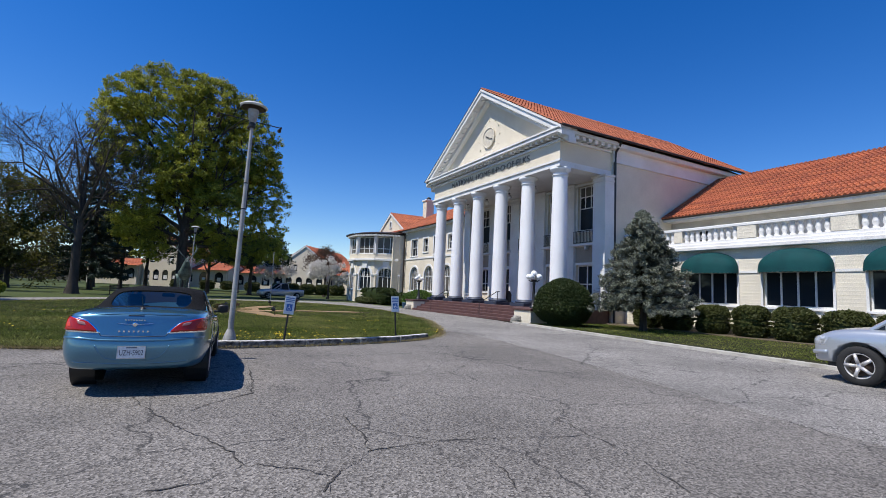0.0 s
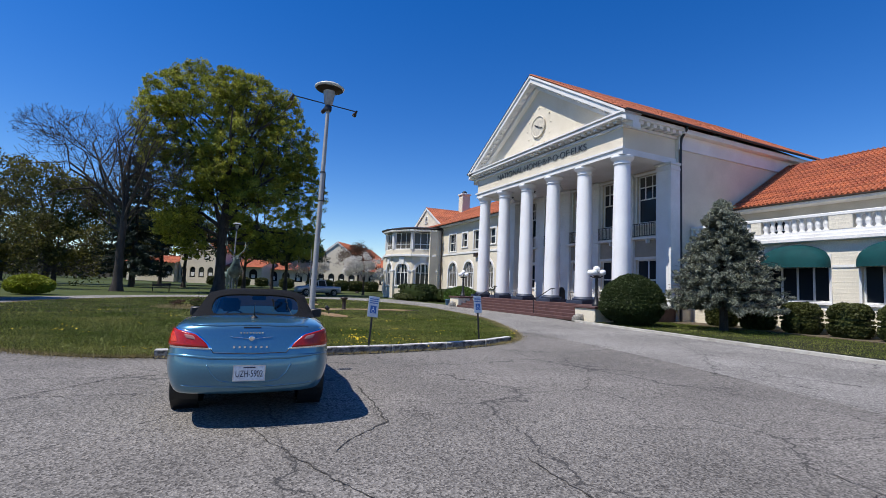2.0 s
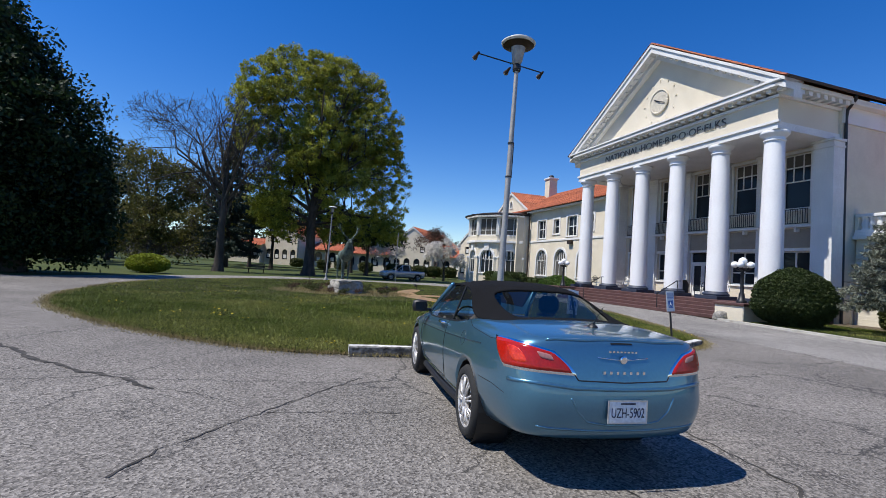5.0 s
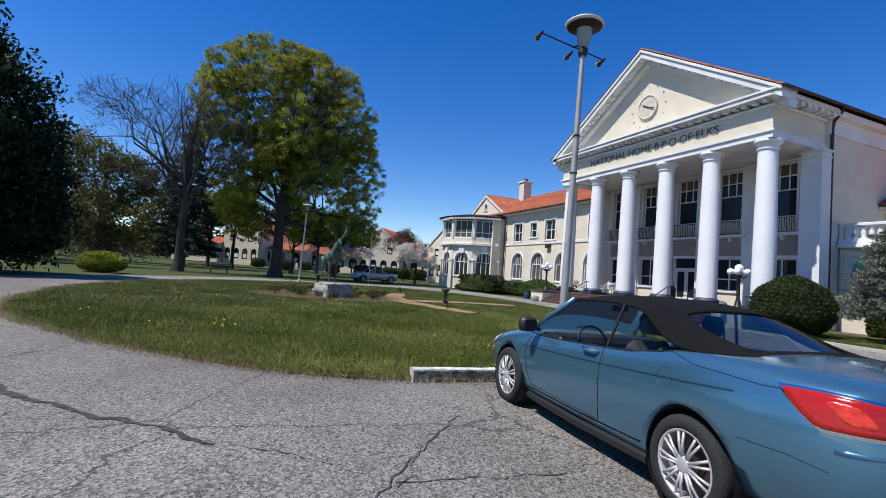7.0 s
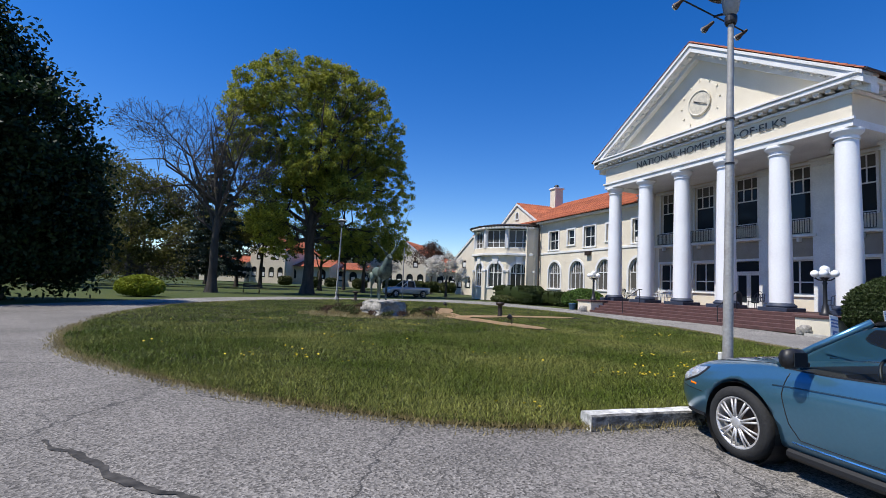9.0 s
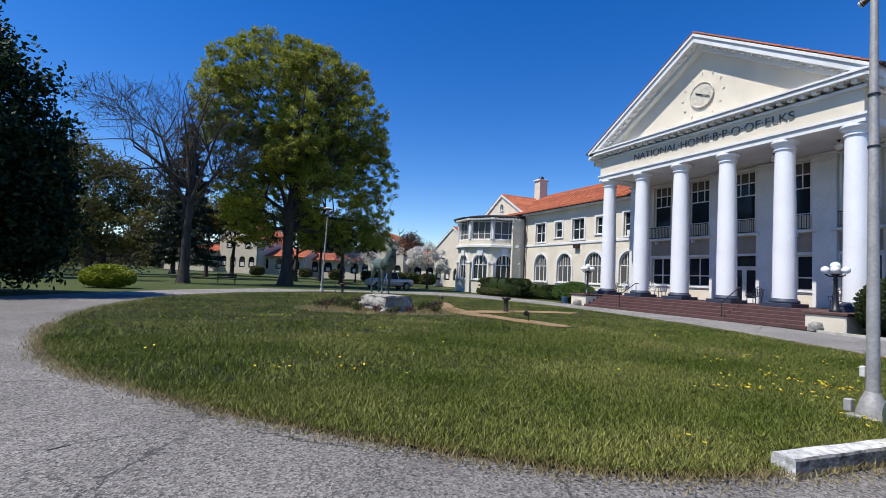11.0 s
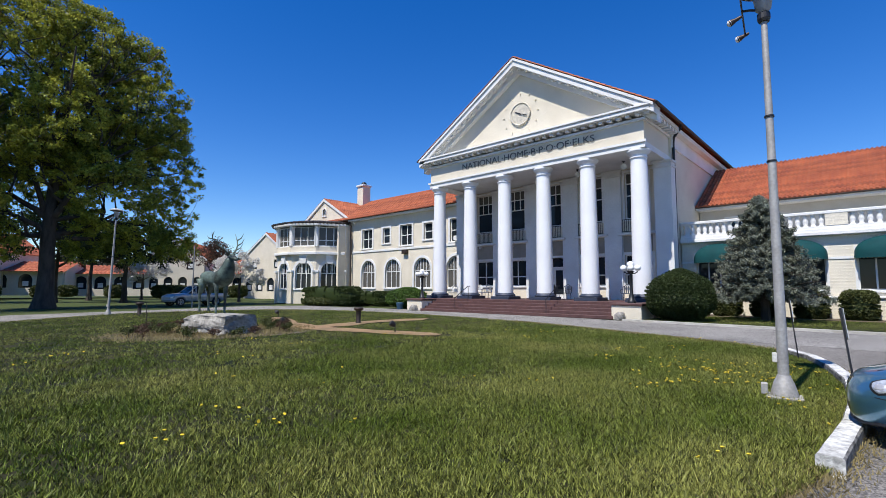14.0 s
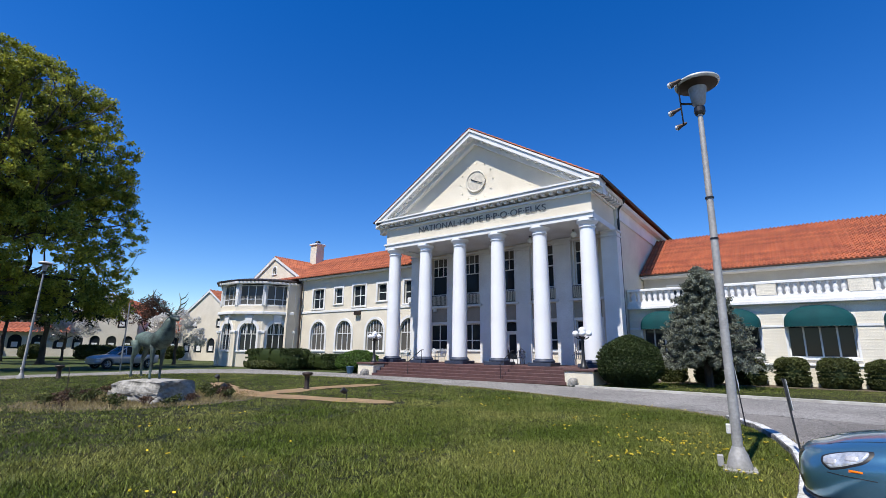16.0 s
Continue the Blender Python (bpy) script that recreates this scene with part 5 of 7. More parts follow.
M.update(
    paint=mat("blue_metallic_paint", (0.082, 0.215, 0.315), 0.28, 0.03, 0.8, metal=0.66, coat=1.0, fine=0.02),
    rub_strip=mat("dark_blue_rub_strip", (0.015, 0.04, 0.065), 0.4, 0.05, 5, coat=0.5),
    silver=mat("silver_metallic_paint", (0.46, 0.49, 0.52), 0.28, 0.03, 0.8, metal=0.5, coat=1.0, fine=0.02),
    greyblue=mat("grey_blue_paint", (0.40, 0.43, 0.47), 0.3, 0.04, 0.8, metal=0.4, coat=1.0, fine=0.02),
    canvas=mat("black_canvas", (0.0075, 0.0075, 0.008), 0.95, 0.15, 4, 0.3, 160, spec=0.15),
    rubber=mat("tyre_rubber", (0.018, 0.018, 0.018), 0.85, 0.2, 8, 0.3, 40),
    chrome=mat("chrome", (0.85, 0.86, 0.88), 0.12, 0.02, 4, metal=1.0, fine=0.01),
    alloy=mat("alloy_rim", (0.62, 0.60, 0.58), 0.42, 0.05, 6, metal=0.5),
    trimblack=mat("black_plastic", (0.012, 0.012, 0.013), 0.5, 0.1, 8),
    seat_cloth=mat("dark_seat_cloth", (0.045, 0.045, 0.05), 0.85, 0.1, 6),
    red=mat("red_lamp_lens", (0.36, 0.014, 0.008), 0.15, 0.05, 14, 0.15, 45, spec=0.5, tint=(0.42, 0.012, 0.006)),
    clearlens=mat("pale_lamp_lens", (0.66, 0.68, 0.70), 0.16, 0.3, 14, 0.4, 30, tint=(0.34, 0.36, 0.38), metal=0.35, coat=1.0),
    redbowl=mat("bright_red_lamp_bowl", (0.72, 0.05, 0.015), 0.12, 0.08, 25, 0.2, 60, spec=0.6, tint=(0.5, 0.02, 0.01)),
    pinklens=mat("pink_reverse_lens", (0.42, 0.20, 0.18), 0.12, 0.15, 30),
    amber=glass_mat("amber_lens", (0.75, 0.16, 0.01), 0.1),
    plate=mat("plate_white", (0.72, 0.74, 0.76), 0.35, 0.04, 20),
    ink=mat("dark_ink", (0.02, 0.025, 0.06), 0.5, 0.05, 20),
    rear_glass=clear_glass("tinted_rear_glass", (0.30, 0.34, 0.36), 1.45),
    car_glass=clear_glass("car_glass", (0.66, 0.73, 0.73)),
)


def text_bm(body, size, depth=0.002, width=None):
    """Letters in the built-in font, standing in the x-z plane and looking to -y."""
    cu = bpy.data.curves.new("letters", 'FONT')
    cu.body, cu.size, cu.align_x, cu.extrude = body, size, 'CENTER', depth
    ob = new("letters", cu)
    dg = bpy.context.evaluated_depsgraph_get()
    me = bpy.data.meshes.new_from_object(ob.evaluated_get(dg))
    bpy.data.objects.remove(ob)
    bm = bmesh.new()
    bm.from_mesh(me)
    bpy.data.meshes.remove(me)
    bmesh.ops.transform(bm, matrix=Matrix.Rotation(radians(90), 4, 'X'), verts=bm.verts)
    if width:
        xs = [v.co.x for v in bm.verts]
        k = width / (max(xs) - min(xs))
        for v in bm.verts:
            v.co.x *= k
    return bm


def loft_body(rings):
    """Closed shell from half sections (x, y, z), mirrored over y = 0."""
    bm = bmesh.new()
    n = len(rings[0])
    for sg in (1, -1):
        vs = [[bm.verts.new((x, sg * y, z)) for x, y, z in r] for r in rings]
        for p, q in zip(vs, vs[1:]):
            for i in range(n - 1):
                bm.faces.new((p[i], p[i + 1], q[i + 1], q[i]))
    bmesh.ops.remove_doubles(bm, verts=bm.verts, dist=0.0005)
    bmesh.ops.dissolve_degenerate(bm, edges=bm.edges, dist=0.0005)
    bmesh.ops.recalc_face_normals(bm, faces=bm.faces)
    return bm


def finished_mesh(bm, subdiv=2, cuts=()):
    """Subdivide the shell and cut wheel arches out of it: (x, z, radius, half track)."""
    me = bpy.data.meshes.new("shell")
    bm.to_mesh(me)
    bm.free()
    ob = new("shell", me)
    md = ob.modifiers.new("sub", 'SUBSURF')
    md.levels = md.render_levels = subdiv
    cutters = []
    for x, z, r, y0, y1 in cuts:
        c = bmesh.new()
        lathe([(r, 0), (r, y1 - y0)], 40, c, m=Matrix.Translation((x, y0, z)) @ Matrix.Rotation(radians(-90), 4, 'X'))
        bmesh.ops.remove_doubles(c, verts=c.verts, dist=0.0001)
        bmesh.ops.recalc_face_normals(c, faces=c.faces)
        cm = bpy.data.meshes.new("cutter")
        c.to_mesh(cm)
        c.free()
        co = new("cutter", cm)
        cutters.append(co)
        bo = ob.modifiers.new("cut", 'BOOLEAN')
        bo.object, bo.operation, bo.solver = co, 'DIFFERENCE', 'EXACT'
    dg = bpy.context.evaluated_depsgraph_get()
    out = bpy.data.meshes.new_from_object(ob.evaluated_get(dg))
    for o in [ob] + cutters:
        bpy.data.objects.remove(o)
    out.polygons.foreach_set("use_smooth", [True] * len(out.polygons))
    return out


def S(x, zb, ws, zs, wm, zm, wc, zc, wb, zbelt, wd, zd, zcen):
    return [(x, 0, zb), (x, ws - 0.08, zb), (x, ws, zs), (x, wm, zm), (x, wc, zc), (x, wb, zbelt), (x, wd, zd), (x, 0, zcen)]


def mesh_object(name, me, material, parent, label=""):
    me.materials.clear()
    me.materials.append(material)
    ob = new(name, me)
    ob.parent = parent
    return tagged(ob, label)


def patch(bvh, corners, nu=10, nv=6, lift=0.006, out=None, rounded=0.0):
    """Thin skin laid on a surface: four corner points, spread out and drawn to the nearest surface."""
    a, b, c, d = [Vector(p) for p in corners]
    bm = bmesh.new()
    grid = []
    for j in range(nv + 1):
        row = []
        for i in range(nu + 1):
            s, t = i / nu, j / nv
            if rounded:
                u, w = 2 * s - 1, 2 * t - 1
                s, t = 0.5 + 0.5 * u * math.sqrt(1 - rounded * w * w / 2), 0.5 + 0.5 * w * math.sqrt(1 - rounded * u * u / 2)
            s2 = s
            p = a.lerp(b, s2).lerp(d.lerp(c, s2), t)
            hit, nrm, _, _ = bvh.find_nearest(p)
            if out is not None:                # seen from outside along that way
                h2, n2, _, _ = bvh.ray_cast(p + out, -out)
                if h2 is not None:
                    hit, nrm = h2, n2
            row.append(bm.verts.new(hit + nrm * lift * (1.0 if 0 < i < nu and 0 < j < nv else 0.1)))
        grid.append(row)
    for p, q in zip(grid, grid[1:]):
        for i in range(nu):
            bm.faces.new((p[i], p[i + 1], q[i + 1], q[i]))
    bmesh.ops.recalc_face_normals(bm, faces=bm.faces)
    return bm


def seam(bvh, pts, r=0.004, lift=0.0, n=8):
    """A thin line along a surface."""
    out = []
    P = [Vector(p) for p in pts]
    for a, b in zip(P, P[1:]):
        for i in range(n):
            hit, nrm, _, _ = bvh.find_nearest(a.lerp(b, i / n))
            out.append(hit + nrm * lift)
    hit, nrm, _, _ = bvh.find_nearest(P[-1])
    out.append(hit + nrm * lift)
    return tube(out, r, 5)


def wheel(parent, x, y, r, rim_r, width, spokes, twin=True):
    """Tyre, rim with spokes and hub; the outer side looks along y's sign."""
    sg = 1 if y > 0 else -1
    w = new("wheel")
    w.parent = parent
    w.matrix_local = pose(x, y, r, -90 * sg, 0, 0)     # axle along the outward side
    h = width / 2
    part("tyre", lathe([(rim_r, -h), (r - 0.03, -h), (r, -h + 0.04), (r, h - 0.04), (r - 0.025, h - 0.004), (rim_r + 0.02, h), (rim_r, h - 0.012), (rim_r, -h)], 40, cap=False), M["rubber"], w, "black rubber tyre", smooth=True)
    part("rim", lathe([(rim_r + .004, h - 0.012), (rim_r - 0.012, h - 0.008), (rim_r - 0.02, h - 0.03), (rim_r - 0.025, -h)], 40, cap=False), M["alloy"], w, "silver alloy rim", smooth=True)
    part("brake_disc", lathe([(rim_r - 0.05, -0.02), (rim_r - 0.05, 0.0)], 28), M["gutter"], w)
    bm = bmesh.new()
    for i in range(spokes):
        for o in ((-0.11, 0.11) if twin else (0,)):
            a = 2 * math.pi * i / spokes + o
            d = Vector((math.cos(a), math.sin(a), 0))
            a0 = 2 * math.pi * i / spokes + o * 0.9
            d0 = Vector((math.cos(a0), math.sin(a0), 0))
            tube([d0 * 0.05 + Vector((0, 0, h - 0.012)), d * (rim_r * .6) + Vector((0, 0, h - 0.008)), d * (rim_r - 0.008) + Vector((0, 0, h - 0.022))], [0.013, 0.010, 0.011] if twin else [0.04, 0.034, 0.034], 6, bm)
    part("spokes", bm, M["alloy"], w, smooth=True)
    part("hub_cap", lathe([(0.062, h - 0.03), (0.062, h - 0.004), (0.04, h + 0.004), (0.01, h + 0.006)], 20), M["alloy"], w, smooth=True)
    return w


def convertible(m):
    car = thing("convertible_car", m, "light blue metallic convertible with a closed black canvas top", "car")
    zz = lambda xs, ys, zs: [(x, y, z) for x, y, z in zip(xs, ys, zs)]
    Z0 = [.36, .33, .40, .58, .742, 1.03, 1.105, 1.125]
    rings = [
        zz([.30, .13, .045, .0, .02, .085, .11, .30], [0] * 8, Z0),
        zz([.30, .14, .055, .01, .03, .092, .12, .30], [0, .30, .32, .33, .33, .33, .33, 0], Z0),
        zz([.32, .17, .085, .045, .06, .12, .15, .32], [0, .56, .60, .62, .62, .615, .595, 0], Z0),
        zz([.33, .24, .17, .13, .145, .20, .23, .33], [0, .70, .745, .79, .785, .77, .72, 0], Z0),
        S(.36, .30, .79, .38, .865, .58, .865, .75, .825, 1.03, .75, 1.115, 1.135),
        S(.70, .26, .82, .34, .90, .58, .90, .80, .845, 1.045, .75, 1.135, 1.165),
        S(1.17, .20, .84, .30, .91, .57, .905, .835, .845, 1.085, .76, 1.13, 1.16),
        S(1.50, .18, .84, .27, .90, .56, .90, .83, .815, 1.10, .74, 1.08, 1.02),
        S(1.75, .18, .84, .26, .895, .56, .895, .825, .81, 1.085, .76, .90, .78),
        S(2.4, .18, .84, .26, .89, .56, .89, .82, .805, 1.035, .76, .78, .70),
        S(3.2, .18, .84, .26, .89, .56, .89, .80, .80, .97, .75, .78, .72),
        S(3.58, .18, .84, .27, .895, .55, .895, .78, .80, .94, .72, .91, .925),
        S(3.80, .19, .84, .29, .90, .55, .90, .76, .80, .915, .60, .945, .97),
        S(4.15, .20, .82, .30, .895, .53, .89, .72, .775, .865, .52, .91, .94),
        S(4.5, .20, .77, .28, .84, .49, .83, .66, .70, .78, .46, .83, .86),
        zz([4.6, 4.66, 4.70, 4.72, 4.70, 4.66, 4.62, 4.6], [0, .56, .60, .66, .64, .52, .36, 0], [.2, .2, .26, .45, .59, .71, .76, .78]),
        zz([4.6, 4.78, 4.83, 4.86, 4.84, 4.80, 4.75, 4.6], [0, .36, .40, .44, .43, .36, .26, 0], [.2, .2, .25, .44, .57, .68, .73, .78]),
        zz([4.6, 4.83, 4.89, 4.92, 4.90, 4.85, 4.80, 4.6], [0] * 8, [.2, .2, .25, .44, .57, .67, .72, .78]),
    ]
    fx = lambda x: x + 0.24 * max(0.0, min(1.0, (x - 4.15) / 0.5))      # long nose
    rings = [[(fx(x), y, z) for x, y, z in r] for r in rings]
    R, XR, XF = 0.333, 1.20, 4.0
    me = finished_mesh(loft_body(rings), 2, [(XR, R + .01, 0.395, 0.55, 1.2), (XR, R + .01, 0.395, -1.2, -0.55), (XF, R + .01, 0.395, 0.55, 1.2), (XF, R + .01, 0.395, -1.2, -0.55)])
    tmp = bmesh.new()
    tmp.from_mesh(me)
    bvh = BVHTree.FromBMesh(tmp)
    tmp.free()
    body = mesh_object("body", me, M["paint"], car, "light blue metallic body shell")
    part("underbody", B(0.75, 4.6, -0.62, 0.62, 0.24, 0.5, 0.05), M["trimblack"], car)
    for x in (XR, XF):
        for sg in (1, -1):
            part("wheel_liner", lathe([(0.378, 0), (0.378, 0.3)], 24, m=pose(x, sg * 0.72 - 0.15, R, -90, 0, 0), cap=False), M["trimblack"], car)
            wheel(car, x, sg * 0.795, R, 0.236, 0.205, 9)
    # canvas top
    st = [(max(x, 1.92 - (1.92 - x) * .85), w, a, b) for x, w, a, b in ((3.05, .585, 1.335, 1.40), (2.95, .615, 1.36, 1.425), (2.6, .645, 1.385, 1.455), (2.2, .655, 1.385, 1.46), (1.90, .665, 1.35, 1.44), (1.74, .705, 1.255, 1.425), (1.55, .745, 1.165, 1.385),
          (1.30, .775, 1.095, 1.305), (1.05, .75, 1.11, 1.215), (.86, .67, 1.125, 1.16), (.80, .60, 1.13, 1.145))]
    bm = bmesh.new()
    nv = 24
    rows = []
    for x, w, ze, zc in st:
        row = []
        for i in range(nv + 1):
            v = -1 + 2 * i / nv
            e = 2.6 + 1.2 * max(0, min(1, (zc - ze - 0.06) / 0.2))
            row.append(bm.verts.new((x - 0.05 * v * v * (1 if x < 1.2 else 0), w * math.copysign(abs(v) ** 0.85, v), ze + (zc - ze) * (1 - abs(v) ** e))))
        rows.append(row)
    lo, hi, c0, c1 = 6, 9, 4, 20        # the rear window is an opening in the canvas
    pane = [[v.co.copy() for v in row[c0:c1 + 1]] for row in rows[lo:hi + 1]]
    for j, (p, q) in enumerate(zip(rows, rows[1:])):
        for i in range(nv):
            if not (lo <= j < hi and c0 <= i < c1):
                bm.faces.new((p[i], p[i + 1], q[i + 1], q[i]))
    bmesh.ops.delete(bm, geom=[v for v in bm.verts if not v.link_faces], context='VERTS')
    bmesh.ops.recalc_face_normals(bm, faces=bm.faces)
    if sum(f.normal.z for f in bm.faces) < 0:
        bmesh.ops.reverse_faces(bm, faces=bm.faces)
    me = finished_mesh(bm, 2)
    tmp = bmesh.new()
    tmp.from_mesh(me)
    bmesh.ops.solidify(tmp, geom=list(tmp.faces), thickness=0.015)
    top = part("canvas_top", tmp, M["canvas"], car, "taut black canvas top", smooth=True)
    bpy.data.meshes.remove(me)
    bm = bmesh.new()
    gv = [[bm.verts.new(c - Vector((0, 0, .012))) for c in row] for row in pane]
    for p, q in zip(gv, gv[1:]):
        for i in range(len(p) - 1):
            bm.faces.new((p[i], p[i + 1], q[i + 1], q[i]))
    rw = part("rear_window", bm, M["rear_glass"], top, "tinted rear window", smooth=True)
    rw.visible_shadow = False
    # side glass, windscreen and pillars
    for sg in (1, -1):
        y = lambda v: sg * v
        bm = bmesh.new()
        lo = [(3.60, .77, .87), (3.1, .79, .90), (2.18, .79, .98), (1.56, .79, 1.06)]
        hi = [(3.50, .755, .99), (3.02, .60, 1.345), (2.16, .655, 1.375), (1.82, .685, 1.30)]
        a = [bm.verts.new((p[0], y(p[1]), p[2])) for p in lo]
        b = [bm.verts.new((p[0], y(p[1]), p[2])) for p in hi]
        for i in range(3):
            bm.faces.new((a[i], a[i + 1], b[i + 1], b[i]))
        part("side_window", bm, M["car_glass"], car).visible_shadow = False
        part("window_seal", seam(bvh, [(3.6, y(.79), .94), (3.1, y(.80), .98), (2.4, y(.80), 1.035), (1.52, y(.80), 1.10)], 0.011), M["trimblack"], car)
        part("door_pillar", tube([(2.22, y(.79), .95), (2.15, y(.66), 1.375)], 0.014, 6), M["trimblack"], car)
        part("windscreen_pillar", tube([(3.68, y(.755), .93), (3.4, y(.68), 1.13), (3.03, y(.60), 1.365)], 0.028, 8), M["paint"], car, smooth=True)
        # mirror
        mir = part("door_mirror", lathe([(0.02, -.1), (0.075, -.085), (0.085, 0), (0.075, .085), (0.02, .1)], 16, m=Matrix.Translation((3.38, y(.97), 1.03)) @ Matrix.Rotation(radians(90), 4, 'X') @ Matrix.Diagonal((0.75, 1, 1.05, 1))), M["trimblack"], car, "black door mirror", smooth=True)
        part("mirror_foot", B(3.36, 3.42, min(y(.80), y(.92)), max(y(.80), y(.92)), .96, 1.0, 0.01), M["trimblack"], mir)
        part("mirror_glass", B(3.312, 3.318, y(.97) - .07, y(.97) + .07, .975, 1.085), M["window_glass"], mir)
        # seams, handle, cap, strips
        d = part("door_seam", seam(bvh, [(3.52, y(.9), .93), (3.55, y(.95), .7), (3.50, y(.95), .45), (3.42, y(.9), .33)], 0.005), M["trimblack"], car)
        part("door_seam", seam(bvh, [(2.19, y(.85), 1.05), (2.18, y(.95), .75), (2.18, y(.95), .45), (2.21, y(.9), .31)], 0.005), M["trimblack"], car)
        part("door_seam", seam(bvh, [(3.42, y(.9), .33), (2.7, y(.9), .315), (2.21, y(.9), .31)], 0.004), M["trimblack"], car)
        part("rub_strip", seam(bvh, [(3.64, y(.95), .785), (2.9, y(.95), .815), (2.17, y(.95), .85), (1.4, y(.95), .90), (.85, y(.95), .945)], 0.0085, -0.002, 12), M["rub_strip"], car)
        part("sill_strip", seam(bvh, [(3.5, y(.95), .275), (2.5, y(.95), .27), (1.66, y(.95), .29)], 0.009), M["chrome"], car, "thin bright sill strip")
        # added black bar, drawn in place of the dark shade beneath the sill
        part("sill_shade_bar", tube([(3.56, y(.79), .20), (2.6, y(.80), .19), (1.62, y(.79), .20)], .045, 8), M["trimblack"], car, "added black bar for the shade under the sill")
        part("bumper_seam", seam(bvh, [(.80, y(.95), .66), (.5, y(.95), .665), (.30, y(.9), .64)], 0.0025), M["trimblack"], car)
        h = part("door_handle", tube([(2.46, y(.862), .93), (2.42, y(.893), .935), (2.28, y(.893), .938), (2.23, y(.862), .938)], [.014, .017, .017, .014], 8), M["chrome"], car, "chrome door handle", smooth=True)
        if sg > 0:
            cap = [(1.417 + .078 * math.cos(2 * math.pi * i / 24), .93, .905 + .078 * math.sin(2 * math.pi * i / 24)) for i in range(25)]
            part("fuel_cap_seam", seam(bvh, cap, 0.0028, 0, 2), M["rub_strip"], car)
        part("deck_seam", seam(bvh, [(1.50, y(.80), 1.10), (1.2, y(.86), 1.03), (.7, y(.86), 1.01), (.45, y(.85), 1.03)], 0.003), M["trimblack"], car)
        # rear lamps wrap round the corner
        side = Vector((-.8, sg * .55, .15))
        lamp = [(.60, y(.85), 1.045), (.10, y(.55), .995), (.07, y(.37), .835), (.37, y(.86), .84)]
        part("lamp_bezel", patch(bvh, [(.62, y(.85), 1.055), (.095, y(.54), 1.006), (.06, y(.345), .822), (.355, y(.86), .826)], 28, 12, 0.006, side, 0.3), M["chrome"], car, "thin bright lamp rim", smooth=True)
        lens = part("tail_lamp", patch(bvh, lamp, 28, 12, 0.016, side, 0.32), M["red"], car, "large red tail lamp", smooth=True)
        q = lambda u, w: tuple(Vector(lamp[0]).lerp(Vector(lamp[1]), u).lerp(Vector(lamp[3]).lerp(Vector(lamp[2]), u), w))
        for u0, u1, w0, w1 in ((.22, .50, .14, .86),):
            part("lamp_bowl", patch(bvh, [q(u0, w0), q(u1, w0), q(u1, w1), q(u0, w1)], 10, 8, 0.0185, side, 0.95), M["redbowl"], lens, "round bright red lamp bowl", smooth=True)
        part("reverse_lens", patch(bvh, [q(.60, .14), q(.90, .16), q(.84, .52), q(.60, .50)], 8, 6, 0.02, Vector((-.95, sg * .25, .1)), 0.6), M["pinklens"], lens, "pale reversing lens", smooth=True)
        fwd = Vector((.55, sg * .65, .25))
        part("lamp_bezel", patch(bvh, [(4.44, y(.805), .828), (4.895, y(.565), .672), (4.835, y(.745), .54), (4.525, y(.86), .675)], 18, 10, 0.006, fwd, 0.6), M["trimblack"], car, "dark head lamp surround", smooth=True)
        part("bumper_seam", seam(bvh, [(4.84, y(.73), .535), (4.70, y(.82), .53), (4.45, y(.88), .52)], 0.004), M["trimblack"], car)
        part("lower_lip", seam(bvh, [(5.12, y(.02), .23), (5.05, y(.40), .225), (4.80, y(.72), .225), (4.5, y(.80), .23)], 0.022), M["trimblack"], car, "black lower bumper lip")
        hl = part("head_lamp", patch(bvh, [(4.47, y(.80), .815), (4.87, y(.58), .665), (4.82, y(.74), .555), (4.55, y(.85), .685)], 18, 10, 0.014, fwd, 0.62), M["clearlens"], car, "clear swept-back head lamp", smooth=True)
        for c in ((4.78, .70, .635), (4.63, .775, .70)):
            part("reflector", patch(bvh, [(c[0] - .07, y(c[1] + .03), c[2] + .045), (c[0] + .06, y(c[1] - .03), c[2] + .03), (c[0] + .05, y(c[1] - .01), c[2] - .045), (c[0] - .06, y(c[1] + .04), c[2] - .035)], 8, 6, 0.017, fwd, 0.95), M["alloy"], hl, "bright round reflector", smooth=True)
        part("side_marker", patch(bvh, [(4.66, y(.82), .60), (4.55, y(.86), .60), (4.55, y(.86), .575), (4.66, y(.82), .575)], 4, 3, 0.008), M["amber"], car, "orange side marker")
        # seats
        s = new("front_seat")
        s.parent = car
        s.matrix_local = pose(2.55, y(.37), .55)
        part("cushion", B(-.25, .28, -.24, .24, -.1, .12, 0.05), M["seat_cloth"], s)
        part("backrest", B(-.36, -.2, -.24, .24, 0.05, .58, 0.06, m=Matrix.Rotation(radians(-14), 4, 'Y')), M["seat_cloth"], s)
        part("headrest", B(-.46, -.36, -.13, .13, .56, .76, 0.045), M["seat_cloth"], s)
    bm = bmesh.new()
    rws = []
    for t in np.linspace(0, 1, 6):
        x0, w0, z0 = 3.70 + (3.04 - 3.70) * t, .74 + (.585 - .74) * t, .945 + (1.375 - .945) * t
        rws.append([bm.verts.new((x0 - 0.10 * v * v + 0.06, w0 * v, z0)) for v in np.linspace(-1, 1, 11)])
    for p, q in zip(rws, rws[1:]):
        for i in range(10):
            bm.faces.new((p[i], p[i + 1], q[i + 1], q[i]))
    part("windscreen", bm, M["car_glass"], car, smooth=True).visible_shadow = False
    part("dashboard", B(3.15, 3.62, -.70, .70, .70, .93, 0.06), M["trimblack"], car)
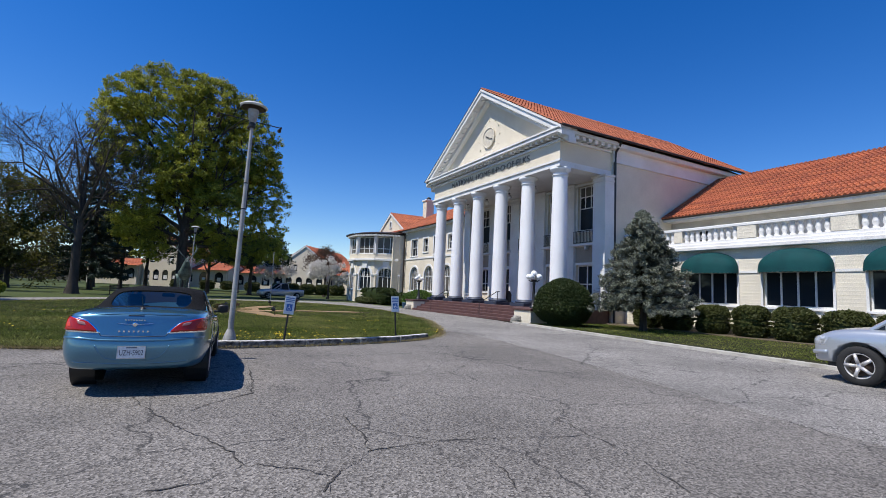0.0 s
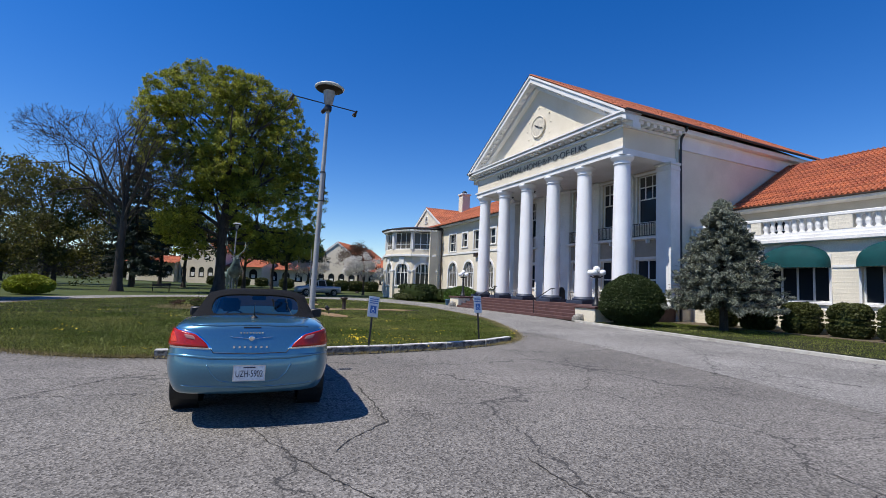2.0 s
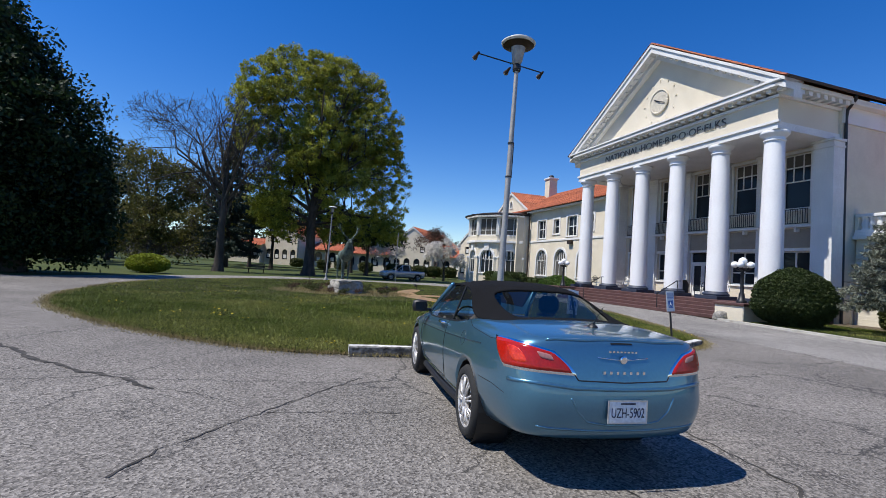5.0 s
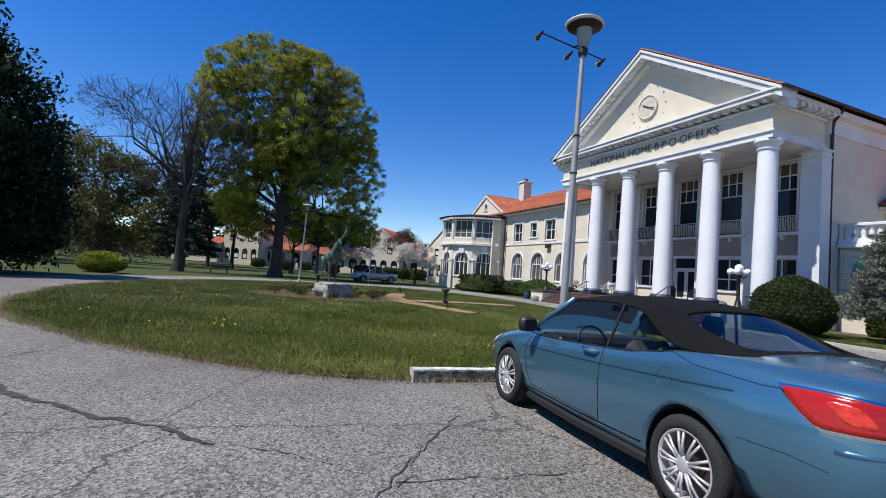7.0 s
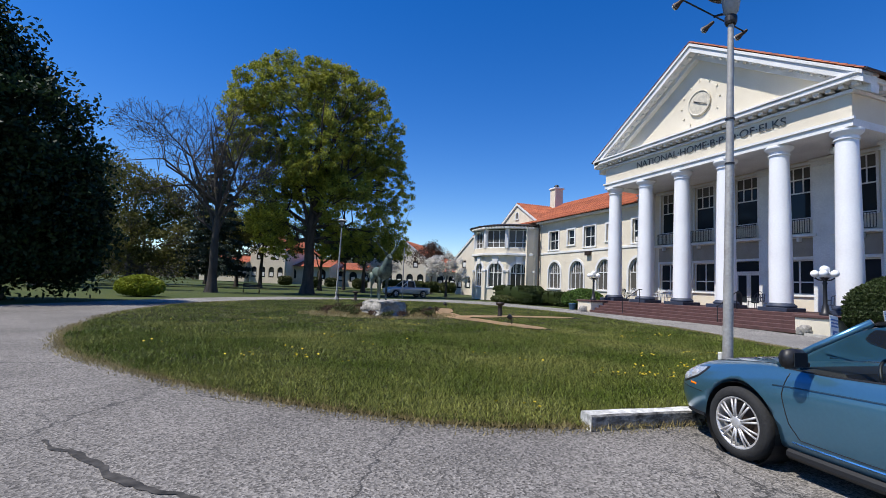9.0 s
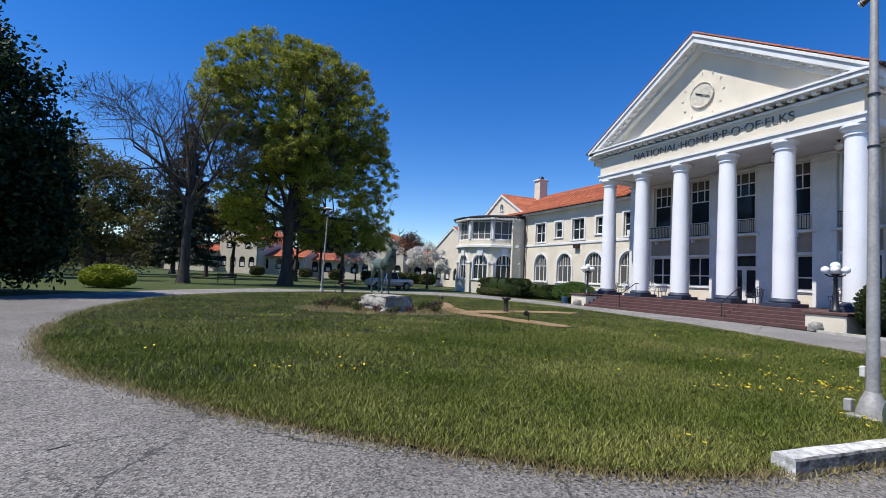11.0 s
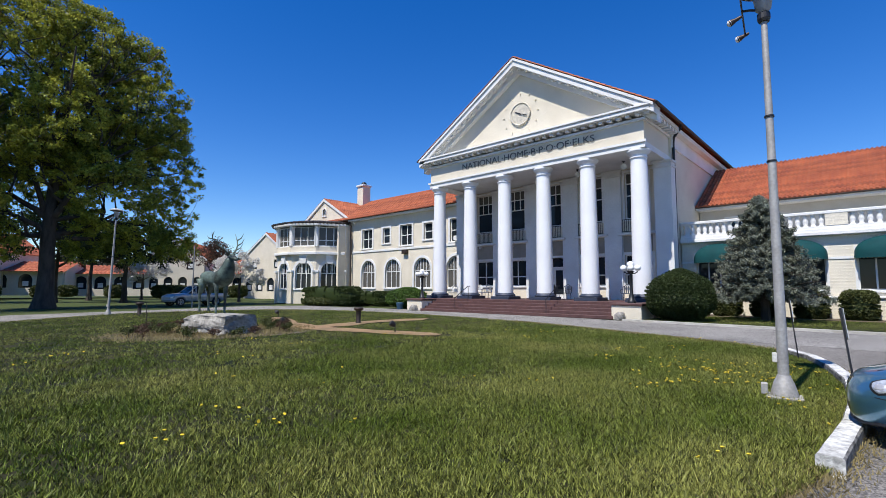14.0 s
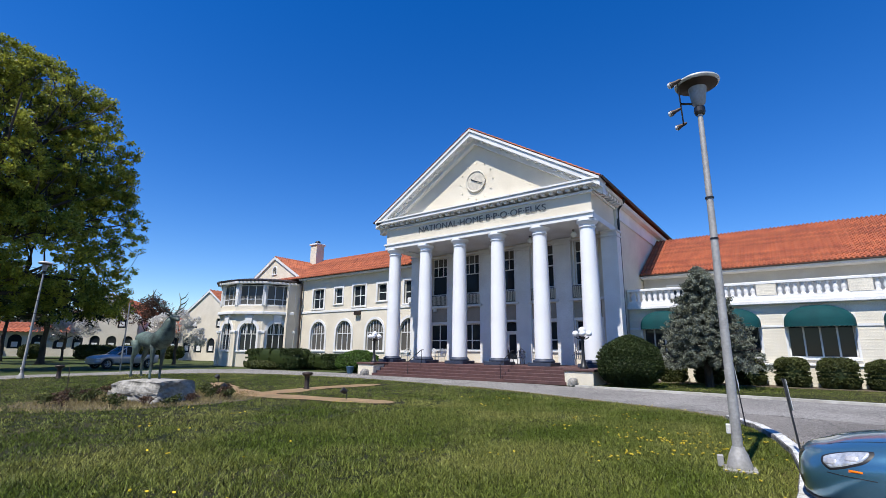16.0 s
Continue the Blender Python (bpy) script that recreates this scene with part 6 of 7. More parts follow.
    part("steering_wheel", tube([Vector((3.0, .37, .90)) + .18 * (math.cos(a) * Vector((0, 1, 0)) + math.sin(a) * Vector((.35, 0, .94))) for a in np.linspace(0, 2 * math.pi, 25)], .014, 6), M["trimblack"], car, smooth=True)
    part("rear_seat", B(1.62, 1.9, -.62, .62, .55, 1.05, 0.08), M["seat_cloth"], car)
    part("inner_mirror", B(3.02, 3.06, -.11, .11, 1.25, 1.32, 0.015), M["trimblack"], car)
    # tail details
    part("boot_lip", seam(bvh, [(.15, -.60, 1.095), (.11, -.3, 1.108), (.11, 0, 1.11), (.11, .3, 1.108), (.15, .60, 1.095)], 0.012, 0.0), M["paint"], car, smooth=True)
    part("boot_seam", seam(bvh, [(.13, .40, .835), (.05, .37, .80), (.03, 0, .79), (.05, -.37, .80), (.13, -.40, .835)], 0.005), M["trimblack"], car)
    part("bumper_crease", seam(bvh, [(.3, .82, .76), (.03, .4, .748), (.01, 0, .742), (.03, -.4, .748), (.3, -.82, .76)], 0.018, -0.006), M["paint"], car, smooth=True)
    part("brake_light", seam(bvh, [(.09, -.09, 1.075), (.09, 0, 1.077), (.09, .09, 1.075)], 0.008, 0.0), M["trimblack"], car)
    em = part("badge", seam(bvh, [(.07, -.21, .968), (.06, -.06, .955), (.06, 0, .953), (.06, .06, .955), (.07, .21, .968)], [0.004] * 16 + [0.009] + [0.004] * 16, 0.004), M["chrome"], car, "winged chrome badge", smooth=True)
    part("badge_disc", lathe([(0.03, 0), (0.03, 0.01), (0.02, 0.014)], 18, m=Matrix.Translation((.068, 0, .954)) @ Matrix.Rotation(radians(-90), 4, 'Y')), M["chrome"], em)
    for i in range(7):
        part("badge_letter", B(.036, .049, .17 - i * .055 - .010, .17 - i * .055 + .010, .85, .872), M["chrome"], em)
    for i in range(8):
        part("badge_letter", B(.068, .082, .11 - i * .031 - .009, .11 - i * .031 + .009, 1.004, 1.016), M["chrome"], em)
    part("recess_edge", seam(bvh, [(0, .43, .68), (0, .38, .58), (0, .30, .50), (0, .14, .47), (0, -.14, .47), (0, -.30, .50), (0, -.38, .58), (0, -.43, .68)], 0.010, -0.003), M["paint"], car, smooth=True)
    pl = part("licence_plate", B(-0.018, -0.010, -.155, .155, .515, .667, 0.003), M["plate"], car, "white licence plate with dark characters")
    tb = text_bm("UZH-5902", 0.1, 0.001, 0.27)
    part("plate_number", tb, M["ink"], pl).matrix_local = Matrix.Translation((-0.0195, 0, .552)) @ Matrix.Rotation(radians(-90), 4, 'Z')
    part("plate_heading", B(-.0195, -.018, -.06, .06, .645, .657), M["ink"], pl)
    part("plate_frame", ring_band(rect_hole(0, .508, .324, .166), rect_hole(0, .517, .304, .148), -0.003, 0.003), M["alloy"], pl).matrix_local = Matrix.Translation((-0.016, 0, 0)) @ Matrix.Rotation(radians(-90), 4, 'Z')
    part("bumper_strip", seam(bvh, [(.12, .66, .46), (.05, .45, .44), (.04, .3, .43), (.04, -.3, .43), (.05, -.45, .44), (.12, -.66, .46)], 0.011, -0.003), M["paint"], car, smooth=True)
    ant = part("aerial", tube([(.52, 0, 1.145), (.50, 0, 1.18), (.37, 0, 1.32)], [.018, .006, .003], 8), M["trimblack"], car, "short black roof aerial")
    part("aerial_base", lathe([(.045, 0), (.035, .015), (.012, .032)], 12, m=Matrix.Translation((.52, 0, 1.14))), M["trimblack"], ant)
    # front
    part("grille", patch(bvh, [(5.04, .36, .675), (5.04, -.36, .675), (5.04, -.30, .555), (5.04, .30, .555)], 16, 6, 0.003, Vector((1, 0, .1)), 0.3), M["trimblack"], car, "dark grille opening", smooth=True)
    part("lower_intake", patch(bvh, [(5.1, .44, .42), (5.1, -.44, .42), (5.1, -.40, .30), (5.1, .40, .30)], 16, 4, 0.003, Vector((1, 0, .05)), 0.3), M["trimblack"], car, "black lower air intake", smooth=True)
    for i in range(5):
        part("grille_bar", seam(bvh, [(5.04, .34, .66 - i * .022), (5.14, 0, .655 - i * .022), (5.04, -.34, .66 - i * .022)], 0.006, 0.004), M["chrome"], car)
    part("hood_seam", seam(bvh, [(3.72, .70, .93), (4.3, .60, .89), (4.84, .40, .79)], 0.004), M["trimblack"], car)
    part("hood_seam", seam(bvh, [(3.72, -.70, .93), (4.3, -.60, .89), (4.84, -.40, .79)], 0.004), M["trimblack"], car)
    part("wiper", tube([(3.78, -.5, .965), (3.70, .1, .985)], 0.008, 5), M["trimblack"], car)
    return car


convertible(pose(-0.56, 7.28, 0, 0, 0, 84.7) @ Matrix.Scale(0.965, 4))


def big_car(m, paint, label, pickup=False):
    """Tall four-wheel drive or pickup: body, cab, glass, wheels and lamps."""
    car = thing("pickup_truck" if pickup else "suv", m, label, "truck" if pickup else "car")
    L, W = (5.4, .95) if pickup else (4.9, .94)
    hb, hh = 1.14, 1.15
    S2 = lambda x, w, top, mid: [(x, 0, .38), (x, w - .1, .38), (x, w - .03, .44), (x, w, .72), (x, w, .92), (x, w - .04, top - .06), (x, w - .14, top), (x, 0, top + mid)]
    rings = [[(.08, 0, z) for z in (.45, .45, .5, .72, .9, hb - .06, hb, hb)],
             [(.1, y, z) for y, z in zip((0, .7, .75, .78, .78, .75, .68, 0), (.45, .45, .5, .72, .9, hb - .06, hb, hb))],
             S2(.2, W, hb, .0), S2(.9, W, hb, .0), S2(2.2, W, hb, 0.0), S2(3.3, W, hb, .02), S2(3.9, W, hh, .05), S2(4.5 + L - 4.9, W - .03, hh - .08, .05), S2(L - .22, W - .1, hh - .2, .04),
             [(L - .06, y, z) for y, z in zip((0, .66, .7, .72, .72, .68, .6, 0), (.40, .40, .46, .66, .78, .86, .88, .9))],
             [(L, 0, z) for z in (.42, .42, .46, .66, .78, .86, .88, .9)]]
    R = .39
    XR, XF = 1.05, L - .95
    me = finished_mesh(loft_body(rings), 2, [(x, R, R + .08, a, b) for x in (XR, XF) for a, b in ((.58, 1.3), (-1.3, -.58))])
    tmp = bmesh.new()
    tmp.from_mesh(me)
    bvh = BVHTree.FromBMesh(tmp)
    tmp.free()
    mesh_object("body", me, M[paint], car)
    part("underbody", B(.3, L - .3, -.6, .6, .3, .6), M["trimblack"], car)
    for x in (XR, XF):
        for sg in (1, -1):
            wheel(car, x, sg * (W - .13), R, .25, .25, 5, twin=False)
    c0, c1 = (2.0, 3.75) if pickup else (.25, 3.75)
    cab = prism([(c0, hb - .02), (c0 + .12, 1.78), (c1 - .85, 1.80), (c1 + .05, hb)], -W + .2, W - .2)
    for v in cab.verts:
        if v.co.z > 1.5:
            v.co.y *= .86
    part("cab", cab, M["window_glass"], car)
    part("roof", B(c0 + .1, c1 - .8, -.66, .66, 1.77, 1.84, .03), M[paint], car)
    for sg in (1, -1):
        for xa, xb in ((c0, c0 + .12), (c0 + 1.0, c0 + .98), (c1 + .05, c1 - .85)):
            part("pillar", tube([(xa, sg * (W - .2), hb - .02), (xb, sg * (W - .2) * .87, 1.79)], .045, 6), M[paint], car)
        part("head_lamp", patch(bvh, [(L - .45, sg * (W - .04), .93), (L - .06, sg * .60, .88), (L - .05, sg * .6, .72), (L - .35, sg * (W - .03), .74)], 8, 5, .012), M["clearlens"], car, smooth=True)
        part("door_mirror", B(c1 - .45, c1 - .3, min(sg * .98, sg * 1.18), max(sg * .98, sg * 1.18), 1.12, 1.3, .04), M[paint], car)
        part("door_seam", seam(bvh, [(c1 - .25, sg * 1, 1.08), (c1 - .22, sg * 1, .5)], .005), M["trimblack"], car)
        part("fog_lamp", patch(bvh, [(L - .2, sg * .8, .55), (L - .08, sg * .6, .55), (L - .08, sg * .6, .46), (L - .2, sg * .8, .46)], 4, 3, .008), M["clearlens"], car)
    part("front_bumper", seam(bvh, [(L - .4, .95, .60), (L - .1, .7, .58), (L, 0, .58), (L - .1, -.7, .58), (L - .4, -.95, .60)], .05, .0), M[paint], car, smooth=True)
    if pickup:
        part("bed", B(.25, 1.95, -.72, .72, hb - .01, hb + .004), M["trimblack"], car)
    return car


big_car(pose(12.85, 0.45, 0, 0, 0, 90), "silver", "silver four-wheel drive parked along the kerb")
big_car(pose(12.5, 59.1, -.05, 0, 0, 191), "greyblue", "pale grey pickup truck parked in tree shade", pickup=True)


# ---- lamps, signs, posts ----
def court_lamp(m, h, label, floods=True):
    """Tall steel pole with a dish lamp and small floodlights on arms."""
    ob = thing("street_lamp", m, label, "street lamp")
    part("base_plate", B(-.21, .21, -.21, .21, -0.02, .05, .01), M["rock"], ob)
    part("base_cover", lathe([(.165, .05), (.16, .09), (.12, .23), (.088, .3), (.08, .33)], 20), M["steel"], ob, smooth=True)
    part("pole", lathe([(.070, .05), (.064, 1.5), (.052, h * .6), (.04, h - .55)], 18), M["steel"], ob, "grey tapered steel pole", smooth=True)
    part("collar", lathe([(.07, h - .6), (.085, h - .56), (.085, h - .48), (.06, h - .45)], 16), M["black"], ob)
    hd = part("lamp_body", lathe([(.05, h - .47), (.10, h - .40), (.135, h - .16), (.14, h - .1)], 20), M["steel"], ob, smooth=True)
    part("dish", lathe([(.10, h - .1), (.335, h - .05), (.345, h - .02), (.27, h + .03), (.12, h + .07), (.02, h + .08)], 28), M["lampshade"], ob, "white enamel dish shade", smooth=True)
    part("dish_underside", lathe([(.12, h - .12), (.31, h - .07)], 28, cap=False), M["gutter"], hd)
    for z in (h * .66, h * .55):
        part("pole_bracket", lathe([(.064, z), (.064, z + .025)], 14), M["black"], ob)
    part("conduit", tube([(.066, 0, h * .55), (.064, 0, h * .66)], .012, 6), M["black"], ob)
    if floods:
        arm = part("arm", tube([(-.76, .29, h - .32), (.80, .25, h - .32)], .013, 6), M["black"], ob, "thin dark iron arm")
        part("arm_bracket", tube([(0, .05, h - .40), (0, .16, h - .36), (.02, .27, h - .33)], .018, 6), M["black"], arm)
        for x, y, z in ((-.76, .29, -.34), (.02, .33, -.43), (.80, .25, -.34)):
            fl = part("floodlight", lathe([(.018, -.06), (.028, -.02), (.03, .03), (.05, .09), (.054, .12)], 14, m=pose(x, y, h + z, -112, 0, 0), cap=False), M["gutter"], arm, "small dark floodlight", smooth=True)
            part("floodlight_glass", lathe([(.052, .10), (.05, .125), (.035, .145), (.01, .152)], 14, m=pose(x, y, h + z, -112, 0, 0)), M["globe"], fl, "white floodlight bulb", smooth=True)
    part("junction_box", B(-.045, .045, .062, .12, .50, .63, .008), M["lampshade"], ob)
    part("junction_box", B(-.06, .06, .19, .27, .05, .2, .008), M["steel"], ob)
    return ob


court_lamp(pose(1.03, 12.92, 0.04, 0, 1.2, 0) @ pose(0, 0, 0, 0, 0, 8), 6.12, "tall grey court lamp with dish shade and floodlights")
court_lamp(pose(0.1, 44.5, 0.0, 0, 1.4, 20), 6.15, "leaning grey court lamp beside the far drive")
tagged(thing("flagpole", pose(8.1, 54.2, -.05), "slim grey pole beyond the drive", "pole"))
part("pole", lathe([(.055, 0), (.048, 3.8), (.04, 5.2)], 10), M["steel"], bpy.data.objects["flagpole"])


def parking_sign(m, h, lean, label):
    ob = thing("parking_sign", m @ pose(0, 0, 0, lean, 0, 0), label, "sign", "reserved parking signs")
    part("post", B(-.02, .02, -.012, .012, -0.1, h), M["black"], ob, "dark channel post")
    pl = part("sign_plate", B(-.13, .13, -.022, -.016, h - .48, h - .02, .004), M["signface"], ob, "white and blue reserved parking plate")
    part("pictogram_field", B(-.075, .075, -.026, -.023, h - .40, h - .23), M["signblue"], pl)
    part("wheelchair_mark", tube([(.035 * math.cos(a) - .005, -.028, h - .345 + .035 * math.sin(a)) for a in np.linspace(.5, 5.4, 16)], .006, 5), M["signface"], pl)
    part("wheelchair_mark", tube([(-.005, -.028, h - .26), (-.005, -.028, h - .32), (.03, -.028, h - .325), (.045, -.028, h - .37)], .007, 5), M["signface"], pl)
    for i in range(3):
        part("legend_bar", B(-.11, .11, -.026, -.023, h - .09 - i * .045, h - .07 - i * .045), M["signblue"], pl)
    part("backing", B(-.135, .135, -.016, -.012, h - .485, h - .015), M["steel"], pl)
    return ob


parking_sign(pose(2.2, 12.2, 0.03, 0, 6.5, 10), 1.26, -4.5, "blue and white reserved parking sign on a leaning post")
parking_sign(pose(5.62, 13.18, 0.03, 0, -2.0, 8), 1.32, -5.0, "blue and white reserved parking sign on a leaning post")


def globe_lamp(m):
    """Black iron standard with a cluster of white globes."""
    ob = thing("globe_lamp", m, "black iron lamp standard with white globes", "lamp", "entrance globe lamps")
    part("standard", lathe([(.22, 0), (.22, .1), (.15, .16), (.12, .4), (.08, .5), (.07, 1.3), (.10, 1.38), (.06, 1.45), (.12, 1.55), (.2, 1.62)], 14), M["black"], ob, smooth=True)
    for i in range(4):
        a = math.pi / 2 * i + .4
        p = Vector((.34 * math.cos(a), .34 * math.sin(a), 1.6))
        arm = part("arm", tube([(0, 0, 1.5), p * .6 + Vector((0, 0, .55)), p], .03, 7), M["black"], ob)
        part("globe", lathe([(.06, -.13), (.14, -.08), (.165, 0), (.14, .1), (.05, .16)], 16, m=Matrix.Translation(p + Vector((0, 0, .17)))), M["globe"], ob, "white glass globe", smooth=True)
    part("globe", lathe([(.06, -.15), (.16, -.09), (.185, 0), (.16, .11), (.05, .18)], 16, m=Matrix.Translation((0, 0, 1.95))), M["globe"], ob, "white glass globe", smooth=True)
    return ob


for y in (21.05, 36.15):
    pd = thing("planter_wall", pose(17.4, y, 0), "cream rendered cheek wall beside the steps", "low wall", kind="structure")
    part("block", B(-.9, .9, -.75, .75, 0, .72, .03), M["stucco"], pd)
    part("coping", B(-.97, .97, -.82, .82, .72, .84, .02), M["brickstep"], pd, "maroon coping")
    globe_lamp(pose(17.3, y, .84))

# ---- elk statue on its rock ----
def elk_statue(m):
    bm = bmesh.new()
    V3 = lambda *p: Vector(p)
    # x is forward; body, neck and head
    tube([V3(-.98, 0, 1.42), V3(-.9, 0, 1.44), V3(-.6, 0, 1.42), V3(-.1, 0, 1.36), V3(.35, 0, 1.38), V3(.62, 0, 1.46), V3(.8, 0, 1.62), V3(.92, 0, 1.9), V3(1.0, 0, 2.14), V3(1.08, 0, 2.26)],
         [.06, .20, .29, .29, .35, .38, .33, .25, .18, .12], 14, bm)
    tube([V3(.98, 0, 2.2), V3(1.12, 0, 2.30), V3(1.3, 0, 2.26), V3(1.48, 0, 2.2), V3(1.54, 0, 2.18)], [.08, .125, .1, .07, .04], 10, bm)
    for sy in (1, -1):
        tube([V3(.45, sy * .18, 1.3), V3(.48, sy * .19, .95), V3(.5, sy * .18, .62), V3(.5, sy * .18, .1), V3(.54, sy * .18, 0)], [.15, .085, .055, .042, .055], 8, bm)
        tube([V3(-.7, sy * .19, 1.35), V3(-.66, sy * .2, 1.0), V3(-.86, sy * .19, .66), V3(-.80, sy * .19, .12), V3(-.76, sy * .19, 0)], [.24, .13, .062, .042, .055], 8, bm)
        tube([V3(1.02, sy * .08, 2.34), V3(.98, sy * .24, 2.42)], [.045, .01], 6, bm)
        # antlers sweeping back and up
        A = [V3(1.08, sy * .06, 2.38), V3(.98, sy * .25, 2.58), V3(.78, sy * .42, 2.78), V3(.55, sy * .52, 3.0), V3(.42, sy * .5, 3.28)]
        tube(A, [.035, .032, .028, .022, .006], 7, bm)
        for i, tip in ((0, V3(1.42, sy * .2, 2.62)), (1, V3(1.22, sy * .4, 2.86)), (2, V3(1.05, sy * .55, 3.08)), (3, V3(.85, sy * .62, 3.3)), (3, V3(.3, sy * .62, 3.12))):
            tube([A[i], A[i].lerp(tip, .5) + V3(0, sy * .04, -.04), tip], [.026, .02, .005], 6, bm)
    tube([V3(-.98, 0, 1.45), V3(-1.06, 0, 1.3), V3(-1.04, 0, 1.2)], [.05, .04, .01], 6, bm)
    ob = part("elk_statue", bm, M["bronze"], None, smooth=True)
    ob.matrix_world = m
    return tagged(ob, "verdigris bronze elk statue with branching antlers on a rock", "statue")


def boulder(name, size, m, seed, label, material="rock", parent=None, sub=4, flat=None):
    bm = bmesh.new()
    bmesh.ops.create_icosphere(bm, subdivisions=sub, radius=1)
    for v in bm.verts:
        c = v.co.copy()
        for i in range(3):
            c[i] = math.copysign(abs(c[i]) ** .75, c[i])
        k = 1 + .3 * noise.noise(c * 1.3 + Vector((seed, 0, 0))) + .13 * abs(noise.noise(c * 3.2 + Vector((0, seed, 0)))) + .06 * noise.noise(c * 8)
        v.co = Vector((c.x * size[0] * k, c.y * size[1] * k, max(-.1, size[2] * (.4 + .6 * c.z * k))))
        if flat:
            v.co.z = min(v.co.z, flat + .03 * noise.noise(c * 3))
    ob = part(name, bm, M[material], parent, smooth=False)
    ob.matrix_world = m
    return tagged(ob, label, "rock")


def statue_rock(m):
    """Long quarried slab: flat top falling to the rear, rough split sides, undercut foot."""
    bm = bmesh.new()
    bmesh.ops.create_cube(bm, size=2)
    bmesh.ops.subdivide_edges(bm, edges=bm.edges[:], cuts=14, use_grid_fill=True)
    for v in bm.verts:
        c = v.co.copy()
        x, y, z = c.x * .58, c.y * 1.5, .35 + c.z * .37
        if c.z > 0:
            z -= .17 * max(0.0, c.y) ** 1.5 + .05 * abs(c.x) ** 6
        wide = 1 + .10 * (1 - c.z) * .5 - .25 * max(0, c.y) ** 3
        n = Vector((noise.noise(c * 1.7 + Vector((3, 0, 0))), noise.noise(c * 1.7 + Vector((0, 7, 0))), .35 * noise.noise(c * 2.3)))
        chip = .035 * noise.noise(c * 4.2) + .018 * noise.noise(c * 11)
        if c.z < -.3 and abs(noise.noise(Vector((c.x * 3, c.y * 4.5, 1)))) > .12:
            wide -= .09                      # scalloped hollows along the foot
        v.co = Vector((x * wide + .09 * n.x + chip * c.x, y + .10 * n.y + chip * c.y, z + (.05 * n.z if c.z < .95 else .02 * n.z)))
    ob = part("rock_base", bm, M["rock"], None)
    ob.matrix_world = m
    return tagged(ob, "pale grey quarried rock base of the statue", "rock")


statue_rock(pose(-.15, 28.9, -.02, 0, 0, 6))
elk_statue(pose(-.22, 29.05, .72, 0, 2.5, -84) @ Matrix.Scale(.85, 4))

BED = [(-3.4, 29.5), (-2.6, 27.7), (-1.2, 26.7), (.6, 26.3), (2.0, 26.6), (2.9, 27.6), (2.6, 29.2), (1.4, 30.6), (-.6, 31.2), (-2.5, 30.8)]
bed = part("flower_bed", slab(smooth_loop(BED, 4), 0.0, 0.05), M["mulch"])
tagged(bed, "mulched bed round the statue's rock", "flower bed", kind="structure")
rng = np.random.default_rng(77)
for i in range(44):
    a = 2 * math.pi * rng.random()
    r = .55 + .42 * rng.random()
    x, y = -.2 + 2.9 * r * math.cos(a), 28.7 + 2.2 * r * math.sin(a)
    if abs(x) < 1.2 and abs(y - 28.5) < .9:
        continue
    pl = thing("bedding_plant", pose(x, y, .08), "small reddish-green bedding plant in mulch", "plant", "bedding plants")
    h = .2 + .25 * rng.random()
    leaf_cloud("leaves", [(0, 0, h * .5), (.1, .05, h * .7), (-.08, .06, h * .6)], [.16, .14, .14], 160, .035, M["redbud" if i % 3 == 0 else "hedge"], pl, rng)
    part("stem", lathe([(.01, -.02), (.006, h * .6)], 5), M["bark"], pl)

stake = thing("garden_stake", pose(-1.8, 30.8, .05), "thin dark stake in the mulched bed", "stake")
part("post", tube([(0, 0, -.05), (.02, .01, .5), (0, .02, 1.0)], [.018, .014, .01], 6), M["bark"], stake)
part("side_twig", tube([(.01, .01, .55), (.08, .03, .75)], [.008, .004], 5), M["bark"], stake)

# worn cross paths over the lawn
PATHS = [[(5.2, 34.6), (3.4, 30.5), (3.0, 27.4), (3.6, 24.6), (4.1, 22.3)], [(2.6, 28.0), (4.2, 28.0), (6.5, 28.6), (9.8, 28.4)]]
for nm, pts, w in (("path", PATHS[0], .62), ("path", PATHS[1], .62)):
    bm = bmesh.new()
    P = [Vector(p) for p in pts]
    fine = []
    for i in range(len(P) - 1):
        for t in np.linspace(0, 1, 8, endpoint=False):
            fine.append(P[i].lerp(P[i + 1], t))
    fine.append(P[-1])
    ls, rs = [], []
    for i, p in enumerate(fine):
        d = (fine[min(i + 1, len(fine) - 1)] - fine[max(i - 1, 0)]).normalized()
        nrm = Vector((-d.y, d.x))
        k = w * (.85 + .35 * noise.noise((p.x, p.y, 4))) * min(1, .35 + .3 * min(i, len(fine) - 1 - i))
        q, r = p + nrm * k, p - nrm * k
        ls.append(bm.verts.new((q.x, q.y, lawn_h(q.x, q.y) + (.03 if pts[0][0] > 3 else .036))))
        rs.append(bm.verts.new((r.x, r.y, lawn_h(r.x, r.y) + (.03 if pts[0][0] > 3 else .036))))
    for i in range(len(fine) - 1):
        bm.faces.new((rs[i], rs[i + 1], ls[i + 1], ls[i]))
    bmesh.ops.solidify(bm, geom=list(bm.faces), thickness=.03)
    tagged(part("garden_path", bm, M["path"]), "worn sandy orange path across the lawn", "path", kind="structure")


def spotlight(m, label):
    ob = thing("garden_spotlight", m, label, "garden light", "garden spotlights")
    part("stake", lathe([(.02, -.05), (.02, .22)], 8), M["black"], ob)
    part("housing", lathe([(.05, 0), (.09, .05), (.1, .18), (.09, .2)], 12, m=pose(0, 0, .24, 0, 55, 0)), M["black"], ob, smooth=True)
    return ob


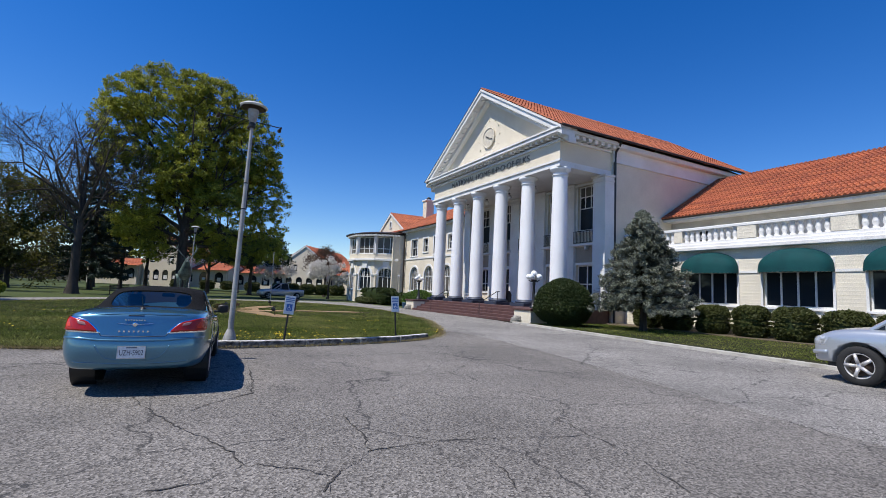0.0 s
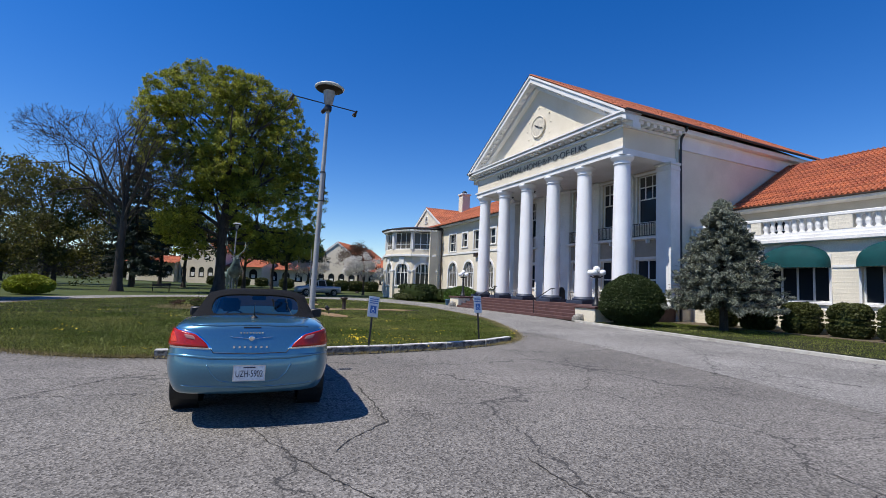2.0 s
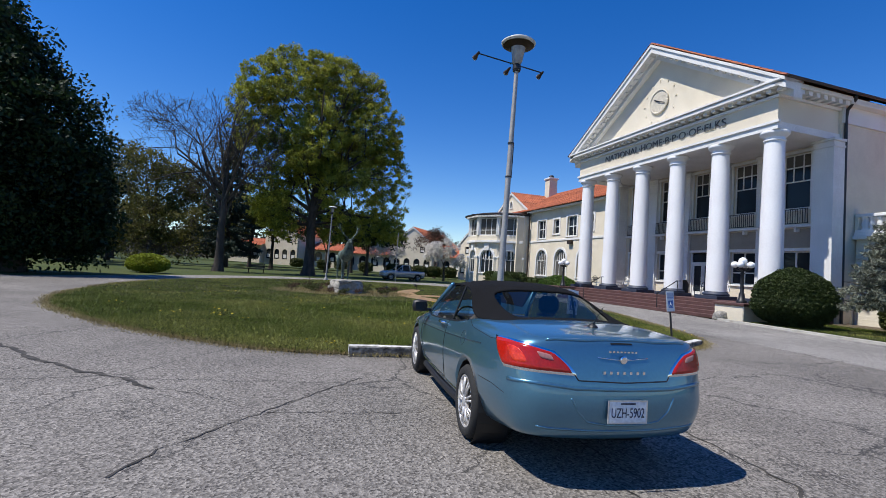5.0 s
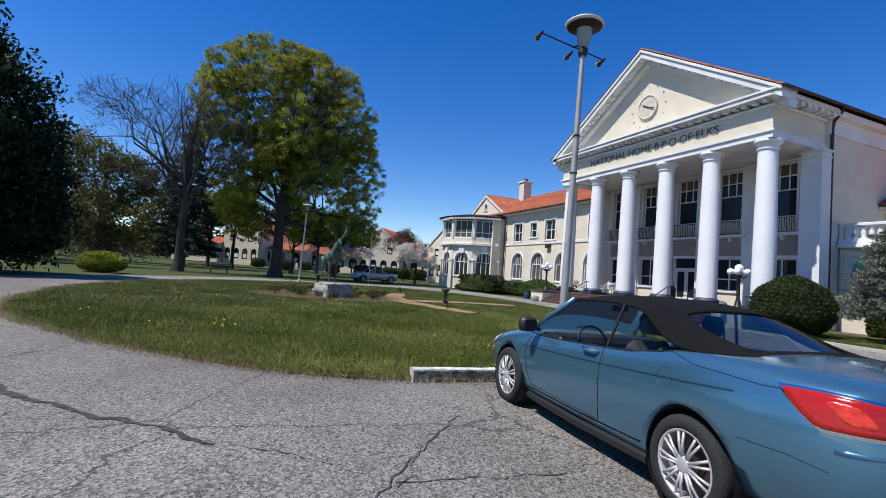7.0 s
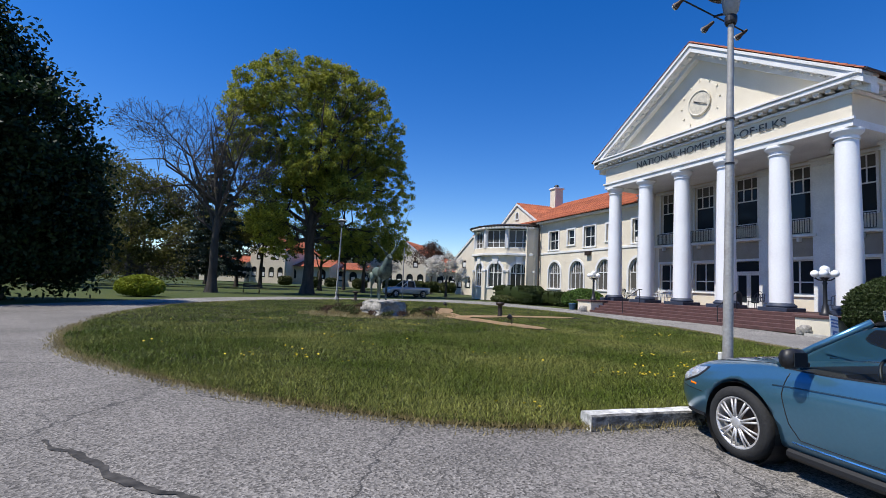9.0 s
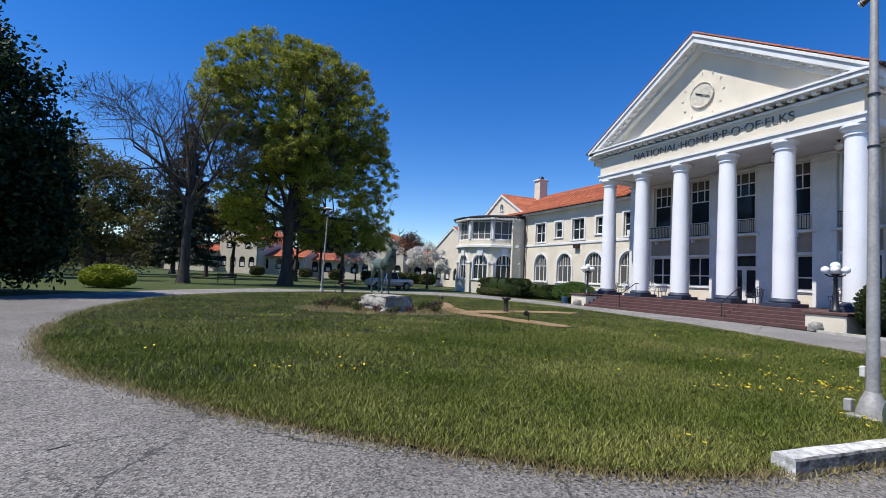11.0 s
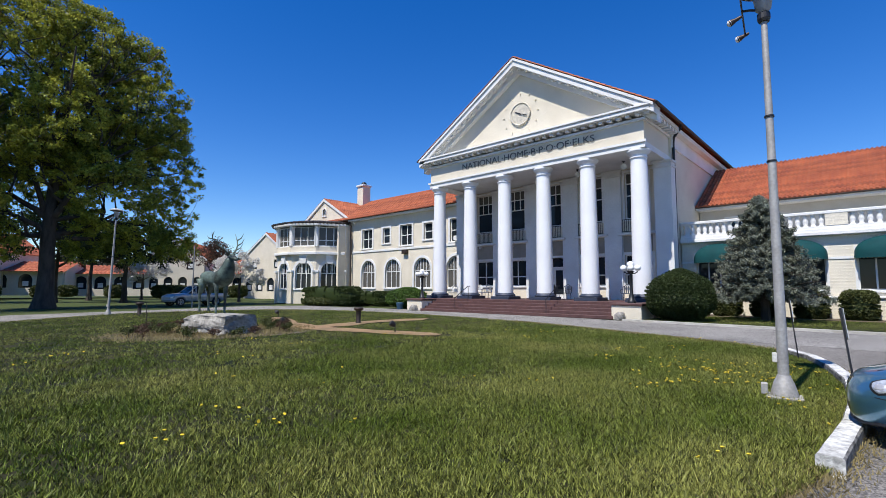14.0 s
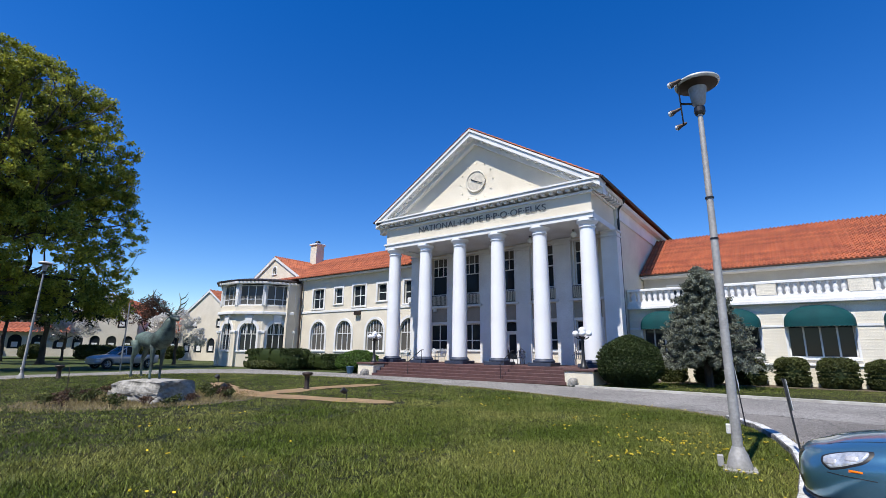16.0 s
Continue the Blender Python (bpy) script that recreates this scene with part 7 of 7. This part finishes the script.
spotlight(pose(3.85, 24.1, .05, 0, 0, 150), "black garden spotlight on a short stake")
spotlight(pose(2.0, 28.1, .08, 0, 0, 170), "black garden spotlight beside the bed")
spotlight(pose(5.2, 34.5, .05, 0, 0, 200), "black garden spotlight on a short stake")
bol = thing("bollard_light", pose(5.6, 28.4, .04), "weathered dark bollard light with a flared cap", "bollard")
part("post", lathe([(.14, 0), (.13, .06), (.10, .1), (.105, .5), (.12, .56)], 14), M["gutter"], bol, smooth=True)
part("cap", lathe([(.12, .56), (.2, .6), (.22, .66), (.2, .7), (.05, .72)], 14), M["gutter"], bol, smooth=True)
bol2 = copy_thing(bol, pose(1.35, 43.3, .03))

# ---- kerb stones at the parking edge ----
KERB = [(-1.88, 12.29), (-.35, 12.17), (1.2, 12.14), (2.75, 12.26), (4.25, 12.55), (5.6, 12.95), (6.85, 13.62)]
kb = thing("parking_kerb", pose(0, 12, 0), "white-painted concrete kerb with flaking sides", "kerb", kind="structure")
for a, b in zip(KERB, KERB[1:]):
    a, b = Vector(a), Vector(b)
    L = (b - a).length - .015
    bm = bmesh.new()
    poly = [(-.1, -.1), (.1, -.1), (.1, .15), (.085, .17), (-.085, .17), (-.1, .15)]
    N = 16
    rows = []
    for i in range(N + 1):
        row = []
        for y, z in poly:
            p = Vector((L * i / N, y, z))
            p += Vector((0, .006 * noise.noise(p * 5), .006 * noise.noise(p * 6 + Vector((9, a.x, 0)))))
            row.append(bm.verts.new(p))
        rows.append(row)
    for p, q in zip(rows, rows[1:]):
        for i in range(6):
            bm.faces.new((p[i], p[(i + 1) % 6], q[(i + 1) % 6], q[i]))
    bm.faces.new(rows[0])
    bm.faces.new(rows[-1])
    bmesh.ops.recalc_face_normals(bm, faces=bm.faces)
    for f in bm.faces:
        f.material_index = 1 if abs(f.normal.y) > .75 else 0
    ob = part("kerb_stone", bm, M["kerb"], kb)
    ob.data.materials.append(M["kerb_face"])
    ob.matrix_world = Matrix.Translation((a.x, a.y, 0)) @ Matrix.Rotation(math.atan2(b.y - a.y, b.x - a.x), 4, 'Z')

# ---- portico details ----
def face_part(name, bm, material, label=""):
    return hpart(name, bm, material, label, m=F0)


for u in BAYS:
    face_part("lintel_band", B(u - .95, u + .95, -.06, .0, 3.72, 3.86), M["white"])
    face_part("sill_band", B(u - 1.15, u + 1.15, -.35, .0, 4.95, 5.1, .02), M["white"])
    face_part("head_band", B(u - 1.15, u + 1.15, -.1, .0, 9.0, 9.15, .01), M["white"])
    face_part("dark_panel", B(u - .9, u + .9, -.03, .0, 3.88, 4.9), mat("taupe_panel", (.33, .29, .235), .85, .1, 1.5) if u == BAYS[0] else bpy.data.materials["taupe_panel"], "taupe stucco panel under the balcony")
    rail = face_part("balcony_rail", B(u - .85, u + .85, -.32, -.28, 5.9, 5.94), M["black"], "black iron balcony rail")
    face_part("balcony_rail", B(u - .85, u + .85, -.32, -.28, 5.14, 5.18), M["black"])
    for i in range(14):
        x = u - .83 + i * 1.66 / 13
        face_part("baluster", B(x - .012, x + .012, -.312, -.288, 5.18, 5.9), M["black"])
for u in (-6.3, -3.3, 3.2, 6.2):
    face_part("corbel", prism([(u - .06, 4.7), (u + .06, 4.7), (u + .06, 4.95), (u - .06, 4.95)], -.3, 0), M["white"])
# entrance door
door = thing("door_1", F0 @ pose(0, .2, FLOOR), "dark glazed double entrance door in white frame", "door", kind="structure")
part("door_frame", ring_band(rect_hole(0, .003, 1.89, 2.94), rect_hole(0, .08, 1.66, 2.8), -.1, .06), M["white"], door)
part("transom", B(-.83, .83, -.08, .04, 2.12, 2.24), M["white"], door)
part("transom_pane", B(-.83, .83, -.012, .0, 2.24, 2.82), M["window_glass"], door)
for sx in (-1, 1):
    lf = part("door_leaf", ring_band(rect_hole(sx * .415, .085, .81, 2.03), rect_hole(sx * .415, .3, .56, 1.7), -.03, .03), M["white"], door)
    part("door_pane", B(sx * .415 - .28, sx * .415 + .28, -.006, .0, .3, 2.0), M["window_glass"], lf)
    part("door_handle", tube([(sx * .06, -.05, .9), (sx * .06, -.09, .95), (sx * .06, -.09, 1.25), (sx * .06, -.05, 1.3)], .012, 6), M["chrome"], lf)

# lettering on the frieze
M["letter"] = mat("worn_dark_letter", (0.060, 0.055, 0.050), 0.7, 0.5, 2.5, tint=(0.16, 0.15, 0.13))
M["dial"] = mat("weathered_stone_dial", (0.66, 0.60, 0.49), 0.9, 0.3, 5, 0.5, 20, tint=(0.48, 0.44, 0.36))
letters = text_bm("NATIONAL·HOME·B·P·O·OF·ELKS", 0.60, 0.012, 10.0)
ob = part("frieze_lettering", letters, M["letter"], house, "worn dark raised letters on the frieze")
ob.matrix_local = house_inv @ facing(COLX - .54, 28.4, 10.12)

# clock in the pediment
clock = thing("pediment_clock", facing(TX - .03, AX, 13.15), "round pediment clock with hour marks in relief", "clock")
part("dial", lathe([(.74, 0), (.74, .05), (.70, .07), (.66, .05), (.02, .05)], 40, m=Matrix.Rotation(radians(90), 4, 'X')), M["dial"], clock, smooth=False)
part("rim", tube([(.74 * math.cos(a), -.06, .74 * math.sin(a)) for a in np.linspace(0, 2 * math.pi, 49)], .045, 8), M["dial"], clock, smooth=True)
for i in range(12):
    a = math.pi / 6 * i
    part("hour_mark", B(-.018, .018, -.03, .02, 1.27, 1.40, m=Matrix.Rotation(a, 4, 'Y')), M["stucco"], clock)
    part("numeral_mark", B(-.02, .02, -.06, -.04, .46, .6, m=Matrix.Rotation(a, 4, 'Y')), M["stucco"], clock)
part("hour_hand", B(-.035, .035, -.09, -.075, -.08, .42, m=Matrix.Rotation(radians(-62), 4, 'Y')), M["black"], clock)
part("minute_hand", B(-.028, .028, -.11, -.095, -.1, .58, m=Matrix.Rotation(radians(112), 4, 'Y')), M["black"], clock)


def porch_lamp(m):
    """Milk-glass ball on a short stem under the porch ceiling."""
    ob = thing("porch_ceiling_lamp", m, "white glass ball lamp under the porch ceiling", "lamp", "porch ceiling lamps")
    part("stem", lathe([(.09, 0), (.09, -.04), (.03, -.06), (.03, -.16)], 12), M["black"], ob)
    part("globe", lathe([(.06, -.14), (.15, -.2), (.2, -.32), (.16, -.45), (.04, -.51)], 18), M["globe"], ob, "white glass ball", smooth=True)
    return ob


for k in range(5):
    porch_lamp(pose(20.9, AX - 6.0 + 3.0 * k, 9.25))


def handrail(y):
    ob = thing("handrail", pose(16.6, y, 0), "black iron handrail up the steps", "handrail", "entrance handrails")
    part("rail", tube([(-.05, 0, .95), (.1, 0, 1.0), (1.35, 0, 1.72), (1.6, 0, 1.72)], .025, 8), M["black"], ob)
    part("post", lathe([(.022, 0), (.022, .97)], 8), M["black"], ob)
    part("post", lathe([(.022, .8), (.022, 1.72)], 8, m=Matrix.Translation((1.4, 0, 0))), M["black"], ob)
    return ob


handrail(32.4)
handrail(25.6)


def porch_chair(m, paint, label):
    """Garden armchair with a slatted round back."""
    ob = thing("porch_chair", m, label, "chair", "porch chairs")
    part("seat", B(-.28, .28, -.27, .27, .40, .44, .015), M[paint], ob)
    for sx in (-1, 1):
        for sy in (-1, 1):
            part("leg", tube([(sx * .26, sy * .25, 0), (sx * .25, sy * .23, .42)], .02, 6), M[paint], ob)
        part("arm", tube([(sx * .3, -.27, .44), (sx * .31, -.27, .64), (sx * .31, .25, .66)], .022, 6), M[paint], ob)
    part("back_hoop", tube([(-.3, .26, .42), (-.3, .32, .8), (0, .36, 1.0), (.3, .32, .8), (.3, .26, .42)], .022, 7), M[paint], ob)
    for i in range(5):
        x = -.2 + .1 * i
        part("back_slat", B(x - .025, x + .025, .28, .3, .44, .92, m=Matrix.Rotation(radians(-8), 4, 'X')), M[paint], ob)
    return ob


for x, y, c, turn in ((20.9, 37.5, "black", -80), (21.0, 34.0, "white", -100), (20.9, 33.0, "white", -80), (20.8, 26.6, "navy", -95), (20.9, 25.3, "white", -85), (20.8, 22.6, "navy", -80), (20.7, 21.4, "white", -90), (21.0, 36.4, "white", -70)):
    porch_chair(pose(x, y, FLOOR, 0, 0, turn), c, {"black": "black slatted porch armchair", "white": "white slatted porch armchair", "navy": "dark blue wicker-look porch armchair"}[c])
tub = thing("plant_tub", pose(17.0, 38.2, 0), "small dark blue plant tub beside the steps", "tub")
part("pot", lathe([(.2, 0), (.27, .42), (.29, .46), (.26, .5)], 18), M["bluetub"], tub, smooth=True)
part("soil", lathe([(.25, .40), (.25, .44)], 18), M["mulch"], tub)
an = thing("porch_ashtray", pose(19.9, 27.0, FLOOR), "bronze cylindrical litter bin by the door", "bin")
part("bin", lathe([(.22, 0), (.24, .05), (.24, .75), (.2, .82)], 18), M["bark"], an, smooth=True)
part("lid", lathe([(.2, .82), (.12, .95), (.03, .98)], 18), M["gutter"], an, smooth=True)
for y in (21.3, 36.0):
    lion = boulder("stone_ornament", (.35, .22, .4), pose(16.35, y, 0), 12, "small weathered stone ornament by the steps", "rock", sub=3)


def bench(m):
    ob = thing("park_bench", m, "dark wooden park bench on the grass", "bench")
    for i in range(4):
        part("slat", B(-.85, .85, -.2 + i * .12, -.1 + i * .12, .42, .455), M["bark"], ob)
    for i in range(3):
        part("slat", B(-.85, .85, .3, .33, .55 + i * .14, .65 + i * .14), M["bark"], ob)
    for sx in (-.75, .75):
        part("leg", tube([(sx, -.2, 0), (sx, -.2, .42)], .03, 6), M["black"], ob)
        part("leg", tube([(sx, .25, 0), (sx, .33, .95)], .03, 6), M["black"], ob)
    return ob


bench(pose(-6.2, 59, -.06, 0, 0, 190))

# ---- grass blades ----
def blades(name, pts, height, width, material, rng, label):
    n = len(pts)
    a = rng.random(n) * 2 * math.pi
    h = height * (.5 + rng.random(n))
    lean = rng.normal(size=(n, 2)) * (h * .55)[:, None]
    w = width * (.7 + .6 * rng.random(n))
    dx, dy = np.cos(a) * w, np.sin(a) * w
    z = np.array([lawn_h(x, y) for x, y in pts]) - .012
    v = np.empty((n, 3, 3))
    v[:, 0] = np.stack([pts[:, 0] - dx, pts[:, 1] - dy, z], 1)
    v[:, 1] = np.stack([pts[:, 0] + dx, pts[:, 1] + dy, z], 1)
    v[:, 2] = np.stack([pts[:, 0] + lean[:, 0], pts[:, 1] + lean[:, 1], z + h], 1)
    me = bpy.data.meshes.new(name)
    me.vertices.add(3 * n)
    me.vertices.foreach_set("co", v.ravel())
    me.loops.add(3 * n)
    me.loops.foreach_set("vertex_index", np.arange(3 * n))
    me.polygons.add(n)
    me.polygons.foreach_set("loop_start", np.arange(n) * 3)
    me.polygons.foreach_set("loop_total", np.full(n, 3))
    me.update()
    me.materials.append(material)
    return tagged(new(name, me), label, "grass", kind="stuff")


def inside_lawn(P, shrink=1.0):
    c = np.array([1.5, 29.0])
    E = c + (np.array(LAWN_EDGE) - c) * shrink
    x, y = P[:, 0], P[:, 1]
    ok = np.zeros(len(P), bool)
    for (x0, y0), (x1, y1) in zip(E, np.roll(E, -1, 0)):
        cond = ((y0 > y) != (y1 > y)) & (x < (x1 - x0) * (y - y0) / (y1 - y0 + 1e-12) + x0)
        ok ^= cond
    return ok


rng = np.random.default_rng(9)
def scatter(n, x0, x1, y0, y1, power=1.0):
    P = np.stack([x0 + (x1 - x0) * rng.random(n), y0 + (y1 - y0) * rng.random(n) ** power], 1)
    P = P[inside_lawn(P)]
    hole = ((P[:, 0] + .2) / 2.8) ** 2 + ((P[:, 1] - 28.8) / 2.0) ** 2 < 1
    P = P[~hole]
    for pts in PATHS:                          # the worn paths stay bare
        for (x0, y0), (x1, y1) in zip(pts, pts[1:]):
            d = np.array([x1 - x0, y1 - y0])
            t = np.clip(((P - (x0, y0)) @ d) / (d @ d), 0, 1)
            P = P[np.hypot(*(P - (np.array([x0, y0]) + t[:, None] * d)).T) > .5]
    return P


def clumpy(P, f, cut):
    k = np.array([noise.noise((x * f, y * f, 0)) for x, y in P])
    return P[k + .25 * rng.normal(size=len(P)) > cut]


front = clumpy(scatter(760000, -9.0, 6.5, 12.0, 16.5), 8.0, -.05)
blades("grass_blades", front, .048, .0075, M["blade"], rng, "short mown green grass blades")
near = clumpy(scatter(640000, -9.5, 9.0, 12.0, 21.0), 6.0, -.08)
blades("grass_blades", near, .05, .008, M["blade"], rng, "short mown green grass blades")
mid = clumpy(scatter(420000, -10, 13, 18.5, 45, 1.5), 3.0, -.1)
blades("grass_blades", mid, .05, .012, M["blade"], rng, "short mown green grass blades")
tufts = clumpy(scatter(300000, -9.5, 9.0, 12.0, 24.0), 1.5, .22)
blades("grass_tufts", tufts, .085, .0065, M["blade"], rng, "longer tufts of coarse grass")
edge_pts = []
for (x0, y0), (x1, y1) in zip(LAWN_EDGE, LAWN_EDGE[1:] + LAWN_EDGE[:1]):
    m_ = int(math.hypot(x1 - x0, y1 - y0) * (900 if y0 < 24 else 200))
    t = rng.random(m_)
    edge_pts.append(np.stack([x0 + (x1 - x0) * t, y0 + (y1 - y0) * t], 1) + rng.normal(size=(m_, 2)) * .13)
edge_pts = np.concatenate(edge_pts)
blades("dry_grass", edge_pts, .045, .006, M["dead"], rng, "dry straw-coloured grass along the lawn's rim")
bedpts = np.stack([-.2 + 3.0 * rng.normal(size=16000) * .62, 28.8 + 2.3 * rng.normal(size=16000) * .62], 1)
blades("dry_grass", bedpts[((bedpts[:, 0] + .2) / 3.6) ** 2 + ((bedpts[:, 1] - 28.9) / 2.7) ** 2 < 1], .10, .012, M["dead"], rng, "dry straw over the mulched bed")
dry = clumpy(scatter(60000, -9, 9, 12, 26), .8, .42)
blades("dry_grass", dry, .05, .005, M["dead"], rng, "scattered dry grass blades")
vg = np.stack([15.4 + 7 * rng.random(70000), -2 + 22 * rng.random(70000)], 1)
vg = vg[vg[:, 0] > 15.0 + .12 * np.maximum(0, vg[:, 1] - 8)]
blades("grass_blades", vg, .05, .009, M["blade"], rng, "grass blades on the verge")


def dandelions():
    bm = bmesh.new()
    hubs = clumpy(scatter(900, -8, 9, 12.3, 26), .5, .12)[:34]
    kerbside = scatter(60, 0.2, 4.2, 12.4, 15.2)[:38]      # they crowd round the lamp and the kerb
    for hx, hy in np.concatenate([hubs, kerbside]):
        for _ in range(int(rng.integers(1, 8))):
            x, y = hx + .16 * rng.normal(), hy + .16 * rng.normal()
            z = lawn_h(x, y)
            bmesh.ops.create_cone(bm, cap_ends=True, segments=8, radius1=.011, radius2=.021, depth=.014, matrix=Matrix.Translation((x, y, z + .05 + .03 * rng.random())) @ Matrix.Rotation(.4 * rng.normal(), 4, 'X'))
    return tagged(part("dandelions", bm, M["flower"]), "small yellow dandelion heads in the lawn", "flowers", kind="stuff")


dandelions()


# tar seams along the drive
def tar_seam(pts, w, seed):
    bm = bmesh.new()
    P, fine = [Vector(p) for p in pts], []
    for a, b in zip(P, P[1:]):
        n = max(2, int((b - a).length / .05))
        fine += [a.lerp(b, i / n) for i in range(n)]
    prev = None
    for i, p in enumerate(fine):
        d = (fine[min(i + 1, len(fine) - 1)] - fine[max(i - 1, 0)]).normalized()
        q = p + Vector((-d.y, d.x)) * (.10 * noise.noise((p.x * .9, p.y * .9, seed)) + .05 * noise.noise((p.x * 5, p.y * 5, seed)) + .025 * noise.noise((p.x * 15, p.y * 15, seed)))
        k = w * .55 * max(.06, .35 + .55 * noise.noise((p.x * 1.7, p.y * 1.7, seed + 4)) + .35 * noise.noise((p.x * 9, p.y * 9, seed)))
        n2 = Vector((-d.y, d.x)) * k
        cur = (bm.verts.new((q.x + n2.x, q.y + n2.y, .006)), bm.verts.new((q.x - n2.x, q.y - n2.y, .006)))
        if prev:
            bm.faces.new((prev[0], prev[1], cur[1], cur[0]))
        prev = cur
    return tagged(part("tar_seam", bm, M["tar"]), "dark open crack in the asphalt", "crack", kind="structure")


M["tar"] = mat("crack_dirt", (.066, .060, .053), .95, .5, 9)
SEAMS = [
    ([(12.0, 9.2), (12.2, 7.8), (11.8, 6.4), (11.5, 4.6), (11.6, 0)], .05),
    ([(9.6, 17), (9.2, 13.1), (8.7, 10.2), (8.2, 7.6), (7.6, 4.9)], .035),
    ([(1.8, 5.6), (1.7, 4.8), (1.6, 4.3), (1.2, 3.8), (1.0, 3.5)], 0.024),
    ([(1.6, 4.3), (2.2, 4.3), (2.9, 4.2), (4.0, 3.9)], 0.024),
    ([(-0.5, 7.4), (-0.1, 6.0), (0.5, 4.7), (0.6, 4.3), (0.2, 4.0), (-0.2, 4.0)], 0.035),
    ([(0.6, 4.3), (1.1, 3.8), (1.0, 3.5)], 0.035),
    ([(2.6, 4.0), (2.5, 3.4), (2.4, 3.0)], 0.024),
    ([(4.2, 4.6), (4.0, 3.5), (3.8, 2.9), (3.6, 2.4)], 0.024),
    ([(-6.9, 13.1), (-6.4, 12.6), (-6.0, 12.0), (-5.6, 11.6), (-5.2, 11.2), (-4.7, 10.9), (-4.2, 10.3)], 0.11),
    ([(-7.4, 14.6), (-6.8, 14.9), (-6.2, 15.3)], 0.03),
    ([(-3.9, 8.1), (-3.7, 8.6), (-3.4, 9.0), (-3.0, 9.5), (-2.5, 10.1), (-1.9, 10.8)], 0.045),
    ([(1.1, 9.0), (1.0, 7.8), (0.9, 7.1), (0.1, 6.3)], 0.035),
    ([(-3.0, 9.3), (-2.6, 9.9), (-2.6, 10.1)], 0.024),
    ([(-3.0, 9.3), (-2.2, 9.3), (-1.6, 9.3), (-1.2, 9.4)], 0.035),
    ([(-4.4, 10.5), (-3.6, 10.0), (-3.3, 9.7)], 0.024),
]
for i, (pts, w) in enumerate(SEAMS):
    tar_seam(pts, w, i * 3.7)
